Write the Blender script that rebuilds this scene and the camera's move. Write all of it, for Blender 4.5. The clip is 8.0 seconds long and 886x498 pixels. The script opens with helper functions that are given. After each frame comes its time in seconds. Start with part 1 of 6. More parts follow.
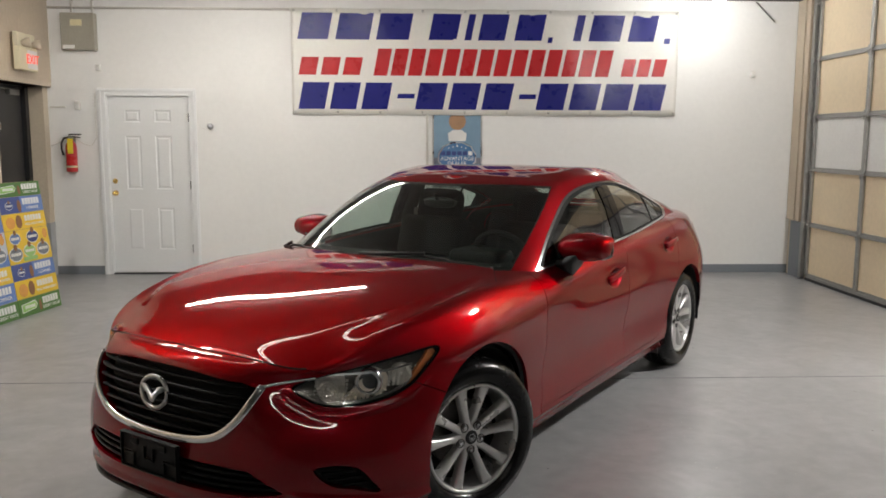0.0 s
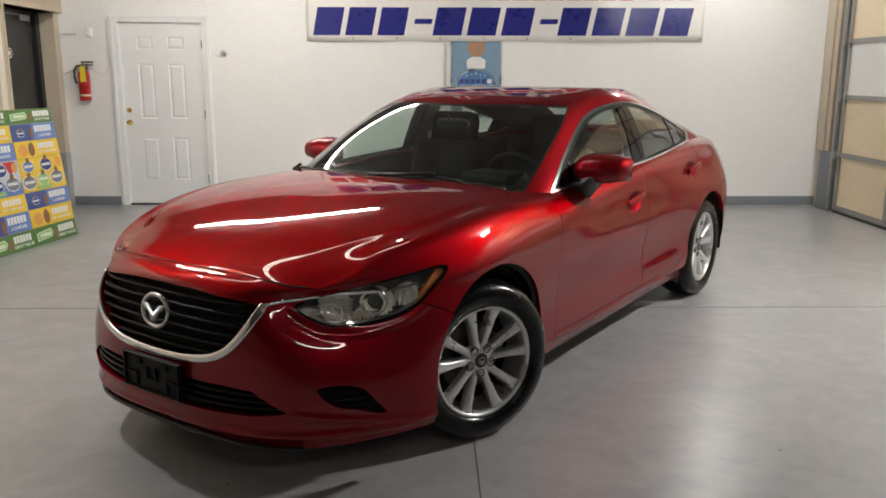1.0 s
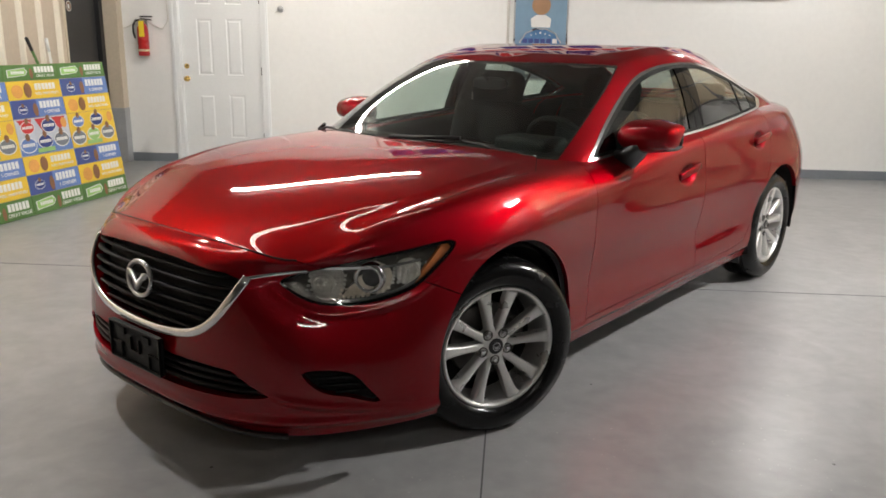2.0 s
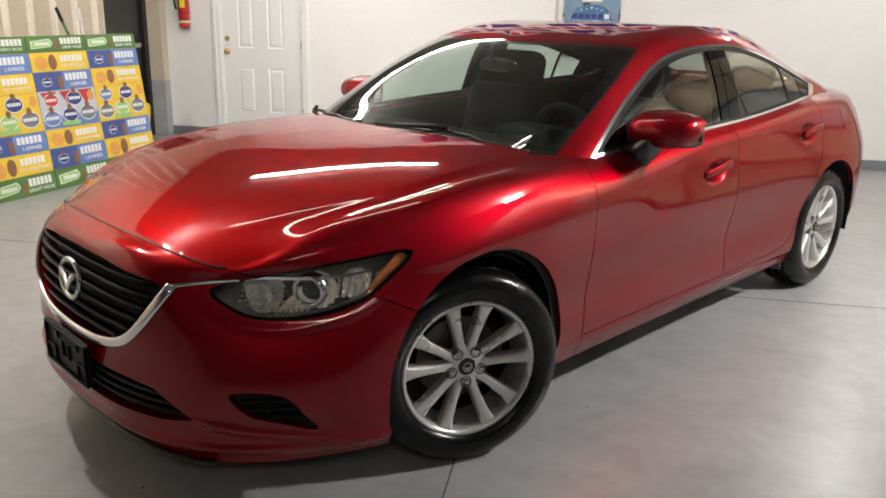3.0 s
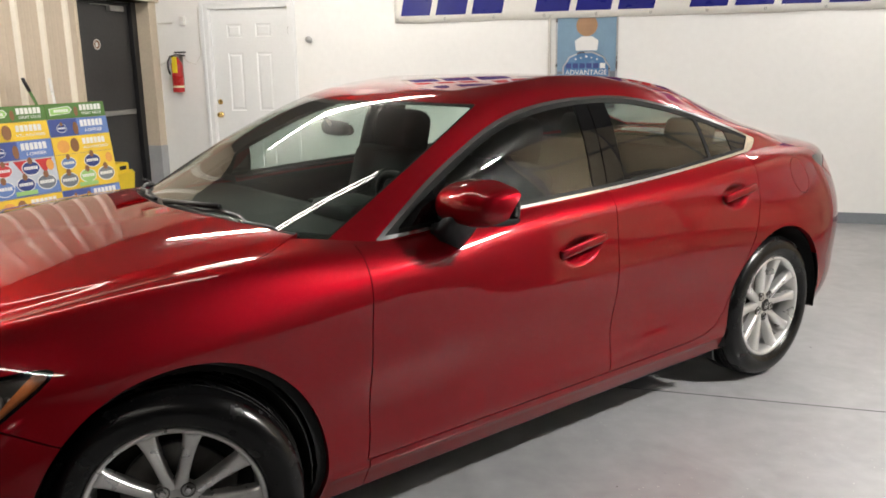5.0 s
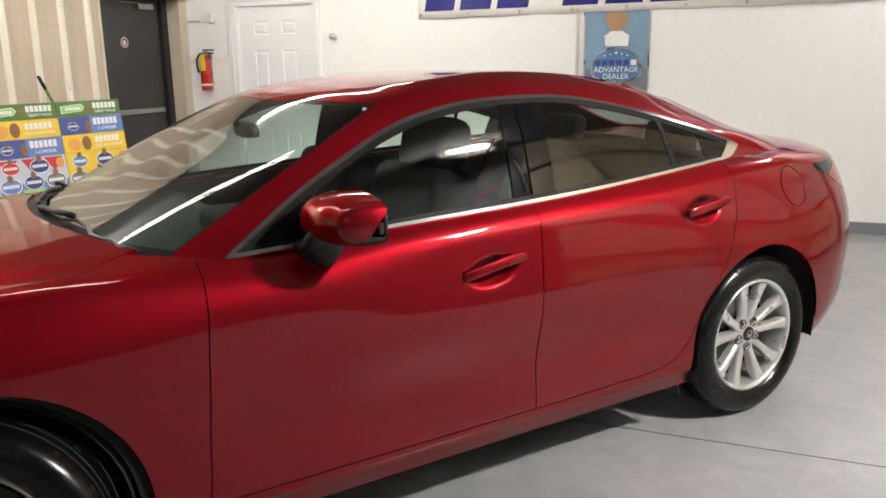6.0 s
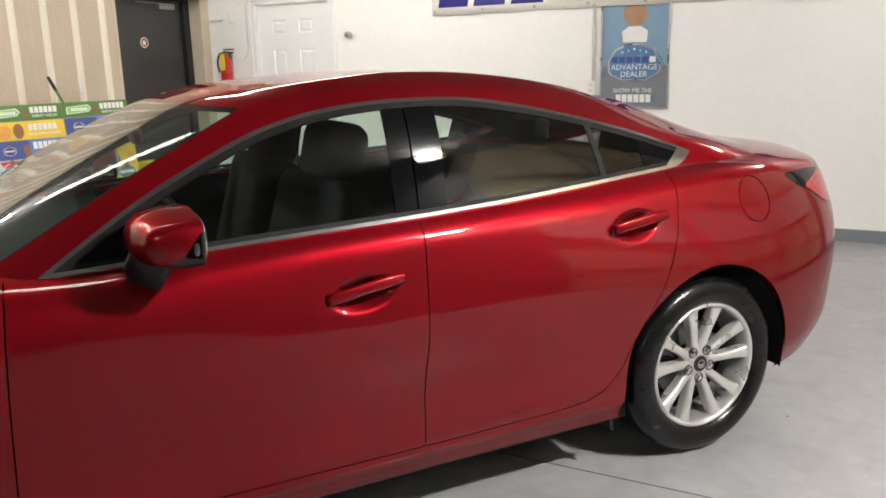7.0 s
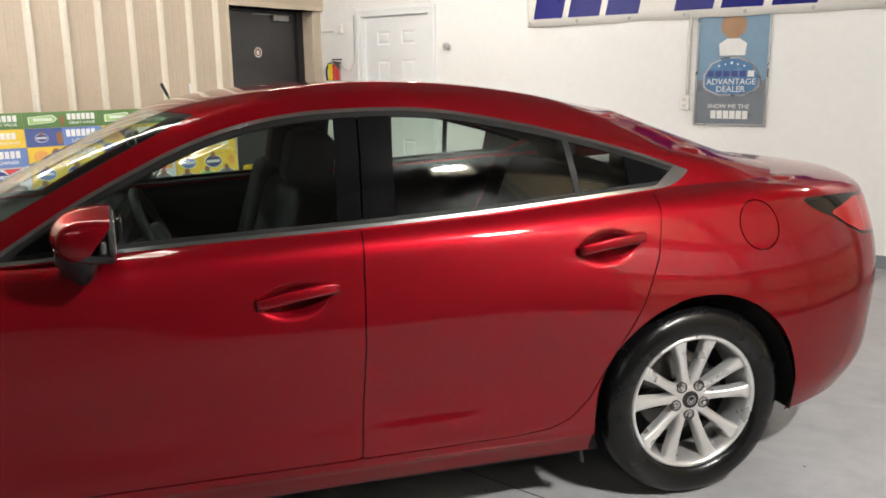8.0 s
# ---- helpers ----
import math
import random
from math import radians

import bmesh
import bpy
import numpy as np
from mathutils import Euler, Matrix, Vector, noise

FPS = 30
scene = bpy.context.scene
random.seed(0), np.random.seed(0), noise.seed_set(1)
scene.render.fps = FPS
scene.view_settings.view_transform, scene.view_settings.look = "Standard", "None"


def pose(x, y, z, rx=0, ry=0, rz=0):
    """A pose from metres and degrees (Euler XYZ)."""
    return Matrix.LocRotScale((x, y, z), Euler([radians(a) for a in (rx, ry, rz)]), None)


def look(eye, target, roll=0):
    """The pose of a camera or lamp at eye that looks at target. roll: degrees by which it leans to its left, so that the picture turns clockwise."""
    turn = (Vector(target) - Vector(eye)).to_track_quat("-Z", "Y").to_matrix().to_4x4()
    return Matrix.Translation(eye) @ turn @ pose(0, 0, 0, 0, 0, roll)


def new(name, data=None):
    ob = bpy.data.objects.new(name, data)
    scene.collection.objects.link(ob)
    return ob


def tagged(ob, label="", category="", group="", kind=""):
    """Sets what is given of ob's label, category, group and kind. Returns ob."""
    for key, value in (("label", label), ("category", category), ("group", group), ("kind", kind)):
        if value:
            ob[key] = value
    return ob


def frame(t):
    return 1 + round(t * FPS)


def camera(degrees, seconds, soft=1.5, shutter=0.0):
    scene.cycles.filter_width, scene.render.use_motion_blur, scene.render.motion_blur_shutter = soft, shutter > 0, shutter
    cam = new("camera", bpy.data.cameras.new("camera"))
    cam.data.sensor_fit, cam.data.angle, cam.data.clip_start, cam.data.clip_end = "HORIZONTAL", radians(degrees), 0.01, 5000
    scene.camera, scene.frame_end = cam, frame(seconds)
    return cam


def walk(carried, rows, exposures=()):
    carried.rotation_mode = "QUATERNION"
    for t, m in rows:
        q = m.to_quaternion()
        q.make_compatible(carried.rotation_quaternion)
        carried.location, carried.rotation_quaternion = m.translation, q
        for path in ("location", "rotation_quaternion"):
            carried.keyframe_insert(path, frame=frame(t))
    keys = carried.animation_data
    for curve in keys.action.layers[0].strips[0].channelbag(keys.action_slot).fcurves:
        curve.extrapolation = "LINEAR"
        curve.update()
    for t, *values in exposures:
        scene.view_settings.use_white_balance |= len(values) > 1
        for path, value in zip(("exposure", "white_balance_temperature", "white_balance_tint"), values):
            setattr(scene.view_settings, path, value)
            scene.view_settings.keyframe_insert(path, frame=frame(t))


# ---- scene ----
cam = camera(57.1, 8.0, soft=1.7)
PATH = [
    (0, (0.01, -0.096, 1.586), (0.091, 1.885, 1.32), 0.2),
    (0.5, (0.01, -0.065, 1.527), (0.071, 1.903, 1.177), 0.1),
    (1, (0.067, 0.015, 1.488), (0.093, 1.971, 1.072), 0.1),
    (1.5, (0.212, 0.165, 1.475), (0.146, 2.112, 1.02), 0.6),
    (2, (0.302, 0.346, 1.452), (0.142, 2.275, 0.949), 0.8),
    (2.2, (0.323, 0.452, 1.455), (0.151, 2.373, 0.927), 1.3),
    (3.3, (0.737, 0.85, 1.476), (0.365, 2.731, 0.907), 1.3),
    (3.5, (0.819, 0.928, 1.471), (0.437, 2.809, 0.908), 1.4),
    (4, (1.009, 1.184, 1.479), (0.614, 3.075, 0.96), 0.9),
    (4.5, (1.266, 1.349, 1.493), (0.797, 3.238, 1.035), 0.3),
    (5, (1.515, 1.543, 1.478), (0.955, 3.41, 1.032), -0.9),
    (5.2, (1.586, 1.633, 1.455), (1.013, 3.495, 1.001), -1.1),
    (6.3, (2.137, 2.219, 1.455), (1.32, 3.989, 1.011), -0.7),
    (6.5, (2.221, 2.31, 1.449), (1.378, 4.067, 1.001), -0.5),
    (7, (2.413, 2.564, 1.449), (1.497, 4.284, 1.001), -1.4),
    (7.5, (2.685, 2.72, 1.438), (1.589, 4.338, 1.014), -1.9),
    (8, (2.892, 2.933, 1.433), (1.67, 4.461, 1.019), -0.7),
]
EXPOSURES = [(0.0, -0.55), (1.0, -0.36), (2.0, -0.13), (3.3, 0.1), (4.0, 0.17), (5.0, 0.0), (8.0, 0.0)]
walk(cam, [(t, look(eye, target, roll)) for t, eye, target, roll in PATH], EXPOSURES)

# ---- world and lights ----
world = bpy.data.worlds.new("world")
scene.world = world
world.use_nodes = True
world.node_tree.nodes["Background"].inputs[0].default_value = (0.5, 0.5, 0.5, 1)
world.node_tree.nodes["Background"].inputs[1].default_value = 0.02
TUBE_LIGHT = 62.0
LAMP_LIGHT = 2850.0

# ---- materials ----


def principled(name, colour, rough=0.5, metal=0.0, coat=0.0, coat_rough=0.03, spread=0.08, scale=9.0, bump=0.0, bump_scale=120.0, spec=0.5, wear=0.0, rough_spread=0.05):
    """A plain surface with two scales of tone variation, a little uneven gloss and fine relief."""
    m = bpy.data.materials.new(name)
    m.use_nodes = True
    nt = m.node_tree
    b = nt.nodes["Principled BSDF"]
    co = nt.nodes.new("ShaderNodeTexCoord")
    n1 = nt.nodes.new("ShaderNodeTexNoise")
    n1.inputs["Scale"].default_value, n1.inputs["Detail"].default_value = scale, 4
    n2 = nt.nodes.new("ShaderNodeTexNoise")
    n2.inputs["Scale"].default_value, n2.inputs["Detail"].default_value = scale * 14, 2
    add = nt.nodes.new("ShaderNodeMath")
    add.operation = "ADD"
    nt.links.new(co.outputs["Object"], n1.inputs["Vector"])
    nt.links.new(co.outputs["Object"], n2.inputs["Vector"])
    nt.links.new(n1.outputs["Fac"], add.inputs[0])
    nt.links.new(n2.outputs["Fac"], add.inputs[1])
    ramp = nt.nodes.new("ShaderNodeMapRange")
    ramp.inputs["From Min"].default_value, ramp.inputs["From Max"].default_value = 0.7, 1.3
    ramp.inputs["To Min"].default_value, ramp.inputs["To Max"].default_value = 1 - spread, 1 + spread
    nt.links.new(add.outputs[0], ramp.inputs["Value"])
    mul = nt.nodes.new("ShaderNodeMix")
    mul.data_type, mul.blend_type = "RGBA", "MULTIPLY"
    mul.inputs["Factor"].default_value = 1
    mul.inputs["A"].default_value = (*colour, 1)
    nt.links.new(ramp.outputs["Result"], mul.inputs["B"])
    nt.links.new(mul.outputs["Result"], b.inputs["Base Color"])
    rr = nt.nodes.new("ShaderNodeMapRange")
    rr.inputs["From Min"].default_value, rr.inputs["From Max"].default_value = 0.3, 0.7
    rr.inputs["To Min"].default_value, rr.inputs["To Max"].default_value = max(0, rough - rough_spread), min(1, rough + rough_spread)
    nt.links.new(n1.outputs["Fac"], rr.inputs["Value"])
    nt.links.new(rr.outputs["Result"], b.inputs["Roughness"])
    b.inputs["Metallic"].default_value = metal
    b.inputs["Coat Weight"].default_value = coat
    b.inputs["Coat Roughness"].default_value = coat_rough
    b.inputs["Specular IOR Level"].default_value = spec
    if bump:
        n3 = nt.nodes.new("ShaderNodeTexNoise")
        n3.inputs["Scale"].default_value, n3.inputs["Detail"].default_value = bump_scale, 3
        nt.links.new(co.outputs["Object"], n3.inputs["Vector"])
        bp = nt.nodes.new("ShaderNodeBump")
        bp.inputs["Strength"].default_value, bp.inputs["Distance"].default_value = bump, 0.004
        nt.links.new(n3.outputs["Fac"], bp.inputs["Height"])
        nt.links.new(bp.outputs["Normal"], b.inputs["Normal"])
    return m


def glass(name, tint, ior=1.5, rough=0.0, rise=3.2):
    """A thin pane: it lets tinted light straight through and mirrors by Fresnel."""
    m = bpy.data.materials.new(name)
    m.use_nodes = True
    nt = m.node_tree
    nt.nodes.remove(nt.nodes["Principled BSDF"])
    out = nt.nodes["Material Output"]
    tr, gl, mix, fr, power, span = (nt.nodes.new("ShaderNode" + k) for k in ("BsdfTransparent", "BsdfGlossy", "MixShader", "LayerWeight", "Math", "MapRange"))
    tr.inputs["Color"].default_value = (*tint, 1)
    gl.inputs["Roughness"].default_value = rough
    fr.inputs["Blend"].default_value = 0.5
    power.operation = "POWER"
    power.inputs[1].default_value = rise
    f0 = 2 * ((ior - 1) / (ior + 1)) ** 2
    span.inputs["To Min"].default_value, span.inputs["To Max"].default_value = f0, 1.0
    nt.links.new(fr.outputs["Facing"], power.inputs[0])
    nt.links.new(power.outputs[0], span.inputs["Value"])
    nt.links.new(span.outputs["Result"], mix.inputs[0])
    nt.links.new(tr.outputs[0], mix.inputs[1])
    nt.links.new(gl.outputs[0], mix.inputs[2])
    nt.links.new(mix.outputs[0], out.inputs["Surface"])
    return m


def glow(name, colour, strength):
    m = bpy.data.materials.new(name)
    m.use_nodes = True
    b = m.node_tree.nodes["Principled BSDF"]
    b.inputs["Base Color"].default_value = (*colour, 1)
    b.inputs["Emission Color"].default_value = (*colour, 1)
    b.inputs["Emission Strength"].default_value = strength
    return m


def floor_material():
    """Grey epoxy coat with fine flecks, scuffs and dust."""
    m = principled("epoxy_floor", (0.345, 0.345, 0.35), rough=0.31, spread=0.085, scale=0.9, bump=0.05, bump_scale=60, coat=0.25, coat_rough=0.26, rough_spread=0.03)
    nt = m.node_tree
    b = nt.nodes["Principled BSDF"]
    base = b.inputs["Base Color"].links[0].from_socket
    co = next(n for n in nt.nodes if n.type == "TEX_COORD")
    vor = nt.nodes.new("ShaderNodeTexVoronoi")
    vor.inputs["Scale"].default_value = 26
    nt.links.new(co.outputs["Object"], vor.inputs["Vector"])
    lt = nt.nodes.new("ShaderNodeMath")
    lt.operation = "LESS_THAN"
    lt.inputs[1].default_value = 0.085
    nt.links.new(vor.outputs["Distance"], lt.inputs[0])
    pick = nt.nodes.new("ShaderNodeMath")
    pick.operation = "MULTIPLY"
    far = nt.nodes.new("ShaderNodeTexNoise")
    far.inputs["Scale"].default_value = 1.7
    nt.links.new(co.outputs["Object"], far.inputs["Vector"])
    gt = nt.nodes.new("ShaderNodeMapRange")
    gt.inputs["From Min"].default_value, gt.inputs["From Max"].default_value = 0.45, 0.7
    nt.links.new(far.outputs["Fac"], gt.inputs["Value"])
    nt.links.new(lt.outputs[0], pick.inputs[0])
    nt.links.new(gt.outputs["Result"], pick.inputs[1])
    mix = nt.nodes.new("ShaderNodeMix")
    mix.data_type = "RGBA"
    mix.inputs["B"].default_value = (0.62, 0.60, 0.56, 1)
    nt.links.new(pick.outputs[0], mix.inputs["Factor"])
    nt.links.new(base, mix.inputs["A"])
    # dark chips, and broad dull scuffs
    chip = nt.nodes.new("ShaderNodeTexVoronoi")
    chip.inputs["Scale"].default_value = 7.3
    chip.inputs["Randomness"].default_value = 1.0
    nt.links.new(co.outputs["Object"], chip.inputs["Vector"])
    near = nt.nodes.new("ShaderNodeMath")
    near.operation = "LESS_THAN"
    near.inputs[1].default_value = 0.045
    nt.links.new(chip.outputs["Distance"], near.inputs[0])
    some = nt.nodes.new("ShaderNodeSeparateColor")
    nt.links.new(chip.outputs["Color"], some.inputs["Color"])
    rare = nt.nodes.new("ShaderNodeMath")
    rare.operation = "GREATER_THAN"
    rare.inputs[1].default_value = 0.72
    nt.links.new(some.outputs["Red"], rare.inputs[0])
    both = nt.nodes.new("ShaderNodeMath")
    both.operation = "MULTIPLY"
    nt.links.new(near.outputs[0], both.inputs[0])
    nt.links.new(rare.outputs[0], both.inputs[1])
    dark = nt.nodes.new("ShaderNodeMix")
    dark.data_type = "RGBA"
    dark.inputs["B"].default_value = (0.09, 0.085, 0.08, 1)
    nt.links.new(both.outputs[0], dark.inputs["Factor"])
    nt.links.new(mix.outputs["Result"], dark.inputs["A"])
    scuff = nt.nodes.new("ShaderNodeTexNoise")
    scuff.inputs["Scale"].default_value, scuff.inputs["Detail"].default_value, scuff.inputs["Distortion"].default_value = 3.1, 9, 1.2
    nt.links.new(co.outputs["Object"], scuff.inputs["Vector"])
    tone = nt.nodes.new("ShaderNodeMapRange")
    tone.inputs["From Min"].default_value, tone.inputs["From Max"].default_value = 0.35, 0.7
    tone.inputs["To Min"].default_value, tone.inputs["To Max"].default_value = 0.90, 1.08
    nt.links.new(scuff.outputs["Fac"], tone.inputs["Value"])
    wear = nt.nodes.new("ShaderNodeMix")
    wear.data_type, wear.blend_type = "RGBA", "MULTIPLY"
    wear.inputs["Factor"].default_value = 1
    nt.links.new(dark.outputs["Result"], wear.inputs["A"])
    nt.links.new(tone.outputs["Result"], wear.inputs["B"])
    nt.links.new(wear.outputs["Result"], b.inputs["Base Color"])
    return m


FLOOR = floor_material()
WALL_WHITE = principled("white_wall_paint", (0.83, 0.83, 0.815), rough=0.55, spread=0.02, scale=1.3, bump=0.03, bump_scale=60)
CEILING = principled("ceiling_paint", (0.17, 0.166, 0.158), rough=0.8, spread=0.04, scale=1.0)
BASE_GREY = principled("grey_base_paint", (0.19, 0.21, 0.235), rough=0.45, spread=0.08, scale=4)
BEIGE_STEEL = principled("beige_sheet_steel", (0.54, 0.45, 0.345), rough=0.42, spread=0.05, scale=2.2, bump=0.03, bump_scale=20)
# Lighter copy of the sheet steel: lamp light on the ribs, put into colour.
RIB_LIT = principled("lit_rib_steel", (0.80, 0.74, 0.63), rough=0.35, spread=0.04, scale=2.2)
SOUTH_GREY = principled("dull_grey_paint", (0.14, 0.137, 0.134), rough=0.7, spread=0.05, scale=1.3)
BEIGE_TRIM = principled("beige_trim", (0.56, 0.48, 0.37), rough=0.5, spread=0.06, scale=3)
DOOR_WHITE = principled("white_door_paint", (0.80, 0.815, 0.82), rough=0.38, spread=0.02, scale=3)
DOOR_DARK = principled("dark_door_paint", (0.035, 0.034, 0.035), rough=0.42, spread=0.15, scale=3)
BRASS = principled("brass", (0.75, 0.52, 0.18), rough=0.22, metal=1)
STEEL = principled("galvanised_steel", (0.36, 0.355, 0.34), rough=0.42, metal=0.85, spread=0.15, scale=14)
GARAGE_PANEL = principled("garage_panel", (0.80, 0.66, 0.46), rough=0.5, spread=0.05, scale=1.8, bump=0.05, bump_scale=30)
GARAGE_LIGHT = principled("translucent_panel", (0.80, 0.80, 0.78), rough=0.4, spread=0.04, scale=3)
CONDUIT = principled("painted_conduit", (0.62, 0.60, 0.56), rough=0.5, spread=0.05)
BOX_GREY = principled("grey_box_paint", (0.36, 0.34, 0.28), rough=0.5, spread=0.08, scale=5)
PAPER = principled("paper_label", (0.72, 0.66, 0.42), rough=0.7)
PLASTIC_WHITE = principled("white_plastic", (0.78, 0.77, 0.74), rough=0.4, spread=0.02)
BLACK_PLASTIC = principled("black_plastic", (0.012, 0.012, 0.013), rough=0.42, spread=0.2, bump=0.05)
EXT_RED = principled("extinguisher_red", (0.45, 0.02, 0.02), rough=0.28, coat=0.4)
YELLOW = principled("yellow_tag", (0.85, 0.62, 0.03), rough=0.55)
LABEL_WHITE = principled("white_ink", (0.78, 0.78, 0.76), rough=0.5, spread=0.04)
VINYL = principled("banner_vinyl", (0.76, 0.745, 0.70), rough=0.34, spread=0.03, scale=2, bump=0.05, bump_scale=9)
INK_BLUE = principled("banner_blue_ink", (0.014, 0.016, 0.17), rough=0.3, spec=0.25, spread=0.1)
INK_RED = principled("banner_red_ink", (0.48, 0.02, 0.025), rough=0.3, spec=0.25, spread=0.1)
CARD_GREEN = principled("green_print", (0.085, 0.19, 0.045), rough=0.45, spread=0.08)
CARD_GREEN_LIGHT = principled("light_green_print", (0.32, 0.55, 0.18), rough=0.45)
CARD_YELLOW = principled("yellow_print", (0.78, 0.53, 0.045), rough=0.45, spread=0.08)
CARD_BLUE = principled("blue_print", (0.13, 0.22, 0.50), rough=0.45, spread=0.10)
CARD_NAVY = principled("navy_print", (0.03, 0.05, 0.20), rough=0.45, spread=0.1)
CARD_DUSK = principled("dusk_blue_print", (0.055, 0.085, 0.27), rough=0.45, spread=0.1)
CARD_BROWN = principled("brown_print", (0.24, 0.11, 0.05), rough=0.5, spread=0.12)
CARD_ORANGE = principled("orange_print", (0.72, 0.34, 0.08), rough=0.5, spread=0.12)
CARD_TAN = principled("tan_print", (0.38, 0.22, 0.12), rough=0.5, spread=0.12)
CARD_RED = principled("red_print", (0.55, 0.04, 0.04), rough=0.5, spread=0.1)
CARD_PALE = principled("pale_blue_print", (0.52, 0.56, 0.62), rough=0.5, spread=0.1)
CARD_GREY = principled("slate_print", (0.17, 0.19, 0.22), rough=0.3, spread=0.06)
POSTER_BLUE = principled("poster_blue_print", (0.22, 0.34, 0.46), rough=0.22, spread=0.06)
POSTER_DEEP = principled("poster_deep_blue", (0.10, 0.21, 0.38), rough=0.25, spread=0.05)
ALLOY_HINGE = principled("dull_hinge_steel", (0.13, 0.13, 0.125), rough=0.4, metal=0.7, spread=0.15, scale=14)
SILVER = principled("silver_frame", (0.55, 0.56, 0.57), rough=0.3, metal=1)
EXIT_GLOW = glow("exit_letters", (1.0, 0.05, 0.03), 1.3)

# ---- mesh helpers ----


def obj(name, bm, material, smooth=False):
    me = bpy.data.meshes.new(name)
    bm.to_mesh(me)
    bm.free()
    for mm in material if isinstance(material, (list, tuple)) else [material]:
        me.materials.append(mm)
    if smooth:
        me.shade_smooth()
    return new(name, me)


def part(name, bm, material, parent, label="", smooth=False):
    ob = obj(name, bm, material, smooth)
    ob.parent = parent
    return tagged(ob, label)


def empty(name, m=None):
    ob = new(name)
    ob.empty_display_size = 0.1
    if m is not None:
        ob.matrix_basis = m
    return ob


def box_bm(x0, x1, y0, y1, z0, z1, bevel=0.0, segments=2):
    bm = bmesh.new()
    bmesh.ops.create_cube(bm, size=1, matrix=Matrix.LocRotScale(((x0 + x1) / 2, (y0 + y1) / 2, (z0 + z1) / 2), None, (abs(x1 - x0), abs(y1 - y0), abs(z1 - z0))))
    if bevel:
        bmesh.ops.bevel(bm, geom=bm.edges[:], offset=bevel, segments=segments, affect="EDGES", profile=0.5)
    return bm


def join(*bms):
    out = bms[0]
    for b in bms[1:]:
        me = bpy.data.meshes.new("tmp")
        b.to_mesh(me)
        b.free()
        out.from_mesh(me)
        bpy.data.meshes.remove(me)
    return out


def moved(bm, m):
    bm.transform(m)
    return bm


def lathe(profile, n=32, axis="z"):
    """Turns (radius, height) points about an axis."""
    bm = bmesh.new()
    rings = []
    for r, h in profile:
        ring = []
        for i in range(n):
            a = 2 * math.pi * i / n
            c, s = r * math.cos(a), r * math.sin(a)
            ring.append(bm.verts.new((c, s, h) if axis == "z" else (c, h, s) if axis == "y" else (h, c, s)))
        rings.append(ring)
    for a, b in zip(rings, rings[1:]):
        for i in range(n):
            j = (i + 1) % n
            try:
                bm.faces.new((a[i], a[j], b[j], b[i]) if axis != "y" else (a[i], b[i], b[j], a[j]))
            except ValueError:
                pass
    bmesh.ops.remove_doubles(bm, verts=bm.verts, dist=1e-6)
    bmesh.ops.recalc_face_normals(bm, faces=bm.faces)
    return bm


def sweep(points, radius, n=8, flat=None, normals=None, caps=True):
    """A tube along points; flat: (half width, half thickness) for a strip that lies along the normals."""
    bm = bmesh.new()
    P = [Vector(p) for p in points]
    rings = []
    side = None
    for i, p in enumerate(P):
        t = (P[min(i + 1, len(P) - 1)] - P[max(i - 1, 0)]).normalized()
        if normals is not None:
            nn = Vector(normals[i])
            nn = (nn - t * nn.dot(t)).normalized()
        else:
            ref = side if side is not None else (Vector((0, 0, 1)) if abs(t.z) < 0.9 else Vector((1, 0, 0)))
            nn = (ref - t * ref.dot(t)).normalized()
            side = nn
        w = t.cross(nn)
        ring = []
        for k in range(n):
            a = 2 * math.pi * (k + 0.5) / n
            if flat:
                ring.append(bm.verts.new(p + w * (flat[0] * math.copysign(abs(math.cos(a)) ** 0.5, math.cos(a))) + nn * (flat[1] * math.copysign(abs(math.sin(a)) ** 0.5, math.sin(a)))))
            else:
                ring.append(bm.verts.new(p + w * (radius * math.cos(a)) + nn * (radius * math.sin(a))))
        rings.append(ring)
    for a, b in zip(rings, rings[1:]):
        for k in range(n):
            bm.faces.new((a[k], a[(k + 1) % n], b[(k + 1) % n], b[k]))
    if caps:
        bm.faces.new(rings[0][::-1])
        bm.faces.new(rings[-1])
    bmesh.ops.recalc_face_normals(bm, faces=bm.faces)
    return bm


def prism(poly, depth):
    """A plate whose face is the polygon (x, z) at y = 0 and that goes back to y = depth."""
    bm = bmesh.new()
    a = [bm.verts.new((x, 0, z)) for x, z in poly]
    b = [bm.verts.new((x, depth, z)) for x, z in poly]
    bm.faces.new(a)
    bm.faces.new(b[::-1])
    n = len(poly)
    for i in range(n):
        bm.faces.new((a[i], b[i], b[(i + 1) % n], a[(i + 1) % n]))
    bmesh.ops.recalc_face_normals(bm, faces=bm.faces)
    return bm


def words(text, size, m, depth=0.001):
    """Lettering in the built-in font as a bmesh, centred, facing -y at the pose m."""
    cu = bpy.data.curves.new("words", "FONT")
    cu.body, cu.size, cu.extrude, cu.align_x, cu.align_y, cu.resolution_u = text, size, depth, "CENTER", "CENTER", 3
    ob = bpy.data.objects.new("words", cu)
    me = bpy.data.meshes.new_from_object(ob)
    bm = bmesh.new()
    bm.from_mesh(me)
    bm.transform(m @ pose(0, 0, 0, 90))
    bpy.data.meshes.remove(me)
    bpy.data.objects.remove(ob)
    bpy.data.curves.remove(cu)
    return bm

# ---- the room ----
WEST, EAST, NORTH, SOUTH, TOP = -4.08, 4.60, 9.546, -8.5, 3.20


def structure(name, bm, material, label, smooth=False):
    return tagged(obj(name, bm, material, smooth), label, kind="structure")


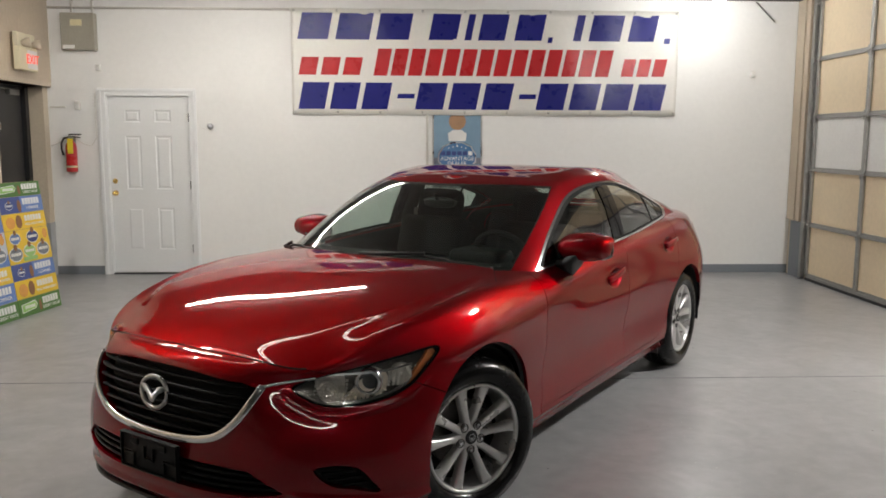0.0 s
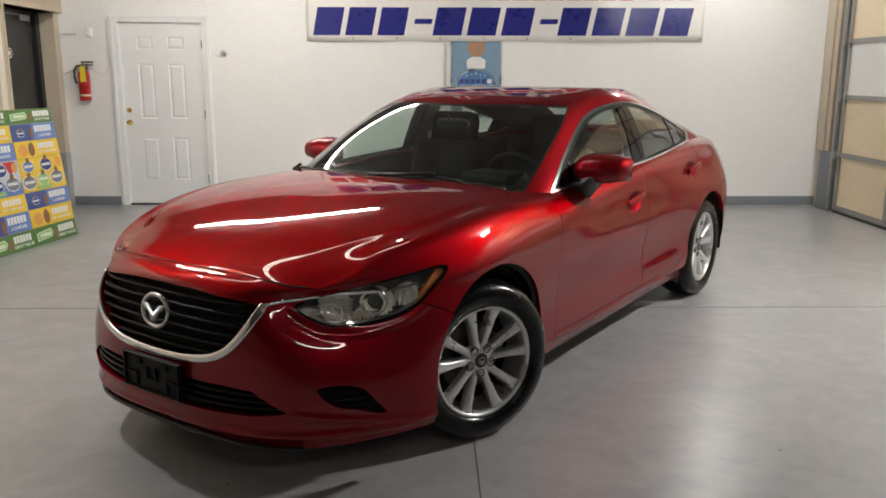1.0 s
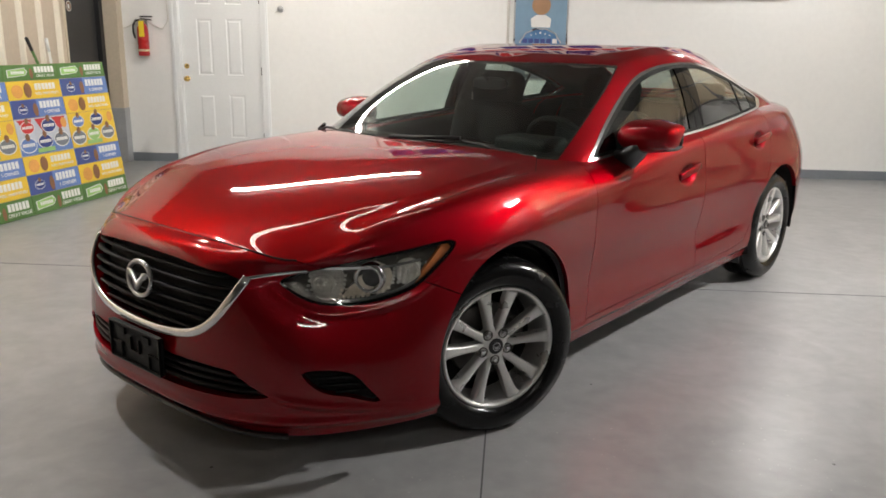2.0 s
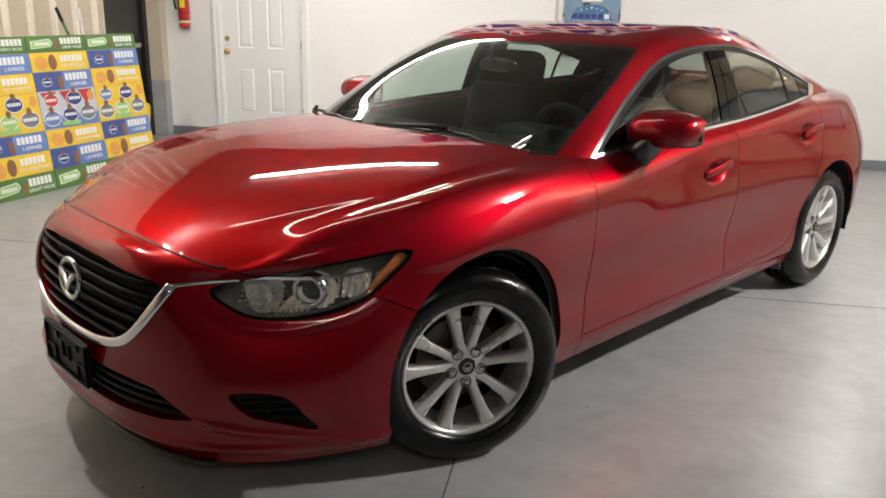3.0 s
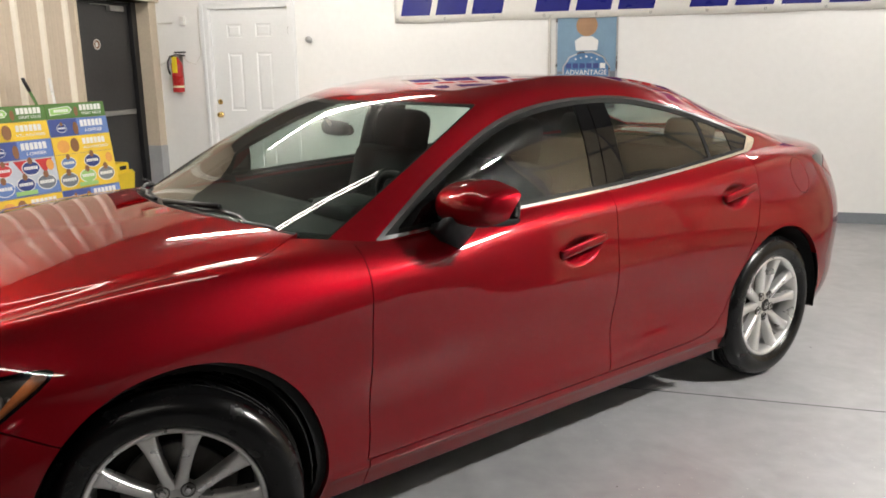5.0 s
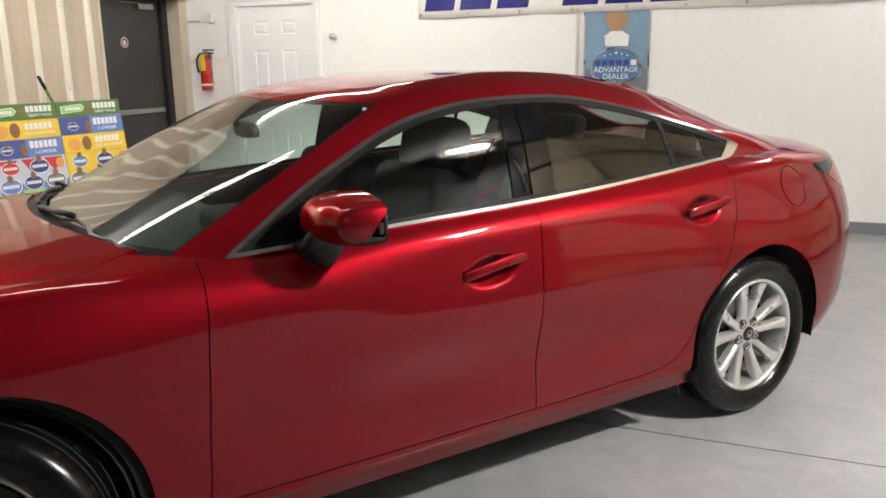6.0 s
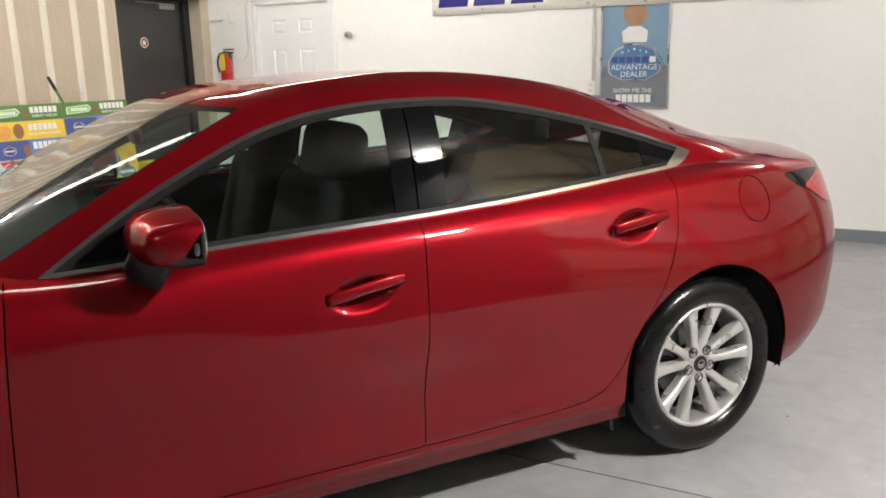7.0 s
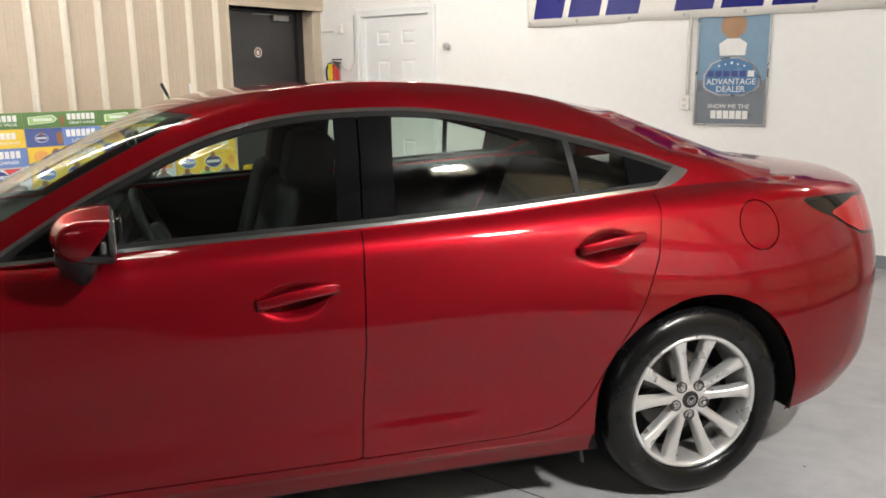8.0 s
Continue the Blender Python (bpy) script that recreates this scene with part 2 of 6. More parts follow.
structure("floor", box_bm(WEST - 0.5, EAST + 0.3, SOUTH - 0.3, NORTH + 0.3, -0.15, 0), FLOOR, "grey epoxy-coated concrete garage floor with faint flecks")
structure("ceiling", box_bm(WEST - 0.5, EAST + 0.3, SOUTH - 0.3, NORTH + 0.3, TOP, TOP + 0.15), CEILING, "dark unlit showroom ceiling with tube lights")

# back wall with the white door's opening
DX0, DX1, DTOP = -3.478, -2.538, 2.072
wall = join(
    box_bm(WEST - 0.5, DX0, NORTH, NORTH + 0.2, 0, TOP),
    box_bm(DX1, EAST + 0.3, NORTH, NORTH + 0.2, 0, TOP),
    box_bm(DX0, DX1, NORTH, NORTH + 0.2, DTOP, TOP),
)
structure("wall_north", wall, WALL_WHITE, "white painted back wall of the showroom")
structure("wall_south", box_bm(WEST - 0.5, EAST + 0.3, SOUTH - 0.2, SOUTH, 0, TOP), SOUTH_GREY, "plain grey wall at the far end of the garage")

# floor joints: thin dark saw cuts
for n, (x0, x1, y0, y1) in enumerate(((WEST, EAST, 5.157, 5.163), (0.237, 0.243, SOUTH, 5.157), (0.237, 0.243, 5.163, NORTH))):
    structure("floor_joint_%d" % (n + 1), box_bm(x0, x1, y0, y1, -0.002, 0.0012), principled("joint_filler_%d" % n, (0.10, 0.10, 0.105), rough=0.7), "narrow dark saw-cut joint in the floor")

# grey base band of the back wall
for n, (x0, x1) in enumerate(((-4.13, -3.58), (-2.455, 4.60))):
    structure("baseboard_%d" % (n + 1), box_bm(x0, x1, NORTH - 0.008, NORTH, 0, 0.10, 0.002), BASE_GREY, "dark grey painted base band")

# west wall: ribbed beige sheet steel with a deep door opening
OY0, OY1, OTOP = 8.245, 9.41, 2.165


def ribbed(y0, y1, z0, z1, first):
    """Sheet steel with trapezoid ribs every foot and two low stiffeners between them."""
    prof = [(y0, 0.0)]
    y = first
    while y < y0:
        y += 0.309
    while y + 0.06 < y1:
        prof += [(y, 0.0)]
        for k in (0.118, 0.19):
            if y + k + 0.02 < y1:
                prof += [(y + k - 0.014, 0.0), (y + k - 0.004, 0.0014), (y + k + 0.004, 0.0014), (y + k + 0.014, 0.0)]
        y += 0.309
    prof.append((y1, 0.0))
    bm = bmesh.new()
    lo = [bm.verts.new((WEST + d, yy, z0)) for yy, d in prof]
    hi = [bm.verts.new((WEST + d, yy, z1)) for yy, d in prof]
    for i in range(len(prof) - 1):
        bm.faces.new((lo[i], lo[i + 1], hi[i + 1], hi[i]))
    bmesh.ops.recalc_face_normals(bm, faces=bm.faces)
    return bm


wall = join(box_bm(WEST - 0.34, WEST - 0.004, SOUTH, OY0, 0, TOP), box_bm(WEST - 0.34, WEST - 0.004, OY0, NORTH, OTOP, TOP), box_bm(WEST - 0.5, WEST - 0.34, SOUTH, NORTH, 0, TOP))
wall_west = structure("wall_west", wall, BEIGE_TRIM, "beige ribbed sheet-steel side wall")
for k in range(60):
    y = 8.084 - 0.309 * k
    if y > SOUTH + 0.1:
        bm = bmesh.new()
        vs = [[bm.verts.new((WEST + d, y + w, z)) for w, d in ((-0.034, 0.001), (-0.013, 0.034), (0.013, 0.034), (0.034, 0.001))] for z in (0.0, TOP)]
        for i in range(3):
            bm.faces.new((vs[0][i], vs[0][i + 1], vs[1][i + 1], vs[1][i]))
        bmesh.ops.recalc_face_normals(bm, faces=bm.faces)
        part("rib", bm, RIB_LIT, wall_west)
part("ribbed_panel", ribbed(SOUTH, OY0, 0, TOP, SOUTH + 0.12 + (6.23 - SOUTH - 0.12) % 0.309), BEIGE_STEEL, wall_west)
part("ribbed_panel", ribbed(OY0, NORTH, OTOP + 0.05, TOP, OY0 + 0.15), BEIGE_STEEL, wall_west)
structure("trim_1", box_bm(WEST - 0.3, WEST + 0.012, OY0 - 0.03, OY0, 0, OTOP + 0.05, 0.003), BEIGE_TRIM, "beige steel trim round the door opening")
structure("trim_2", box_bm(WEST - 0.3, WEST + 0.02, OY0, OY1 + 0.05, OTOP, OTOP + 0.05, 0.003), BEIGE_TRIM, "beige steel trim over the door opening")
structure("column_1", box_bm(WEST - 0.26, -4.13, OY1 + 0.012, NORTH, 0.62, TOP, 0.004), BEIGE_TRIM, "beige corner column with a grey foot")
structure("column_base_1", box_bm(WEST - 0.26, -4.125, OY1 + 0.008, NORTH, 0, 0.62, 0.004), principled("concrete_grey", (0.36, 0.37, 0.38), rough=0.6, spread=0.12, scale=6), "grey painted concrete foot of the column")

# east wall with the sectional garage door
GX, GY1 = 4.569, 8.985
wall = join(box_bm(EAST + 0.05, EAST + 0.3, SOUTH, NORTH, 0, TOP), box_bm(EAST - 0.005, EAST + 0.05, GY1 + 0.05, NORTH, 0, TOP))
structure("wall_east", wall, BEIGE_TRIM, "beige side wall beside the garage door")
# Unseen wall, added dark so that the car's side mirrors less light.
structure("wall_east_2", box_bm(EAST - 0.03, EAST + 0.049, SOUTH, GY1 - 4.18 - 0.06, 0, TOP), SOUTH_GREY, "unseen dark grey wall added to dull the car's side reflections")
structure("trim_3", box_bm(4.56, EAST - 0.005, 9.36, NORTH - 0.002, 0.66, TOP, 0.004), BEIGE_TRIM, "narrow beige corner trim")
structure("trim_4", box_bm(4.53, EAST - 0.005, 9.17, 9.26, 0.66, TOP, 0.004), BEIGE_STEEL, "beige vertical door jamb trim")
structure("column_base_2", box_bm(4.545, EAST - 0.005, 9.10, 9.40, 0, 0.65, 0.004), BASE_GREY, "grey painted foot of the corner")

garage = empty("garage_door", pose(0, 0, 0))
tagged(garage, "closed sectional garage door with beige panels in steel frames", "garage door", kind="structure")
GZ = (0.045, 0.632, 1.257, 1.849, 2.482, 3.12)
GYS = [GY1 - 1.045 * k for k in range(5)]
for r in range(5):
    for c in range(4):
        y1, y0, z0, z1 = GYS[c], GYS[c + 1], GZ[r], GZ[r + 1]
        part("panel", box_bm(GX + 0.012, GX + 0.03, y0 + 0.02, y1 - 0.02, z0 + 0.012, z1 - 0.012), GARAGE_LIGHT if r == 2 else GARAGE_PANEL, garage, "pale translucent panel" if r == 2 else "")
    part("rail", join(box_bm(GX - 0.016, GX + 0.01, GYS[-1], GY1, GZ[r] - 0.016, GZ[r] + 0.016, 0.004), box_bm(GX - 0.004, GX + 0.01, GYS[-1], GY1, GZ[r] + 0.016, GZ[r] + 0.034)), STEEL, garage)
for k, y in enumerate(GYS):
    for r in range(5):
        part("stile", box_bm(GX - 0.02, GX + 0.008, y - 0.024, y + 0.024, GZ[r] + 0.018, GZ[r + 1] - 0.018, 0.004), STEEL, garage)
        if k < 4:
            part("hinge", join(box_bm(GX - 0.03, GX - 0.017, y - 0.03, y + 0.03, GZ[r + 1] - 0.05, GZ[r + 1] + 0.05, 0.004), moved(lathe([(0, -0.035), (0.012, -0.035), (0.012, 0.035), (0, 0.035)], 10, "y"), pose(GX - 0.032, y, GZ[r + 1]))), STEEL, garage)
part("bottom_seal", box_bm(GX - 0.02, GX + 0.03, GYS[-1], GY1, 0.0, 0.03, 0.004), BLACK_PLASTIC, garage, "black rubber bottom seal")
track = join(box_bm(GX - 0.05, GX - 0.045, 9.035, 9.09, 0.02, TOP), box_bm(GX - 0.05, GX + 0.0, 9.085, 9.09, 0.02, TOP), box_bm(GX - 0.05, GX + 0.0, 9.033, 9.038, 0.02, TOP))
part("track", track, STEEL, garage, "vertical steel roller track")
for z in GZ[1:]:
    part("roller_bracket", join(box_bm(GX - 0.06, GX + 0.02, 8.99, 9.03, z - 0.03, z + 0.03, 0.004), box_bm(GX - 0.02, EAST - 0.01, 9.09, 9.11, z + 0.05, z + 0.12)), STEEL, garage)

# ---- white six-panel door ----


def white_door():
    door = empty("door_1", pose(0, 0, 0))
    tagged(door, "white six-panel door closed in a white moulded frame", "door", kind="structure")
    y = NORTH + 0.03
    cols = ((DX0 + 0.19, DX0 + 0.37), (DX0 + 0.533, DX0 + 0.72))
    rows = ((1.775, 1.915), (1.0, 1.617), (0.29, 0.78))
    xs = sorted({DX0 + 0.004, DX1 - 0.004, *[v for c in cols for v in c]})
    zs = sorted({0.018, DTOP - 0.004, *[v for c in rows for v in c]})
    bm = bmesh.new()
    vs = {(x, z): bm.verts.new((x, y, z)) for x in xs for z in zs}
    sunk = []
    for i in range(len(xs) - 1):
        for k in range(len(zs) - 1):
            f = bm.faces.new((vs[xs[i], zs[k]], vs[xs[i + 1], zs[k]], vs[xs[i + 1], zs[k + 1]], vs[xs[i], zs[k + 1]]))
            if (xs[i], xs[i + 1]) in cols and (zs[k], zs[k + 1]) in rows:
                sunk.append(f)
    for f in sunk:
        bmesh.ops.inset_individual(bm, faces=[f], thickness=0.014, depth=-0.009)
        bmesh.ops.inset_individual(bm, faces=[f], thickness=0.016, depth=0.0)
        bmesh.ops.inset_individual(bm, faces=[f], thickness=0.022, depth=0.007)
    bmesh.ops.recalc_face_normals(bm, faces=bm.faces)
    if bm.faces[0].normal.y > 0:
        bmesh.ops.reverse_faces(bm, faces=bm.faces)
    part("leaf", bm, DOOR_WHITE, door)
    frame_bm = join(
        box_bm(DX0 - 0.10, DX0, NORTH - 0.02, NORTH - 0.001, 0, DTOP + 0.085, 0.004), box_bm(DX0 - 0.085, DX0 - 0.05, NORTH - 0.03, NORTH - 0.02, 0, DTOP + 0.07, 0.004),
        box_bm(DX1, DX1 + 0.085, NORTH - 0.02, NORTH - 0.001, 0, DTOP + 0.085, 0.004), box_bm(DX1 + 0.04, DX1 + 0.07, NORTH - 0.03, NORTH - 0.02, 0, DTOP + 0.07, 0.004),
        box_bm(DX0, DX1, NORTH - 0.02, NORTH - 0.001, DTOP, DTOP + 0.085, 0.004), box_bm(DX0 - 0.05, DX1 + 0.04, NORTH - 0.03, NORTH - 0.02, DTOP + 0.045, DTOP + 0.07, 0.004),
        box_bm(DX0, DX0 + 0.003, NORTH, NORTH + 0.08, 0, DTOP), box_bm(DX1 - 0.003, DX1, NORTH, NORTH + 0.08, 0, DTOP), box_bm(DX0, DX1, NORTH, NORTH + 0.08, DTOP - 0.003, DTOP),
    )
    part("door_frame", frame_bm, DOOR_WHITE, door)
    part("threshold", box_bm(DX0, DX1, NORTH - 0.01, NORTH + 0.06, 0, 0.016, 0.003), BLACK_PLASTIC, door, "dark metal threshold")
    for z in (0.30, 1.05, 1.83):
        part("hinge", join(moved(lathe([(0, -0.045), (0.010, -0.05), (0.010, 0.05), (0, 0.05)], 10), pose(DX1 - 0.002, NORTH + 0.012, z)), box_bm(DX1 - 0.02, DX1 - 0.004, NORTH + 0.02, NORTH + 0.028, z - 0.045, z + 0.045)), ALLOY_HINGE, door)
    part("door_knob", moved(lathe([(0, -0.055), (0.018, -0.054), (0.027, -0.045), (0.028, -0.036), (0.016, -0.024), (0.012, -0.014), (0.012, -0.008), (0.031, -0.006), (0.033, 0)], 20, "y"), pose(-3.425, y, 0.955)), BRASS, door, "brass door knob", True)
    part("deadbolt", moved(lathe([(0, -0.02), (0.018, -0.02), (0.02, -0.012), (0.029, -0.008), (0.03, 0)], 20, "y"), pose(-3.425, y, 1.095)), BRASS, door, "brass deadbolt", True)


white_door()

# ---- dark steel door in the west wall ----


def dark_door():
    door = empty("door_2", pose(0, 0, 0))
    tagged(door, "dark grey steel door, closed, with a panic bar", "door", kind="structure")
    x = WEST - 0.26
    part("leaf", box_bm(x - 0.045, x, OY0 + 0.02, 9.335, 0.01, OTOP - 0.03, 0.003), DOOR_DARK, door)
    part("door_frame", join(box_bm(x - 0.05, x + 0.05, 9.34, OY1 + 0.01, 0, OTOP, 0.003), box_bm(x - 0.05, x + 0.03, OY0, 9.34, OTOP - 0.028, OTOP, 0.003)), BLACK_PLASTIC, door)
    part("panic_bar", join(box_bm(x, x + 0.06, 8.42, 9.26, 0.985, 1.035, 0.008), box_bm(x, x + 0.075, 8.42, 8.5, 0.965, 1.055, 0.006)), STEEL, door, "grey steel panic bar")
    part("sticker", moved(lathe([(0, 0.002), (0.055, 0.002), (0.055, 0.0)], 24, "x"), pose(x, 8.80, 1.715)), CARD_BROWN, door, "round brown and white sticker")
    part("sticker_mark", moved(join(lathe([(0.043, 0.0035), (0.052, 0.0035)], 24, "x"), box_bm(0.002, 0.0035, -0.02, 0.015, -0.025, 0.02)), pose(x, 8.80, 1.715)), LABEL_WHITE, door)
    closer = join(box_bm(x, x + 0.05, 9.0, 9.22, OTOP - 0.11, OTOP - 0.05, 0.006), box_bm(x + 0.02, x + 0.035, 8.72, 9.06, OTOP - 0.055, OTOP - 0.045, 0.002))
    part("door_closer", closer, STEEL, door, "metal door closer arm")


dark_door()

# ---- lights ----
# place and strength, each strength set by eye to fit the room's brightness
TUBES = ((-1.75, 7.5, 1.4), (-0.8, 4.15, 0.36), (1.5, -1.2, 0.6))


def tube_light(x, y, strength, along="x", length=2.4):
    tube_glow = glow("fluorescent_tube", (1.0, 0.94, 0.86), TUBE_LIGHT * strength)
    lamp = empty("ceiling_light", pose(x, y, TOP - 0.001, 0, 0, 0 if along == "x" else 90))
    tagged(lamp, "white strip light with two bare fluorescent tubes", "ceiling light", "ceiling lights")
    h = length / 2
    part("housing", join(box_bm(-h, h, -0.06, 0.06, -0.06, 0, 0.006), box_bm(-h, -h + 0.03, -0.07, 0.07, -0.10, -0.06), box_bm(h - 0.03, h, -0.07, 0.07, -0.10, -0.06)), PLASTIC_WHITE, lamp)
    for yy in (-0.045, 0.045):
        part("tube", moved(lathe([(0, -h + 0.04), (0.016, -h + 0.04), (0.016, h - 0.04), (0, h - 0.04)], 10, "x"), pose(0, yy, -0.082)), tube_glow, lamp, "lit fluorescent tube", True)
    return lamp


for x, y, strength in TUBES:
    tube_light(x, y, strength)


def bulb_lamp(x, y, strength, light_block=False):
    """A bulb under the ceiling; the flag adds an unseen shield against eastward light."""
    bulb_glow = glow("compact_lamp", (1.0, 0.975, 0.94), LAMP_LIGHT * strength)
    lamp = empty("bulb_lamp", pose(x, y, TOP - 0.001))
    tagged(lamp, "bare bright bulb in a round ceiling socket", "ceiling light", "ceiling bulbs")
    part("socket", lathe([(0, 0), (0.055, 0), (0.055, -0.02), (0.03, -0.05), (0.022, -0.07)], 20), PLASTIC_WHITE, lamp, "", True)
    if light_block:
        lamp["label"] = "bright bulb under the ceiling with an added light shield"
        # Added unseen shield: it keeps the bulb's light off the garage door.
        bm = bmesh.new()
        ring = [[bm.verts.new((0.13 * math.cos(a), 0.24 * math.sin(a), z)) for a in np.linspace(-1.5, 1.1, 25)] for z in (-0.24, -0.12, 0.0)]
        for lo, hi in zip(ring, ring[1:]):
            for k in range(24):
                bm.faces.new((lo[k], lo[k + 1], hi[k + 1], hi[k]))
        shield = part("light_block", bm, BOX_GREY, lamp, "unseen curved shield added to block light eastwards", True)
        shield.modifiers.new("thick", "SOLIDIFY").thickness = 0.003
    if light_block:
        caps = [(0.045 * math.sin(a), 0.13 + 0.045 * math.cos(a)) for a in np.linspace(0, math.pi / 2, 6)]
        part("bulb", moved(lathe(caps + [(r, -h) for r, h in caps[::-1]], 20, "y"), pose(0, 0, -0.105)), bulb_glow, lamp, "lit bulb", True)
        return
    part("bulb", moved(lathe([(0.02, 0.0)] + [(0.055 * math.sin(a), -0.065 + 0.055 * math.cos(a)) for a in np.linspace(0.4, math.pi, 10)], 20), pose(0, 0, -0.06)), bulb_glow, lamp, "lit bulb", True)


bulb_lamp(-2.65, 4.2, 0.63)
bulb_lamp(3.3, 8.7, 0.16)
bulb_lamp(4.18, 4.5, 0.70, True)

# ---- things on the back wall ----


def hanging_banner():
    """A wide vinyl banner with bars of ink, eyelets and a slightly slack hem."""
    x0, x1, z0, z1 = -1.345, 3.14, 1.872, 3.075
    ban = empty("banner", pose(0, 0, 0))
    tagged(ban, "wide white vinyl banner with rows of blue and red print", "banner")

    def bulge(x, z):
        u, w = (x - x0) / (x1 - x0), (z - z0) / (z1 - z0)
        return NORTH - 0.022 - 0.012 * math.sin(u * 19 + 2 * w) * (1 - 0.6 * w) - 0.008 * math.sin(u * 43 + 5 * w) * w

    bm = bmesh.new()
    nx, nz = 120, 14
    rows = []
    for k in range(nz + 1):
        rows.append([bm.verts.new((x0 + (x1 - x0) * i / nx, bulge(x0 + (x1 - x0) * i / nx, z0 + (z1 - z0) * k / nz), z0 + (z1 - z0) * k / nz - (0.006 * math.sin(i / nx * math.pi * 8) ** 2 if k in (0, nz) else 0))) for i in range(nx + 1)])
    for a, b in zip(rows, rows[1:]):
        for i in range(nx):
            bm.faces.new((a[i], a[i + 1], b[i + 1], b[i]))
    ob = part("sheet", bm, VINYL, ban, "slightly slack white vinyl", True)
    ob.modifiers.new("thick", "SOLIDIFY").thickness = 0.002

    def ink(name, material, strokes):
        """Slanted bars: (x from, x to, z low, z high) each, split fine enough to follow the cloth."""
        bm = bmesh.new()
        for a, b, lo, hi in strokes:
            slant = 0.20 * (hi - lo)
            n = max(1, int((b - a) / 0.04))
            grid = []
            for k in range(4):
                w = k / 3
                grid.append([bm.verts.new((a + (b - a) * i / n + slant * (w - 0.5), bulge(a + (b - a) * i / n, lo + (hi - lo) * w) - 0.0022, lo + (hi - lo) * w)) for i in range(n + 1)])
            for r, s in zip(grid, grid[1:]):
                for i in range(n):
                    bm.faces.new((r[i], r[i + 1], s[i + 1], s[i]))
        part(name, bm, material, ban, "", True)

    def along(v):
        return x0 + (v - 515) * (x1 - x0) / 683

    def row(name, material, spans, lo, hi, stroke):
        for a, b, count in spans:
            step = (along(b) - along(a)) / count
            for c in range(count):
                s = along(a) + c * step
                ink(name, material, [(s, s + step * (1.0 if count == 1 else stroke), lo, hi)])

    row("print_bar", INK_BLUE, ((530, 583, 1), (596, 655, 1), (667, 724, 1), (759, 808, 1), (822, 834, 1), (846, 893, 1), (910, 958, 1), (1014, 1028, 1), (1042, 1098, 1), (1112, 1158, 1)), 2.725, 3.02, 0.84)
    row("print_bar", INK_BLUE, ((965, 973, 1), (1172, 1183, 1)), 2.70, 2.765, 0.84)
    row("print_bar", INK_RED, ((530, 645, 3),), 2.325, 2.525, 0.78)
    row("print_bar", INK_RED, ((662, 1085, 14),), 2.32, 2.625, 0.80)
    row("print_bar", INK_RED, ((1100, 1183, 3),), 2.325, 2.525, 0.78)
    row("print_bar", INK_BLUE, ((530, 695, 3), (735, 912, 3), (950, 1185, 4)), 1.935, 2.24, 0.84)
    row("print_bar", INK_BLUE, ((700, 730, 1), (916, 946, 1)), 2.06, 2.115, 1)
    for i in range(10):
        for z in (z0 + 0.03, z1 - 0.03):
            x = x0 + 0.03 + i * (x1 - x0 - 0.06) / 9
            part("eyelet", moved(lathe([(0.006, 0.0), (0.009, -0.003), (0.013, 0.0)], 12, "y"), pose(x, bulge(x, z) - 0.003, z)), STEEL, ban)


hanging_banner()


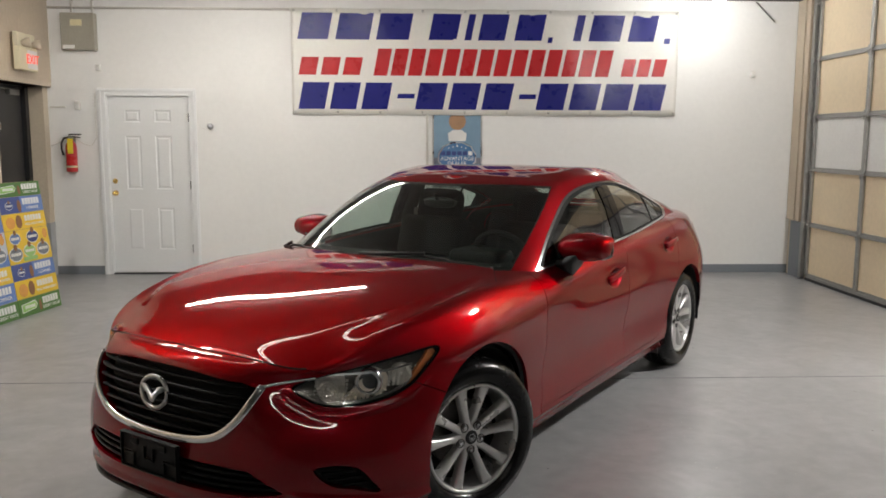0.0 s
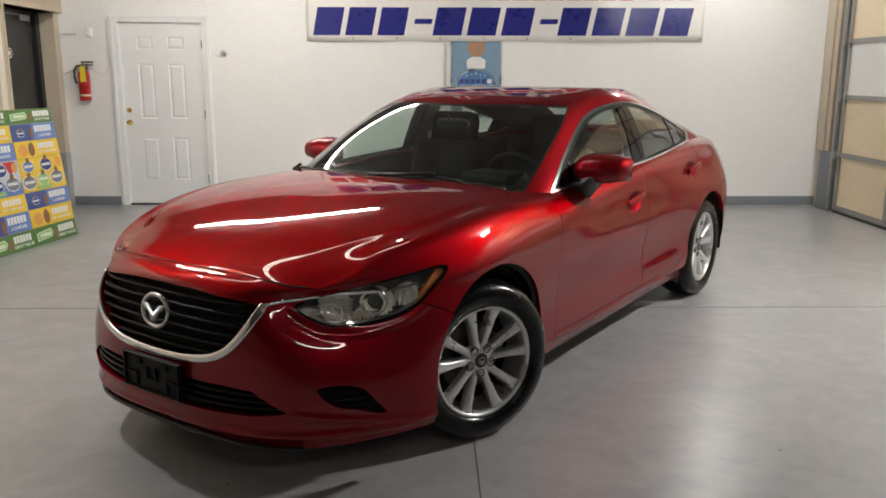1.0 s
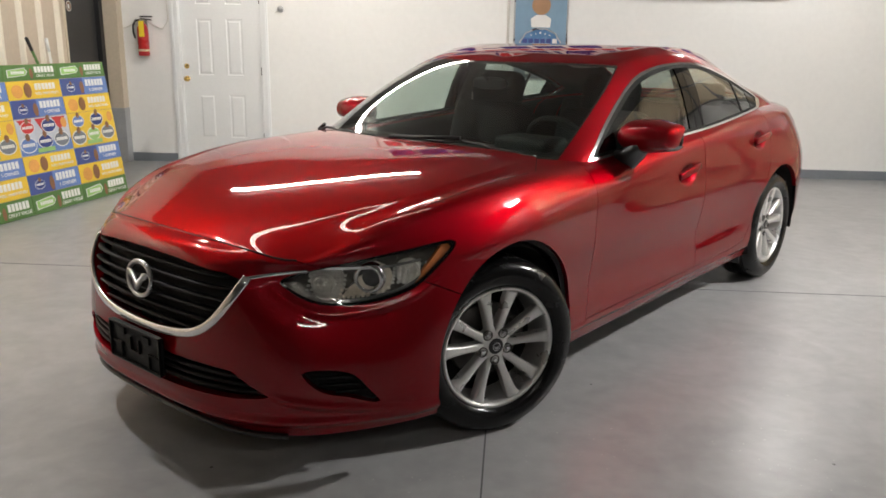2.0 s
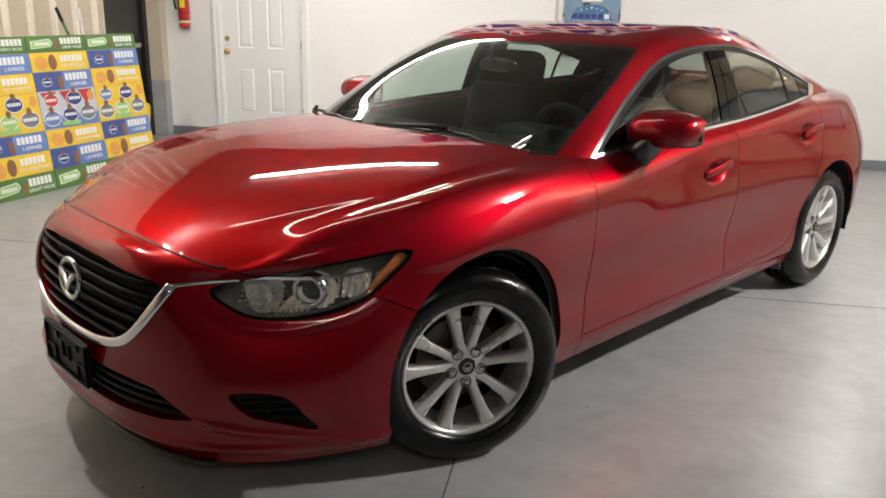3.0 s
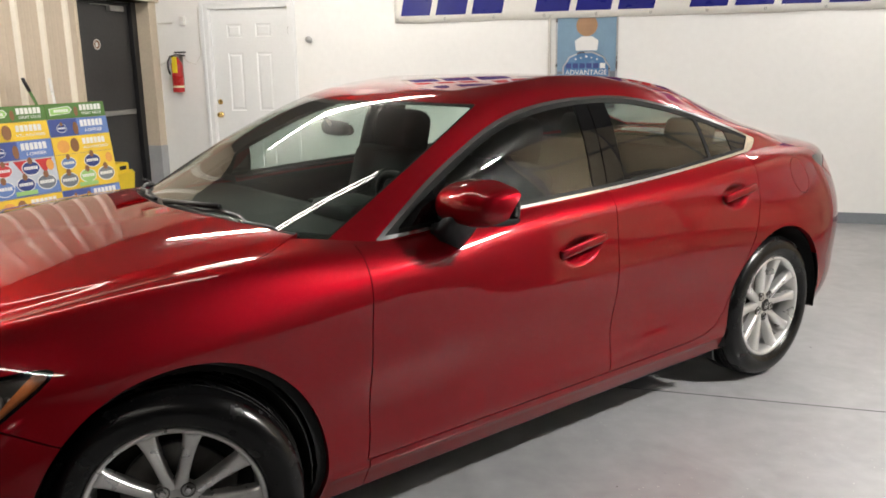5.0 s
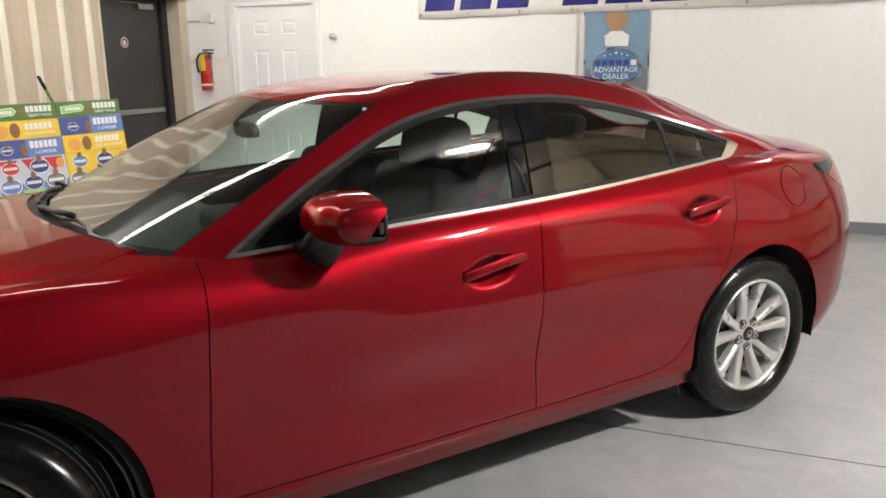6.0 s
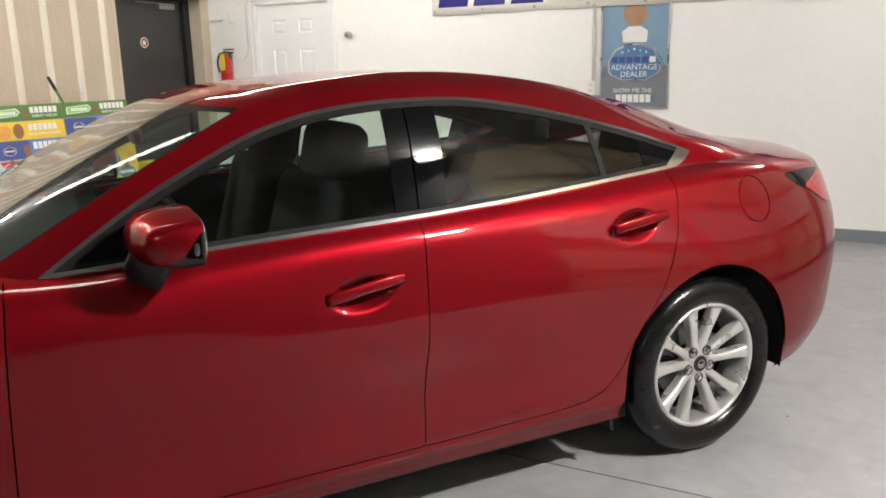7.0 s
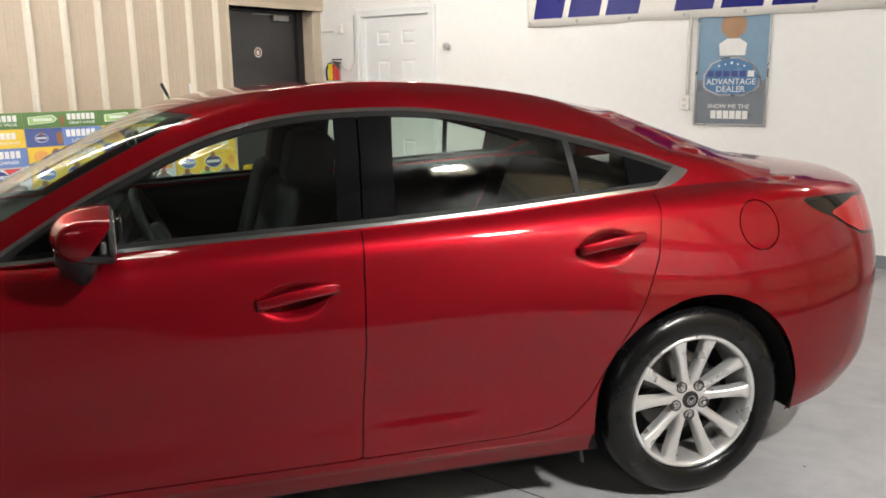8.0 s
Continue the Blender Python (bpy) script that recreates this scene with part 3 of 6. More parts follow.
def framed_poster():
    x0, x1, z0, z1 = 0.275, 0.858, 1.018, 1.93
    y = NORTH - 0.002
    pos = empty("poster", pose(0, 0, 0))
    tagged(pos, "blue and slate printed poster in a thin silver frame", "poster")
    part("backing", box_bm(x0 + 0.01, x1 - 0.01, y - 0.010, y, z0 + 0.01, z1 - 0.01), POSTER_BLUE, pos, "blue printed sheet")
    part("lower_print", box_bm(x0 + 0.014, x1 - 0.014, y - 0.0115, y - 0.0105, z0 + 0.014, z0 + 0.36), CARD_GREY, pos, "slate grey printed field")
    part("frame", join(box_bm(x0, x0 + 0.016, y - 0.02, y, z0, z1, 0.003), box_bm(x1 - 0.016, x1, y - 0.02, y, z0, z1, 0.003), box_bm(x0 + 0.016, x1 - 0.016, y - 0.02, y, z0, z0 + 0.016, 0.003), box_bm(x0 + 0.016, x1 - 0.016, y - 0.02, y, z1 - 0.016, z1, 0.003)), SILVER, pos, "thin silver snap frame")
    cx = (x0 + x1) / 2
    outline = [(-0.20, 1.30), (-0.225, 1.33), (-0.225, 1.42), (-0.19, 1.47), (-0.17, 1.51), (-0.06, 1.56), (0.06, 1.56), (0.17, 1.51), (0.19, 1.47), (0.225, 1.42), (0.225, 1.33), (0.20, 1.30), (0.10, 1.255), (-0.10, 1.255)]
    part("badge_rim", moved(prism([(cx + a, b) for a, b in outline], 0.001), pose(0, y - 0.0135, 0)), SILVER, pos)
    part("badge", moved(prism([(cx + a * 0.93, 1.405 + (b - 1.405) * 0.91) for a, b in outline], 0.001), pose(0, y - 0.0155, 0)), POSTER_DEEP, pos, "deep blue badge")
    for i in range(6):
        part("name_bar", box_bm(cx - 0.19 + i * 0.064, cx - 0.19 + i * 0.064 + 0.05, y - 0.018, y - 0.0158, 1.405, 1.452), LABEL_WHITE if i == 5 else CARD_NAVY, pos)
    for i in range(5):
        part("star", moved(lathe([(0, -0.001), (0.012 if i == 2 else 0.008, -0.001), (0.012 if i == 2 else 0.008, 0)], 5, "y"), pose(cx - 0.10 + i * 0.05, y - 0.0158, 1.49 + 0.012 * (2 - abs(i - 2)))), LABEL_WHITE, pos)
    part("lettering", words("ADVANTAGE", 0.066, pose(cx, y - 0.017, 1.365)), LABEL_WHITE, pos)
    part("lettering", words("DEALER", 0.066, pose(cx, y - 0.017, 1.307)), LABEL_WHITE, pos)
    part("lettering", words("SHOW ME THE", 0.05, pose(cx - 0.01, y - 0.0125, 1.172)), LABEL_WHITE, pos)
    for i in range(6):
        part("name_bar", box_bm(cx - 0.15 + i * 0.051, cx - 0.15 + i * 0.051 + 0.042, y - 0.0135, y - 0.0118, 1.075, 1.14), LABEL_WHITE, pos)
    part("print_shape", moved(prism([(cx + 0.10 * math.cos(a), 1.80 + 0.10 * math.sin(a)) for a in np.linspace(0, 2 * math.pi, 20, endpoint=False)], 0.001), pose(0, y - 0.0125, 0)), CARD_TAN, pos)
    part("print_shape", moved(prism([(cx - 0.10, 1.57), (cx + 0.10, 1.57), (cx + 0.11, 1.66), (cx + 0.05, 1.70), (cx - 0.05, 1.70), (cx - 0.11, 1.66)], 0.001), pose(0, y - 0.0145, 0)), LABEL_WHITE, pos)


framed_poster()


def small_wall_things():
    y = NORTH
    # electrical box
    eb = empty("electrical_box", pose(-3.717, y, 2.778))
    tagged(eb, "grey steel electrical box with a yellowed label", "electrical box")
    part("cabinet", box_bm(-0.185, 0.185, -0.11, 0, -0.205, 0.205, 0.006), BOX_GREY, eb)
    part("cover", box_bm(-0.175, 0.175, -0.118, -0.111, -0.195, 0.195, 0.003), BOX_GREY, eb)
    part("label_plate", box_bm(-0.07, 0.06, -0.1205, -0.1185, 0.06, 0.13), PAPER, eb, "yellowed paper label")
    part("sticker", box_bm(-0.16, -0.03, -0.1205, -0.1185, -0.19, -0.15), LABEL_WHITE, eb, "small white sticker")
    # conduits
    for name, pts, label in (
        ("conduit", [(-4.1, y - 0.02, 3.05), (-1.36, y - 0.02, 3.055)], "thin painted steel conduit along the wall top"),
        ("conduit", [(-3.80, y - 0.02, 2.985), (-3.80, y - 0.02, 3.19)], "short vertical conduit above the box"),
        ("conduit", [(-3.57, y - 0.02, 2.985), (-3.57, y - 0.02, 3.19)], "short vertical conduit above the box"),
        ("conduit", [(0.215, y - 0.016, 1.26), (0.215, y - 0.016, 1.9)], "white surface conduit running down to an outlet"),
    ):
        tagged(obj(name, sweep(pts, 0.014, 8), CONDUIT, True), label, "conduit")
    out = empty("wall_outlet", pose(0.20, y, 1.20))
    tagged(out, "white double power outlet on a surface box", "outlet")
    part("box", box_bm(-0.04, 0.04, -0.045, 0, -0.06, 0.06, 0.005), PLASTIC_WHITE, out)
    for z in (-0.025, 0.025):
        part("socket", box_bm(-0.016, 0.016, -0.048, -0.0455, z - 0.013, z + 0.013, 0.003), CONDUIT, out)
    # sensors
    for x, z, w, h, label in ((-3.533, 2.387, 0.05, 0.07, "small white motion sensor high on the wall"), (4.045, 2.363, 0.05, 0.07, "small white motion sensor high on the wall"), (-3.79, 1.962, 0.06, 0.10, "white wall-mounted alarm unit")):
        s = empty("sensor", pose(x, y, z))
        tagged(s, label, "sensor")
        part("body", box_bm(-w / 2, w / 2, -0.045, 0, -h / 2, h / 2, 0.012, 3), PLASTIC_WHITE, s, "", True)
        part("window", box_bm(-w / 3, w / 3, -0.048, -0.0455, -h / 3, 0, 0.001), LABEL_WHITE, s)
    # round metal knob-like fitting with a wire
    k = empty("round_wall_fitting", pose(-2.30, y, 1.729))
    tagged(k, "small chrome round fitting with a short wire", "wall fitting")
    part("rosette", lathe([(0, -0.012), (0.03, -0.01), (0.032, 0)], 20, "y"), SILVER, k, "", True)
    part("ball", moved(lathe([(0.0, -0.085)] + [(0.033 * math.sin(a), -0.052 - 0.033 * math.cos(a)) for a in np.linspace(0.2, 2.8, 10)] + [(0.012, -0.01)], 20, "y"), pose(0.01, 0, 0.005)), SILVER, k, "polished metal ball", True)
    part("wire", sweep([(-0.01, -0.01, -0.01), (-0.06, -0.02, -0.03), (-0.10, -0.012, -0.015), (-0.13, -0.01, 0.02)], 0.003, 6), PLASTIC_WHITE, k)
    # wires by the extinguisher
    tagged(obj("cable", sweep([(-3.60, y - 0.01, 2.1), (-3.60, y - 0.012, 1.75), (-3.585, y - 0.03, 1.60), (-3.65, y - 0.04, 1.50), (-3.75, y - 0.03, 1.53), (-3.83, y - 0.02, 1.58)], 0.004, 6), CONDUIT, True), "thin grey cable beside the door frame", "cable")
    tagged(obj("cable", sweep([(-4.12, y - 0.01, 1.50), (-4.02, y - 0.02, 1.54), (-3.93, y - 0.03, 1.55), (-3.86, y - 0.03, 1.57)], 0.004, 6), CONDUIT, True), "thin grey cable beside the extinguisher", "cable")
    tagged(obj("wall_bracket", box_bm(-4.10, -3.93, y - 0.03, y - 0.001, 1.935, 1.95, 0.002), CONDUIT), "thin pale metal strip on the wall", "bracket")
    tagged(obj("cable", sweep([(4.05, y - 0.015, 3.19), (4.15, y - 0.03, 3.08), (4.235, y - 0.05, 2.985), (4.27, y - 0.03, 2.965)], 0.008, 6), STEEL, True), "short grey cable hanging at the ceiling", "cable")


small_wall_things()


def fire_extinguisher():
    e = empty("fire_extinguisher", pose(-3.868, NORTH - 0.075, 1.205))
    tagged(e, "red fire extinguisher with a yellow tag on the wall", "fire extinguisher")
    part("cylinder", lathe([(0, 0.0), (0.055, 0.0), (0.062, 0.012), (0.062, 0.28), (0.056, 0.315), (0.035, 0.345), (0.02, 0.36), (0.02, 0.38), (0, 0.38)], 28), EXT_RED, e, "", True)
    part("label_wrap", lathe([(0.0628, 0.05), (0.0628, 0.072)], 28), PAPER, e, "white printed label", True)
    part("valve", box_bm(-0.022, 0.022, -0.03, 0.03, 0.375, 0.405, 0.005), STEEL, e)
    part("handle", join(box_bm(-0.02, 0.12, -0.012, 0.012, 0.42, 0.435, 0.004), moved(box_bm(-0.02, 0.11, -0.012, 0.012, 0, 0.012, 0.004), pose(0, 0, 0.40, 0, 8, 0))), BLACK_PLASTIC, e)
    part("hose", sweep([(-0.02, 0, 0.39), (-0.07, -0.01, 0.385), (-0.10, -0.015, 0.33), (-0.10, -0.02, 0.26), (-0.08, -0.02, 0.19)], 0.011, 10), BLACK_PLASTIC, e, "black rubber hose", True)
    part("tag", box_bm(-0.012, 0.05, -0.075, -0.071, 0.21, 0.38, 0.001), YELLOW, e, "yellow inspection tag")
    part("bracket", box_bm(-0.03, 0.03, 0.06, 0.075, 0.05, 0.4), STEEL, e)


fire_extinguisher()


def exit_sign():
    m = pose(WEST + 0.034, 8.80, 2.41, 0, 0, 90)
    s = empty("exit_sign", m)
    tagged(s, "cream exit sign with red letters and two emergency lamps", "exit sign")
    part("housing", box_bm(-0.20, 0.20, -0.07, 0, -0.12, 0.12, 0.008), principled("cream_plastic", (0.72, 0.66, 0.46), rough=0.5), s)
    part("face", box_bm(-0.04, 0.185, -0.073, -0.0705, -0.10, 0.09, 0.002), PLASTIC_WHITE, s)
    part("lettering", words("EXIT", 0.135, pose(0.0725, -0.075, -0.005)), EXIT_GLOW, s, "lit red letters")
    for x in (-0.09, 0.14):
        part("lamp_head", moved(lathe([(0, 0.06), (0.03, 0.055), (0.05, 0.0), (0.052, -0.03), (0.046, -0.034), (0, -0.038)], 20, "y"), pose(x, -0.10, 0.16, -12, 0, 25)), BEIGE_TRIM, s, "round emergency lamp head", True)
    part("base", box_bm(-0.20, 0.20, -0.05, 0, 0.122, 0.26, 0.006), principled("cream_steel", (0.68, 0.62, 0.46), rough=0.5), s)


exit_sign()

# ---- printed display stand ----


def display_stand():
    """A leaning wall of printed boards; x runs along it, y goes back into it."""
    ang = math.degrees(math.atan2(0.982, 0.187))
    m = pose(-3.33, 7.72, 0, 0, 0, ang) @ pose(0, 0, 0, -8.0, 0, 0)
    st = empty("display_stand", m)
    tagged(st, "leaning display wall of bright printed cardboard boards", "display stand")
    length = 2.4
    part("back_board", box_bm(-length, 0.0, 0.006, 0.02, 0.0, 1.205), principled("cardboard", (0.42, 0.31, 0.19), rough=0.8, bump=0.05), st, "brown cardboard backing")
    part("prop", moved(box_bm(-length, 0, 0.0, 0.012, 0, 1.1), pose(0, 0.36, -0.03, 16.5, 0, 0)), principled("cardboard_prop", (0.40, 0.30, 0.18), rough=0.8), st, "brown cardboard rear leg")

    def bars(n, x0, x1, z0, z1, mt, y=-0.0035):
        w = (x1 - x0) / n
        for i in range(n):
            part("name_bar", box_bm(x0 + i * w, x0 + i * w + w * 0.78, y, y + 0.0015, z0, z1), mt, st)

    def disc(x, z, rx, rz, mt, y=-0.0045, n=18):
        part("print_shape", moved(prism([(x + rx * math.cos(a), z + rz * math.sin(a)) for a in np.linspace(0, 2 * math.pi, n, endpoint=False)], 0.0012), pose(0, y, 0)), mt, st)

    def badge(x, z, r, mt):
        disc(x, z, r * 1.2, r * 0.85, LABEL_WHITE, -0.0050)
        disc(x, z, r * 1.1, r * 0.75, mt, -0.0062)
        bars(6, x - r * 0.9, x + r * 0.9, z - r * 0.15, z + r * 0.2, LABEL_WHITE, -0.0078)
        disc(x, z + r * 0.85, r * 0.32, r * 0.4, CARD_BROWN, -0.0092)

    def cell(x0, x1, z0, z1, kind):
        w, h = x1 - x0, z1 - z0
        colour = {"g": CARD_GREEN, "y": CARD_YELLOW, "b": CARD_BLUE}[kind]
        part("board", box_bm(x0 + 0.003, x1 - 0.003, -0.0018, 0.005, z0 + 0.002, z1 - 0.002), colour, st)
        if kind == "g":
            bars(6, x0 + 0.56 * w, x0 + 0.94 * w, z0 + 0.46 * h, z0 + 0.84 * h, LABEL_WHITE)
            part("lettering", words("GREAT VALUE", 0.25 * h, pose(x0 + 0.75 * w, -0.003, z0 + 0.26 * h)), LABEL_WHITE, st)
            tag = [(0.06, 0.22), (0.38, 0.32), (0.43, 0.55), (0.38, 0.80), (0.06, 0.68)]
            part("print_shape", moved(prism([(x0 + a * w, z0 + b * h) for a, b in tag], 0.0012), pose(0, -0.0035, 0)), LABEL_WHITE, st)
            part("print_shape", moved(prism([(x0 + (0.24 + (a - 0.24) * 0.92) * w, z0 + (0.5 + (b - 0.5) * 0.84) * h) for a, b in tag], 0.0012), pose(0, -0.0048, 0)), CARD_GREEN_LIGHT, st)
            bars(6, x0 + 0.13 * w, x0 + 0.37 * w, z0 + 0.42 * h, z0 + 0.6 * h, LABEL_WHITE, -0.0064)
            disc(x0 + 0.49 * w, z0 + 0.42 * h, 0.032 * w, 0.32 * h, CARD_BROWN)
        elif kind == "b":
            part("print_shape", box_bm(x0 + 0.006, x0 + 0.47 * w, -0.0030, -0.0019, z0 + 0.004, z1 - 0.004), CARD_DUSK, st)
            bars(6, x0 + 0.52 * w, x0 + 0.92 * w, z0 + 0.48 * h, z0 + 0.86 * h, LABEL_WHITE)
            part("lettering", words("1-OWNER", 0.27 * h, pose(x0 + 0.73 * w, -0.003, z0 + 0.25 * h)), LABEL_WHITE, st)
            badge(x0 + 0.2 * w, z0 + 0.46 * h, 0.28 * h, CARD_NAVY)
            disc(x0 + 0.43 * w, z0 + 0.42 * h, 0.045 * w, 0.36 * h, CARD_BROWN)
        else:
            bars(6, x0 + 0.50 * w, x0 + 0.90 * w, z0 + 0.48 * h, z0 + 0.82 * h, LABEL_WHITE)
            part("lettering", words("WELL MAINTAINED", 0.2 * h, pose(x0 + 0.71 * w, -0.003, z0 + 0.27 * h)), LABEL_WHITE, st)
            disc(x0 + 0.17 * w, z0 + 0.45 * h, 0.10 * w, 0.36 * h, CARD_ORANGE)
            disc(x0 + 0.36 * w, z0 + 0.48 * h, 0.07 * w, 0.40 * h, CARD_BROWN)

    zs = [1.205, 1.075, 0.925, 0.775, 0.475, 0.325, 0.16, 0.0]
    unit = 0.60
    for c in range(4):
        x1 = -c * unit
        x0 = x1 - unit
        even = c % 2 == 0
        order = "gby_byg" if even else "gyb_ybg"
        for r, kind in enumerate(order):
            if kind != "_":
                cell(x0, x1, zs[r + 1], zs[r], kind)
        # the tall middle board: a collage of badges over coloured fields
        part("board", box_bm(x0 + 0.003, x1 - 0.003, -0.0018, 0.005, zs[4] + 0.002, zs[3] - 0.002), CARD_YELLOW if even else CARD_PALE, st)
        if not even:
            for i in range(3):
                a = x0 + (0.04 + 0.32 * i) * unit
                part("print_shape", moved(prism([(a, zs[3] - 0.01), (a + 0.16, zs[3] - 0.01), (a + 0.08, zs[3] - 0.13)], 0.0012), pose(0, -0.0032, 0)), CARD_RED, st)
            part("print_shape", box_bm(x0 + 0.006, x1 - 0.006, -0.0034, -0.002, zs[4] + 0.004, zs[4] + 0.10), CARD_BLUE, st)
        badge(x0 + 0.20 * unit, zs[4] + 0.225, 0.062, CARD_BLUE if even else CARD_RED)
        badge(x0 + 0.16 * unit, zs[4] + 0.085, 0.075, CARD_GREY if even else CARD_BLUE)
        badge(x0 + 0.80 * unit, zs[4] + 0.10, 0.075, CARD_GREY)
        badge(x0 + 0.60 * unit, zs[4] + 0.225, 0.07, CARD_NAVY)
        badge(x0 + 0.48 * unit, zs[4] + 0.10, 0.07, CARD_GREEN_LIGHT if even else CARD_NAVY)
        disc(x0 + 0.90 * unit, zs[4] + 0.235, 0.035, 0.045, CARD_ORANGE)
        part("print_shape", box_bm(x0 + 0.30 * unit, x0 + 0.62 * unit, -0.0115, -0.0100, zs[4] + 0.015, zs[4] + 0.05), CARD_GREEN_LIGHT, st)


display_stand()


def broom(x, y, z, lean, tip, label):
    b = empty("broom", pose(x, y, 0, lean[0], lean[1], 0))
    tagged(b, label, "broom")
    part("stick", lathe([(0, 0.14), (0.012, 0.14), (0.012, z - 0.10), (0, z - 0.10)], 10), PLASTIC_WHITE if tip == "w" else CARD_GREEN, b, "", True)
    part("grip", lathe([(0, z - 0.12), (0.015, z - 0.12), (0.015, z), (0, z + 0.01)], 10), LABEL_WHITE if tip == "w" else BLACK_PLASTIC, b, "", True)
    part("head", box_bm(-0.15, 0.15, -0.03, 0.03, 0.0, 0.15, 0.02), BLACK_PLASTIC, b, "dark bristle head")


broom(-3.80, 7.96, 1.54, (24, -6.0), "b", "green broom with a black grip leaning on the wall")
broom(-3.80, 7.66, 1.40, (0.6, -6.0), "w", "broom with a white grip leaning on the wall")


def yellow_bucket():
    b = empty("mop_bucket", pose(-3.93, 8.36, 0))
    tagged(b, "yellow plastic mop bucket beside the dark door", "bucket")
    bm = bmesh.new()
    bmesh.ops.create_cone(bm, cap_ends=True, segments=4, radius1=0.16, radius2=0.2, depth=0.42, matrix=pose(0, 0, 0.27, 0, 0, 45))
    bmesh.ops.bevel(bm, geom=bm.edges[:], offset=0.02, segments=3, affect="EDGES")
    part("tub", bm, YELLOW, b, "", False)
    part("wringer", box_bm(-0.10, 0.10, -0.10, 0.10, 0.47, 0.56, 0.02), YELLOW, b)
    part("slot", box_bm(0.06, 0.103, -0.05, 0.05, 0.49, 0.53, 0.006), BLACK_PLASTIC, b)
    for x in (-0.1, 0.1):
        for y in (-0.1, 0.1):
            part("castor", moved(lathe([(0, -0.012), (0.03, -0.012), (0.03, 0.012), (0, 0.012)], 14, "x"), pose(x, y, 0.03)), BLACK_PLASTIC, b)


yellow_bucket()

# ---- the car: materials ----


def paint_material():
    """Deep red metallic lacquer: fine flakes under a clear coat."""
    m = bpy.data.materials.new("red_metallic_paint")
    m.use_nodes = True
    nt = m.node_tree
    b = nt.nodes["Principled BSDF"]
    co = nt.nodes.new("ShaderNodeTexCoord")
    fl = nt.nodes.new("ShaderNodeTexVoronoi")
    fl.inputs["Scale"].default_value = 900
    nt.links.new(co.outputs["Object"], fl.inputs["Vector"])
    rng = nt.nodes.new("ShaderNodeMapRange")
    rng.inputs["To Min"].default_value, rng.inputs["To Max"].default_value = 0.82, 1.12
    nt.links.new(fl.outputs["Color"], rng.inputs["Value"])
    mul = nt.nodes.new("ShaderNodeMix")
    mul.data_type, mul.blend_type = "RGBA", "MULTIPLY"
    mul.inputs["Factor"].default_value = 1
    mul.inputs["A"].default_value = (0.228, 0.003, 0.0085, 1)
    nt.links.new(rng.outputs["Result"], mul.inputs["B"])
    nt.links.new(mul.outputs["Result"], b.inputs["Base Color"])
    b.inputs["Metallic"].default_value = 0.78
    b.inputs["Specular IOR Level"].default_value = 0.0
    b.inputs["Specular Tint"].default_value = (0.55, 0.012, 0.02, 1)
    b.inputs["Roughness"].default_value = 0.46
    b.inputs["Coat Weight"].default_value = 1.0
    b.inputs["Coat Roughness"].default_value = 0.012
    b.inputs["Coat IOR"].default_value = 1.44
    return m


PAINT = paint_material()
CHROME = principled("chrome", (0.84, 0.84, 0.85), rough=0.17, metal=1, spread=0.02, rough_spread=0.02)
SATIN_TRIM = principled("satin_trim", (0.70, 0.70, 0.71), rough=0.11, metal=1.0, spread=0.03)
GLOSS_BLACK = principled("gloss_black", (0.004, 0.004, 0.0045), rough=0.012, spec=0.2, spread=0.1, rough_spread=0.006)
RUBBER = principled("rubber_seal", (0.007, 0.007, 0.007), rough=0.6, spec=0.2, spread=0.15)
TYRE = principled("tyre_rubber", (0.004, 0.004, 0.0042), rough=0.24, spec=0.3, spread=0.25, scale=18, bump=0.15, bump_scale=70)
ALLOY = principled("silver_alloy", (0.64, 0.635, 0.625), rough=0.30, metal=0.7, spread=0.04, coat=0.3)
ALLOY_DARK = principled("shaded_alloy", (0.16, 0.155, 0.15), rough=0.45, metal=0.8)
BRAKE = principled("brake_iron", (0.12, 0.115, 0.11), rough=0.45, metal=0.8, spread=0.2, scale=30)
UNDER = principled("underbody_black", (0.008, 0.008, 0.008), rough=0.85, spread=0.2)
FABRIC = principled("black_seat_fabric", (0.012, 0.012, 0.013), rough=0.9, spec=0.2, spread=0.25, scale=20, bump=0.06, bump_scale=320)
TRIM_DARK = principled("dark_interior_plastic", (0.013, 0.0135, 0.0135), rough=0.65, spec=0.15, spread=0.15, bump=0.12, bump_scale=150)
TRIM_GREY = principled("headliner_fabric", (0.30, 0.29, 0.275), rough=0.9, spread=0.05)
WINDSCREEN = glass("windscreen_glass", (0.78, 0.90, 0.845), 1.48, rise=2.8)
SIDE_GLASS = glass("side_glass", (0.76, 0.85, 0.80), 1.47, rise=3.3)
LAMP_LENS = glass("clear_lens", (0.97, 0.975, 0.97), 1.34, rise=4.0)
RED_LENS = principled("red_lens", (0.27, 0.006, 0.009), rough=0.08, spec=0.3, coat=0.3, spread=0.1)
AMBER = principled("amber_reflector", (0.62, 0.19, 0.06), rough=0.2, coat=0.6)
REFLECTOR = principled("lamp_reflector", (0.95, 0.93, 0.89), rough=0.16, metal=0.4, spread=0.06, scale=60, bump=1.0, bump_scale=60)
GRILLE_BLACK = principled("grille_black", (0.005, 0.005, 0.0055), rough=0.42, spec=0.15, spread=0.2)

# ---- the car: smooth surfaces ----


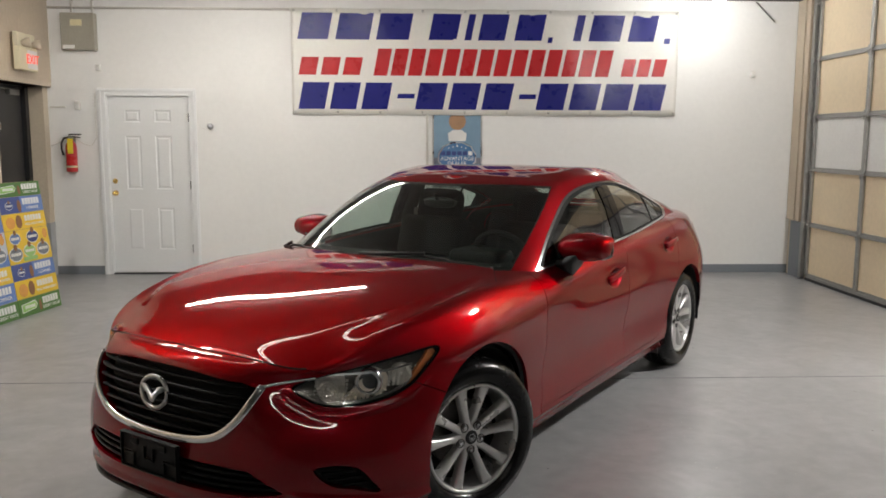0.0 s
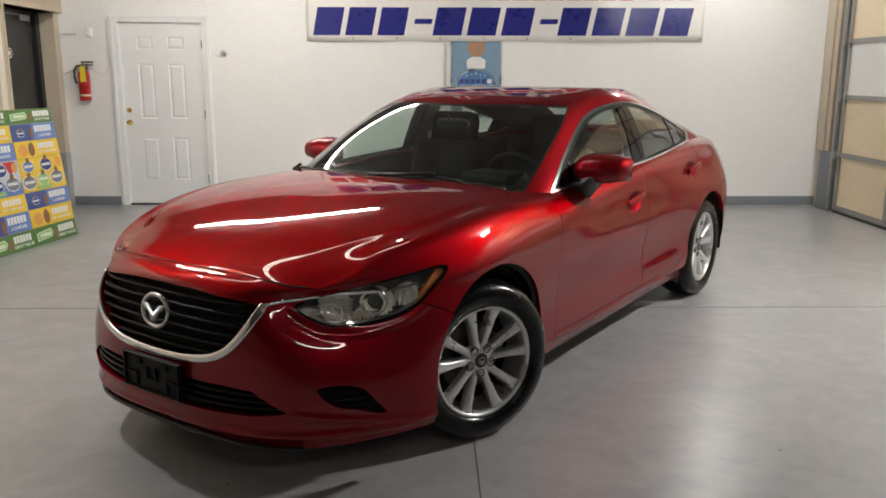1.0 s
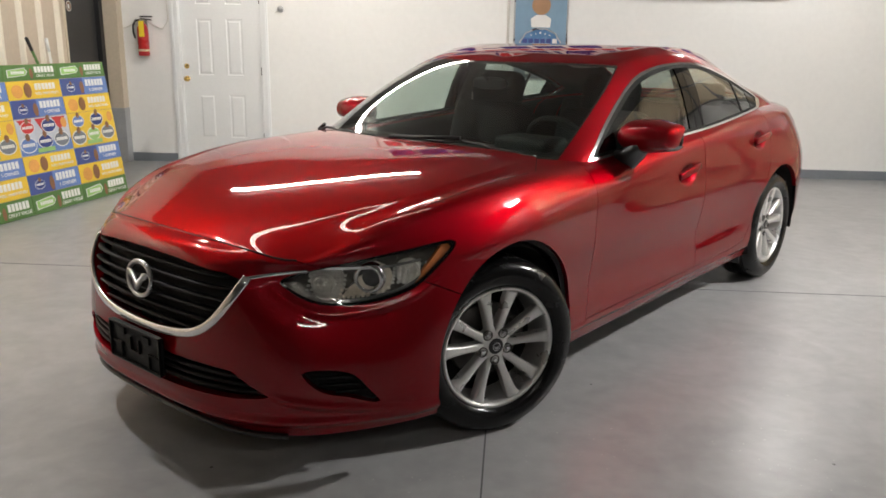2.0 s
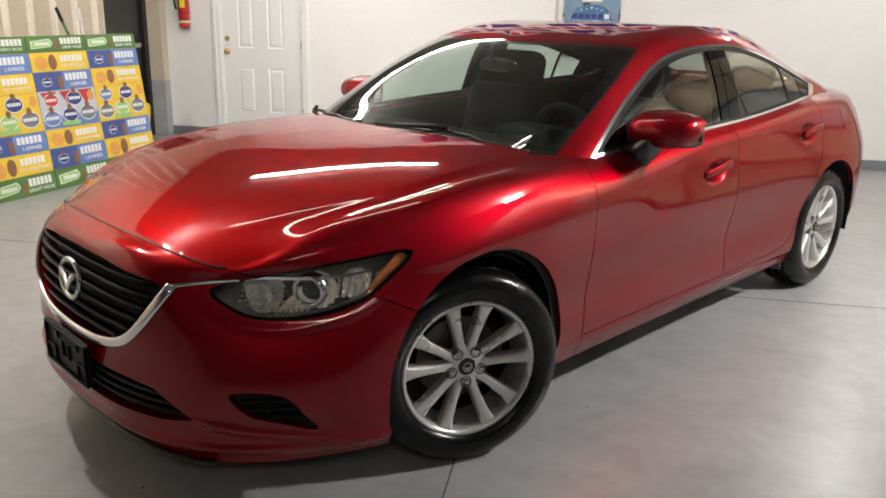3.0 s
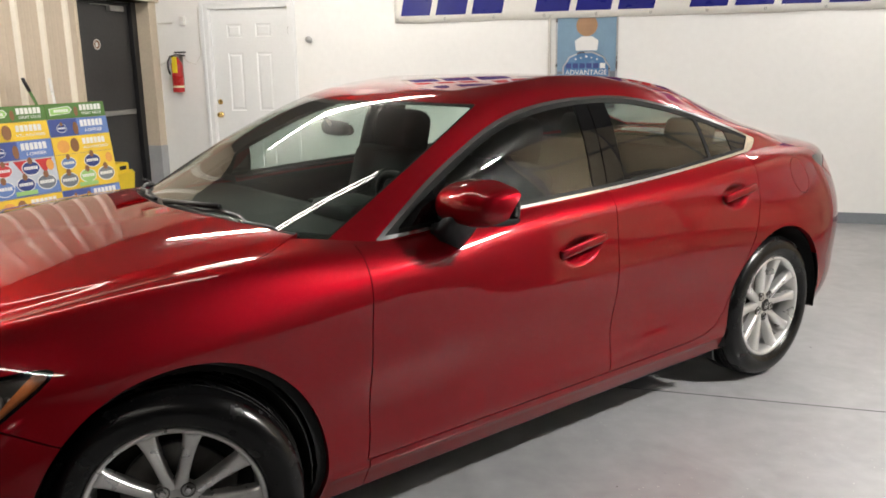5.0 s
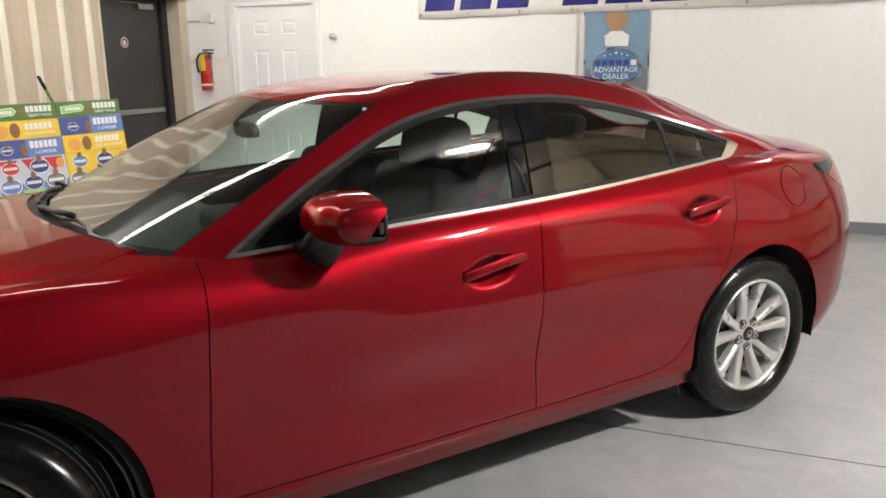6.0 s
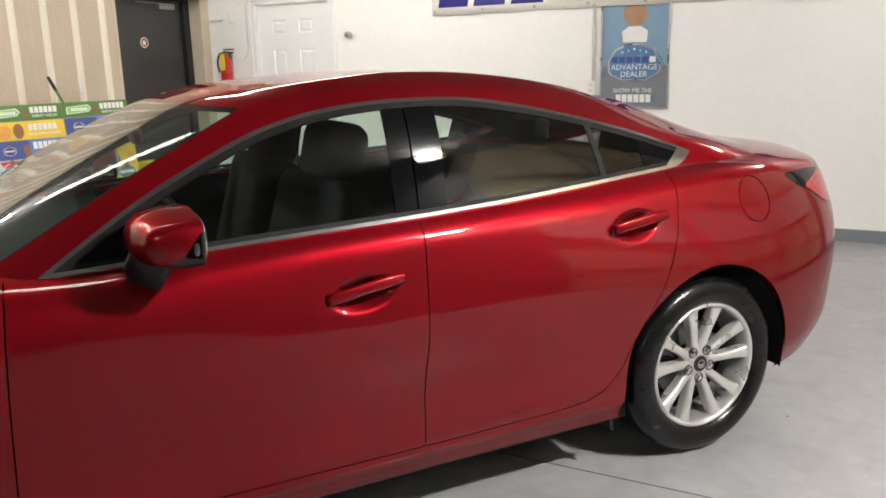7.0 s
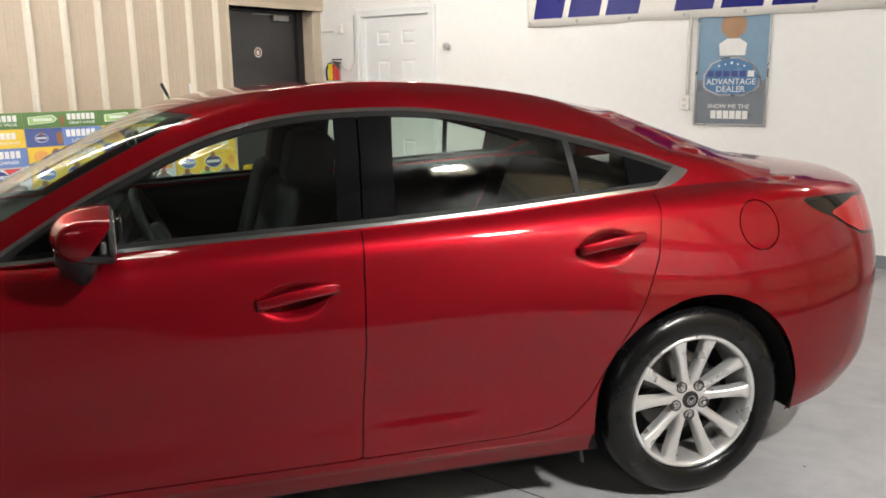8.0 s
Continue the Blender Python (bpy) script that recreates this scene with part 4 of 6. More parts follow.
def second_derivatives(ts):
    """The matrix that turns knot values into a natural cubic's second derivatives."""
    n = len(ts)
    h = np.diff(ts)
    A, B = np.eye(n), np.zeros((n, n))
    for i in range(1, n - 1):
        A[i, i - 1], A[i, i], A[i, i + 1] = h[i - 1], 2 * (h[i - 1] + h[i]), h[i]
        B[i, i - 1], B[i, i], B[i, i + 1] = 6 / h[i - 1], -6 / h[i - 1] - 6 / h[i], 6 / h[i]
    return np.linalg.solve(A, B)


def cubic(ts, P, x):
    """Natural cubic through P (n, k) at ts, evaluated at the array x."""
    ts, P = np.asarray(ts, float), np.asarray(P, float)
    M = second_derivatives(ts) @ P
    i = np.clip(np.searchsorted(ts, x, side="right") - 1, 0, len(ts) - 2)
    h = ts[i + 1] - ts[i]
    b = ((x - ts[i]) / h)[:, None]
    a = 1 - b
    return a * P[i] + b * P[i + 1] + ((a ** 3 - a) * M[i] + (b ** 3 - b) * M[i + 1]) * (h ** 2)[:, None] / 6


def curve(points, n):
    """n points evenly along a smooth curve through the points."""
    P = np.array(points, float)
    t = np.concatenate(([0], np.cumsum(np.linalg.norm(np.diff(P, axis=0), axis=1))))
    return cubic(t, P, np.linspace(0, t[-1], n))


def line(points, x):
    """A smooth height over x through (x, height) points."""
    P = np.array(sorted(points), float)
    return cubic(P[:, 0], P[:, 1:], np.atleast_1d(np.asarray(x, float)))[:, 0]


def loft(levels, nu, nv, u0=0.0, u1=None):
    """A grid over longitudinal curves, mirror-smooth at both ends. Also gives each grid line's place between the stations and curves."""
    L = np.array(levels, float)
    S = L.shape[1]
    u1 = S - 1 if u1 is None else u1
    flip = np.array([1, -1, 1])
    ext = np.concatenate((L[:, [2, 1]] * flip, L, L[:, [S - 2, S - 3]] * flip), axis=1)
    ts = np.concatenate(([0], np.cumsum(np.linalg.norm(np.diff(ext, axis=1), axis=2).mean(axis=0))))
    idx = np.arange(-2, S + 2)
    tu = np.linspace(np.interp(u0, idx, ts), np.interp(u1, idx, ts), nu)
    uu = np.interp(tu, ts, idx)
    along = np.array([cubic(ts, lev, tu) for lev in ext])
    tv = np.concatenate(([0], np.cumsum(np.linalg.norm(np.diff(L, axis=0), axis=2).mean(axis=1))))
    xv = np.linspace(0, tv[-1], nv)
    vv = np.interp(xv, tv, np.arange(len(L)))
    G = cubic(tv, along.reshape(len(L), -1), xv).reshape(nv, nu, 3).transpose(1, 0, 2)
    return G, uu, vv


def sheet(G, uu=None, vv=None, flip=False):
    """Vertices (place, normal, u, v) and quads of a grid."""
    nu, nv = G.shape[:2]
    n = np.cross(np.gradient(G, axis=0), np.gradient(G, axis=1))
    if flip:
        n = -n
    mid = np.abs(G[..., 1]) < 1e-6
    n[mid, 1] = 0
    n /= np.maximum(np.linalg.norm(n, axis=2, keepdims=True), 1e-12)
    U = np.repeat((np.arange(nu) if uu is None else uu)[:, None], nv, 1)
    W = np.repeat((np.arange(nv) if vv is None else vv)[None], nu, 0)
    V = np.concatenate((G, n, U[..., None], W[..., None]), axis=2).reshape(-1, 8)
    F = []
    for i in range(nu - 1):
        for k in range(nv - 1):
            a = i * nv + k
            q = (a, a + nv, a + nv + 1, a + 1)
            F.append(q[::-1] if flip else q)
    return [V, F]


def cut(sh, faces, fn):
    """Splits faces along fn = 0; gives those where fn > 0 and the rest. New vertices go into the sheet."""
    V = sh[0]
    d = fn(V)
    d[np.abs(d) < 1e-7] = 1e-7
    dl = d.tolist()
    extra, cache, pos, neg = [], {}, [], []
    base = len(V)

    def crossing(a, b):
        key = (a, b) if a < b else (b, a)
        if key not in cache:
            i, j = key
            t = dl[i] / (dl[i] - dl[j])
            cache[key] = base + len(extra)
            extra.append(V[i] * (1 - t) + V[j] * t)
        return cache[key]

    for f in faces:
        s = [dl[i] > 0 for i in f]
        if all(s):
            pos.append(f)
        elif not any(s):
            neg.append(f)
        else:
            p, q = [], []
            for k, i in enumerate(f):
                j = f[(k + 1) % len(f)]
                (p if s[k] else q).append(i)
                if s[k] != s[(k + 1) % len(f)]:
                    c = crossing(i, j)
                    p.append(c)
                    q.append(c)
            if len(p) > 2:
                pos.append(tuple(p))
            if len(q) > 2:
                neg.append(tuple(q))
    if extra:
        E = np.array(extra)
        E[:, 3:6] /= np.maximum(np.linalg.norm(E[:, 3:6], axis=1, keepdims=True), 1e-9)
        sh[0] = np.concatenate((V, E))
    return pos, neg


def inside(poly, a, b):
    """Signed distance of (a, b) to a polygon, positive inside."""
    P = np.array(poly, float)
    Q = np.roll(P, -1, axis=0)
    best = np.full(len(a), 1e9)
    odd = np.zeros(len(a), bool)
    for (x0, y0), (x1, y1) in zip(P, Q):
        dx, dy = x1 - x0, y1 - y0
        t = np.clip(((a - x0) * dx + (b - y0) * dy) / max(dx * dx + dy * dy, 1e-12), 0, 1)
        best = np.minimum(best, np.hypot(a - x0 - t * dx, b - y0 - t * dy))
        if y0 != y1:
            odd ^= ((y0 > b) != (y1 > b)) & (a < x0 + (b - y0) * dx / dy)
    return np.where(odd, best, -best)


def rounded(poly, n=10):
    """A closed outline smoothed by a cardinal curve."""
    P = np.array(poly, float)
    out = []
    m = len(P)
    for i in range(m):
        p0, p1, p2, p3 = P[i - 1], P[i], P[(i + 1) % m], P[(i + 2) % m]
        for t in np.linspace(0, 1, n, endpoint=False):
            out.append(0.5 * (2 * p1 + (p2 - p0) * t + (2 * p0 - 5 * p1 + 4 * p2 - p3) * t * t + (3 * p1 - p0 - 3 * p2 + p3) * t ** 3))
    return np.array(out)


def emit(name, sh, faces, material, parent, side="both", depth=0.012, push=0.0, label=""):
    """Links faces of a sheet as one part. side: left, right or both halves in one mesh. Edges are folded in by depth, push moves the skin in."""
    V = sh[0]
    used = sorted({i for f in faces for i in f})
    if not used:
        return None
    where = {i: k for k, i in enumerate(used)}
    P = V[used]
    pos = P[:, :3] - P[:, 3:6] * push
    nor = P[:, 3:6]
    fs = [tuple(where[i] for i in f) for f in faces]
    count = {}
    for f in fs:
        for a, b in zip(f, f[1:] + f[:1]):
            count[(a, b)] = count.get((a, b), 0) + 1
    rim = [(a, b) for (a, b) in count if (b, a) not in count and not (abs(pos[a, 1]) < 1e-5 and abs(pos[b, 1]) < 1e-5)]
    vp, vn, ff = [pos], [nor], list(fs)
    if depth and rim:
        base = len(pos)
        rv = {}
        ep, en = [], []
        for a, b in rim:
            e = pos[b] - pos[a]
            out = np.cross(e, nor[a])
            for i in (a, b):
                rv.setdefault(i, np.zeros(3))
                rv[i] = rv[i] + out / max(np.linalg.norm(out), 1e-9)
        order = {i: k for k, i in enumerate(rv)}
        for i, o in rv.items():
            o = o / max(np.linalg.norm(o), 1e-9)
            ep += [pos[i], pos[i] - nor[i] * depth]
            en += [o, o]
        for a, b in rim:
            ka, kb = base + 2 * order[a], base + 2 * order[b]
            ff.append((ka, ka + 1, kb + 1, kb))
        vp.append(np.array(ep))
        vn.append(np.array(en))
    pos, nor = np.concatenate(vp), np.concatenate(vn)
    m = np.array([1, -1, 1])
    if side == "right":
        pos, nor, ff = pos * m, nor * m, [f[::-1] for f in ff]
    elif side == "both":
        n = len(pos)
        on = np.abs(pos[:, 1]) < 1e-5
        twin = np.where(on, np.arange(n), np.cumsum(~on) - 1 + n)
        pos, nor, ff = np.concatenate((pos, pos[~on] * m)), np.concatenate((nor, nor[~on] * m)), ff + [tuple(int(twin[i]) for i in f[::-1]) for f in ff]
    me = bpy.data.meshes.new(name)
    me.from_pydata(pos.tolist(), [], ff)
    me.materials.append(material)
    me.update()
    me.shade_smooth()
    me.normals_split_custom_set_from_vertices(nor.tolist())
    ob = new(name, me)
    ob.parent = parent
    return tagged(ob, label)


# ---- the car: its shape (x forward from the front axle, y left, z up) ----
CAR = pose(-0.4232, 3.6993, 0, 0, 0, 234.52)
car = empty("car", CAR)
tagged(car, "glossy dark red four-door sedan parked on the grey floor", "car")

BOTTOM = [(0.895, 0, 0.185), (0.886, 0.25, 0.185), (0.846, 0.475, 0.185), (0.722, 0.655, 0.185), (0.515, 0.79, 0.19), (0.33, 0.86, 0.195), (0, 0.865, 0.2), (-0.38, 0.85, 0.2), (-0.65, 0.845, 0.2), (-1.2, 0.84, 0.2), (-1.75, 0.84, 0.205), (-2.3, 0.848, 0.21), (-2.83, 0.86, 0.22), (-3.2, 0.85, 0.25), (-3.45, 0.783, 0.275), (-3.633, 0.645, 0.285), (-3.755, 0.39, 0.29), (-3.79, 0, 0.29)]
LOW = [(0.945, 0, 0.28), (0.937, 0.25, 0.28), (0.884, 0.462, 0.28), (0.758, 0.652, 0.28), (0.548, 0.808, 0.285), (0.355, 0.888, 0.29), (0, 0.895, 0.3), (-0.38, 0.892, 0.3), (-0.65, 0.89, 0.3), (-1.2, 0.886, 0.3), (-1.75, 0.886, 0.305), (-2.3, 0.888, 0.31), (-2.83, 0.895, 0.32), (-3.2, 0.885, 0.335), (-3.48, 0.808, 0.36), (-3.693, 0.665, 0.37), (-3.825, 0.4, 0.375), (-3.865, 0, 0.375)]
MIDLOW = [(0.94, 0, 0.43), (0.931, 0.25, 0.43), (0.878, 0.475, 0.43), (0.758, 0.66, 0.43), (0.548, 0.805, 0.435), (0.345, 0.892, 0.44), (0, 0.91, 0.45), (-0.38, 0.9, 0.45), (-0.65, 0.884, 0.45), (-1.2, 0.874, 0.45), (-1.75, 0.874, 0.455), (-2.3, 0.882, 0.46), (-2.83, 0.91, 0.47), (-3.2, 0.898, 0.48), (-3.49, 0.818, 0.49), (-3.713, 0.675, 0.5), (-3.85, 0.4, 0.505), (-3.89, 0, 0.505)]
MIDDLE = [(0.93, 0, 0.585), (0.92, 0.25, 0.585), (0.868, 0.46, 0.585), (0.722, 0.622, 0.585), (0.522, 0.775, 0.59), (0.32, 0.882, 0.6), (0, 0.915, 0.62), (-0.38, 0.91, 0.62), (-0.65, 0.9, 0.62), (-1.2, 0.895, 0.62), (-1.75, 0.895, 0.625), (-2.3, 0.9, 0.63), (-2.83, 0.918, 0.64), (-3.2, 0.9, 0.65), (-3.5, 0.823, 0.655), (-3.728, 0.675, 0.66), (-3.855, 0.4, 0.665), (-3.895, 0, 0.665)]
UPPER = [(0.908, 0, 0.72), (0.899, 0.25, 0.717), (0.845, 0.43, 0.705), (0.692, 0.572, 0.692), (0.528, 0.742, 0.706), (0.295, 0.862, 0.715), (0, 0.91, 0.735), (-0.38, 0.908, 0.745), (-0.65, 0.9, 0.75), (-1.2, 0.896, 0.755), (-1.75, 0.896, 0.765), (-2.3, 0.9, 0.78), (-2.83, 0.898, 0.8), (-3.2, 0.868, 0.82), (-3.48, 0.793, 0.83), (-3.718, 0.655, 0.835), (-3.865, 0.39, 0.84), (-3.91, 0, 0.84)]
SHOULDER = [(0.885, 0, 0.765), (0.87, 0.25, 0.76), (0.818, 0.43, 0.748), (0.692, 0.59, 0.738), (0.535, 0.735, 0.768), (0.285, 0.845, 0.787), (0, 0.893, 0.82), (-0.38, 0.892, 0.845), (-0.65, 0.885, 0.865), (-1.2, 0.882, 0.88), (-1.75, 0.88, 0.895), (-2.3, 0.872, 0.92), (-2.83, 0.845, 0.955), (-3.2, 0.8, 0.975), (-3.46, 0.728, 0.98), (-3.693, 0.605, 0.975), (-3.855, 0.37, 0.97), (-3.9, 0, 0.965)]
CREST = [(0.805, 0, 0.792), (0.795, 0.25, 0.787), (0.768, 0.44, 0.776), (0.682, 0.592, 0.762), (0.49, 0.692, 0.852), (0.265, 0.75, 0.905), (0, 0.78, 0.94), (-0.38, 0.79, 0.956), (-0.68, 0.785, 0.952), (-1.2, 0.815, 0.975), (-1.75, 0.825, 0.998), (-2.3, 0.8, 1.028), (-2.78, 0.755, 1.06), (-3.15, 0.7, 1.068), (-3.42, 0.635, 1.055), (-3.62, 0.515, 1.046), (-3.775, 0.32, 1.045), (-3.83, 0, 1.048)]
RIDGE = [(0.85, 0, 0.783), (0.842, 0.25, 0.781), (0.795, 0.44, 0.762), (0.695, 0.597, 0.752), (0.535, 0.722, 0.812), (0.278, 0.798, 0.872), (0, 0.835, 0.912), (-0.38, 0.845, 0.926), (-0.66, 0.84, 0.923), (-1.2, 0.861, 0.938), (-1.75, 0.865, 0.957), (-2.3, 0.848, 0.984), (-2.805, 0.812, 1.018), (-3.175, 0.762, 1.032), (-3.44, 0.694, 1.028), (-3.669, 0.572, 1.02), (-3.827, 0.351, 1.017), (-3.877, 0.0, 1.016)]
HOOD_MID = [(0.9, 0.745), (0.805, 0.792), (0.7, 0.839), (0.5, 0.899), (0.25, 0.951), (0.0, 0.988), (-0.25, 1.011), (-0.5, 1.024), (-0.8, 1.03)]
DECK_MID = [(-2.6, 1.13), (-3.1, 1.108), (-3.4, 1.096), (-3.62, 1.078), (-3.77, 1.058), (-3.9, 1.03)]

G, uu, vv = loft([BOTTOM, LOW, MIDLOW, MIDDLE, UPPER, SHOULDER, RIDGE, CREST], 430, 92)
LAMP_OUTLINE = [(-0.15, 0.688), (-0.06, 0.722), (0.09, 0.757), (0.245, 0.781), (0.425, 0.792), (0.345, 0.70), (0.26, 0.648), (0.135, 0.618), (0.012, 0.614), (-0.075, 0.634)]
HANDLES = ((-1.505, 0.826), (-2.487, 0.912))
for hx, hz in HANDLES:
    r2 = ((G[..., 0] - hx) / 0.10) ** 2 + ((G[..., 2] - hz + 0.012 + 0.06 * (G[..., 0] - hx)) / 0.048) ** 2
    G[..., 1] -= np.where(G[..., 1] > 0.5, 0.046 * np.clip(1 - r2, 0, None) ** 1.2, 0)


def ledge(poly, reach, out, lowest):
    """Pushes the skin out just below an outline, so that it forms a soft ledge."""
    flat = G.reshape(-1, 3)
    d = -inside(poly, (flat[:, 1] - flat[:, 0]) * 0.70711, flat[:, 2])
    low = np.clip((lowest - flat[:, 2]) / 0.02, 0, 1)
    k = np.where((flat[:, 0] > 0.2) & (d > 0), out * np.exp(-((d - reach) / (0.45 * reach)) ** 2) * low, 0)
    return k.reshape(G.shape[:2])


LAMP = rounded(LAMP_OUTLINE, 6)
skin = np.cross(np.gradient(G, axis=0), np.gradient(G, axis=1))
skin /= np.maximum(np.linalg.norm(skin, axis=2, keepdims=True), 1e-12)
nose = np.clip((G[..., 0] - 0.25) / 0.2, 0, 1)
push = ledge(LAMP, 0.024, 0.005, 0.69) + nose * 0.014 * np.exp(-((G[..., 2] - 0.238) / 0.016) ** 2) + nose * np.clip((G[..., 1] - 0.56) / 0.06, 0, 1) * 0.010 * np.exp(-((G[..., 2] - 0.296 + 0.25 * (G[..., 1] - 0.70)) / 0.014) ** 2)
push = push + np.where((G[..., 0] < -0.45) & (G[..., 0] > -2.45), 0.006, 0.0) * np.exp(-((G[..., 2] - 0.282) / 0.012) ** 2)
G = G + skin * push[..., None]
body = sheet(G, uu, vv)
WALLGRID = G


def top_patch(edge, mid, power, ridge=0.0, nb=60):
    """Rows of one x each, from the crest to the middle."""
    w = 1 - np.linspace(0, 1, nb) ** 1.25
    G = np.zeros((len(edge), nb, 3))
    zc = line(mid, edge[:, 0])
    G[..., 0] = edge[:, None, 0]
    G[..., 1] = edge[:, None, 1] * w[None]
    rel = np.abs(w)[None]
    G[..., 2] = edge[:, None, 2] + (zc - edge[:, 2])[:, None] * (1 - rel ** power)
    if ridge:
        # a crease along the dome, with a shallow hollow between it and the crest
        yc = line([(-0.8, 0.67), (-0.4, 0.685), (-0.2, 0.695), (0.0, 0.697), (0.145, 0.685), (0.27, 0.655), (0.4, 0.605), (0.5, 0.545), (0.7, 0.41), (0.9, 0.28)], edge[:, 0])[:, None]
        room = edge[:, None, 1] - yc
        t = np.clip((G[..., 1] - yc) / np.maximum(room, 0.02), 0, 1)
        fade = np.interp(edge[:, 0], (-0.5, -0.25, 0.0, 0.45, 0.7), (0, 0.7, 1, 1, 0))[:, None] * np.clip(room / 0.10, 0, 1)
        G[..., 2] -= ridge * fade * np.sin(math.pi * t) * (1 - 0.35 * t)
    G[:, -1, 1] = 0
    return G


def bend(sh, shape, edge, rows_u, table_u, table_n, band, keep):
    """Rolls a sheet's normals over to the shared edge normals within the band."""
    V = sh[0].reshape(shape[0], shape[1], 8)
    P = V[..., :3] if edge == 0 else V[:, ::-1, :3]
    d = np.concatenate((np.zeros((shape[0], 1)), np.cumsum(np.linalg.norm(np.diff(P, axis=1), axis=2), axis=1)), axis=1)
    d = d if edge == 0 else d[:, ::-1]
    t = np.clip(1 - d / band, 0, 1)
    w = (t * t * (3 - 2 * t) * keep[:, None])[..., None]
    target = np.stack([np.interp(rows_u, table_u, table_n[:, k]) for k in range(3)], axis=1)[:, None]
    n = V[..., 3:6] * (1 - w) + target * w
    V[..., 3:6] = n / np.maximum(np.linalg.norm(n, axis=2, keepdims=True), 1e-9)
    sh[0] = V.reshape(-1, 8)


def marry(low, low_shape, low_u, top, top_shape, top_u, band_low, band_top, lean=0.5):
    """One rounded edge between a lower sheet (its last column) and a top sheet (its first)."""
    nl = low[0].reshape(low_shape[0], low_shape[1], 8)[:, -1, 3:6]
    nt = top[0].reshape(top_shape[0], top_shape[1], 8)[:, 0, 3:6]
    at = np.stack([np.interp(top_u, low_u, nl[:, k]) for k in range(3)], axis=1)
    both = at * (1 - lean) + nt * lean
    both /= np.linalg.norm(both, axis=1, keepdims=True)
    keep = np.where((low_u >= top_u[0] - 1e-6) & (low_u <= top_u[-1] + 1e-6), 1.0, 0.0)
    bend(low, low_shape, -1, low_u, top_u, both, band_low, keep)
    bend(top, top_shape, 0, top_u, top_u, both, band_top, np.ones(len(top_u)))


# bonnet and rear deck lie between the crests
crest_line, cu = G[:, -1].copy(), uu
is_front, is_rear = crest_line[:, 0] > -0.74, crest_line[:, 0] < -2.70
front, rear = crest_line[is_front], crest_line[is_rear]
hood = sheet(top_patch(front, HOOD_MID, 3.1, 0.010))
deck = sheet(top_patch(rear, DECK_MID, 2.6))
marry(body, G.shape, uu, hood, (len(front), 60), cu[is_front], 0.024, 0.014)
marry(body, G.shape, uu, deck, (len(rear), 60), cu[is_rear], 0.07, 0.07)
ARCH_R = 0.404


def diag(V):
    return (V[:, 1] - V[:, 0]) * 0.70711


def front_only(V, d, limit=0.0):
    return np.where(V[:, 0] > limit, d, -1.0)


faces = body[1]
_, faces = cut(body, faces, lambda V: np.where(V[:, 1] > 0.5, ARCH_R - np.hypot(V[:, 0] + 0.032, V[:, 2] - 0.342), -1))
_, faces = cut(body, faces, lambda V: np.where(V[:, 1] > 0.5, ARCH_R - 0.018 - np.hypot(V[:, 0] + 2.835, V[:, 2] - 0.340), -1))

GRILLE = np.array([(0.0, 0.742), (0.2, 0.737), (0.40, 0.718), (0.452, 0.698), (0.435, 0.65), (0.392, 0.582), (0.325, 0.528), (0.23, 0.498), (0.11, 0.486), (0.0, 0.483), (-0.2, 0.483), (-0.2, 0.742)])
INTAKE = np.array([(0.0, 0.412), (0.35, 0.411), (0.45, 0.404), (0.575, 0.326), (0.47, 0.312), (0.0, 0.305), (-0.2, 0.305), (-0.2, 0.412)])
FOG = rounded([(0.655, 0.417), (0.71, 0.422), (0.755, 0.402), (0.783, 0.35), (0.80, 0.295), (0.745, 0.325), (0.70, 0.345), (0.668, 0.382)], 5)
lamp_f, faces = cut(body, faces, lambda V: front_only(V, inside(LAMP, diag(V), V[:, 2])))
grille_f, faces = cut(body, faces, lambda V: front_only(V, inside(GRILLE, V[:, 1], V[:, 2]), 0.4))
intake_f, faces = cut(body, faces, lambda V: front_only(V, inside(INTAKE, V[:, 1], V[:, 2]), 0.4))
fog_f, faces = cut(body, faces, lambda V: front_only(V, inside(FOG, V[:, 1], V[:, 2]), 0.2))


def rear_diag(V):
    return (-V[:, 0] - V[:, 1]) * 0.70711


TAIL = rounded([(1.785, 0.997), (1.90, 1.0), (2.03, 0.995), (2.3, 0.975), (2.5, 0.94), (2.55, 0.88), (2.3, 0.84), (2.05, 0.845), (1.96, 0.875), (1.88, 0.925), (1.82, 0.955)], 6)
tail_f, faces = cut(body, faces, lambda V: np.where(V[:, 0] < -3, inside(TAIL, rear_diag(V), V[:, 2]), -1))

GAP = 0.0019
B_X = -1.70
FENDER = [(-0.572, 0.10), (-0.585, 0.40), (-0.60, 0.70), (-0.625, 1.05), (0.775, 1.05), (0.775, 0.793), (0.763, 0.785), (0.732, 0.768), (0.707, 0.757), (0.656, 0.735), (0.60, 0.715), (0.44, 0.70), (0.35, 0.655), (0.27, 0.615), (0.0, 0.5), (0, 0.10)]
FRONT_DOOR = [(-0.572, 0.305), (-0.585, 0.40), (-0.60, 0.70), (-0.625, 1.05), (B_X - 0.012, 1.05), (B_X, 0.6), (B_X + 0.018, 0.305)]
REAR_DOOR = [(B_X + 0.018, 0.305), (B_X, 0.6), (B_X - 0.012, 1.2), (-2.70, 1.2), (-2.695, 1.0), (-2.665, 0.86), (-2.60, 0.71), (-2.50, 0.53), (-2.43, 0.41), (-2.36, 0.348), (-2.29, 0.322), (-2.18, 0.312)]
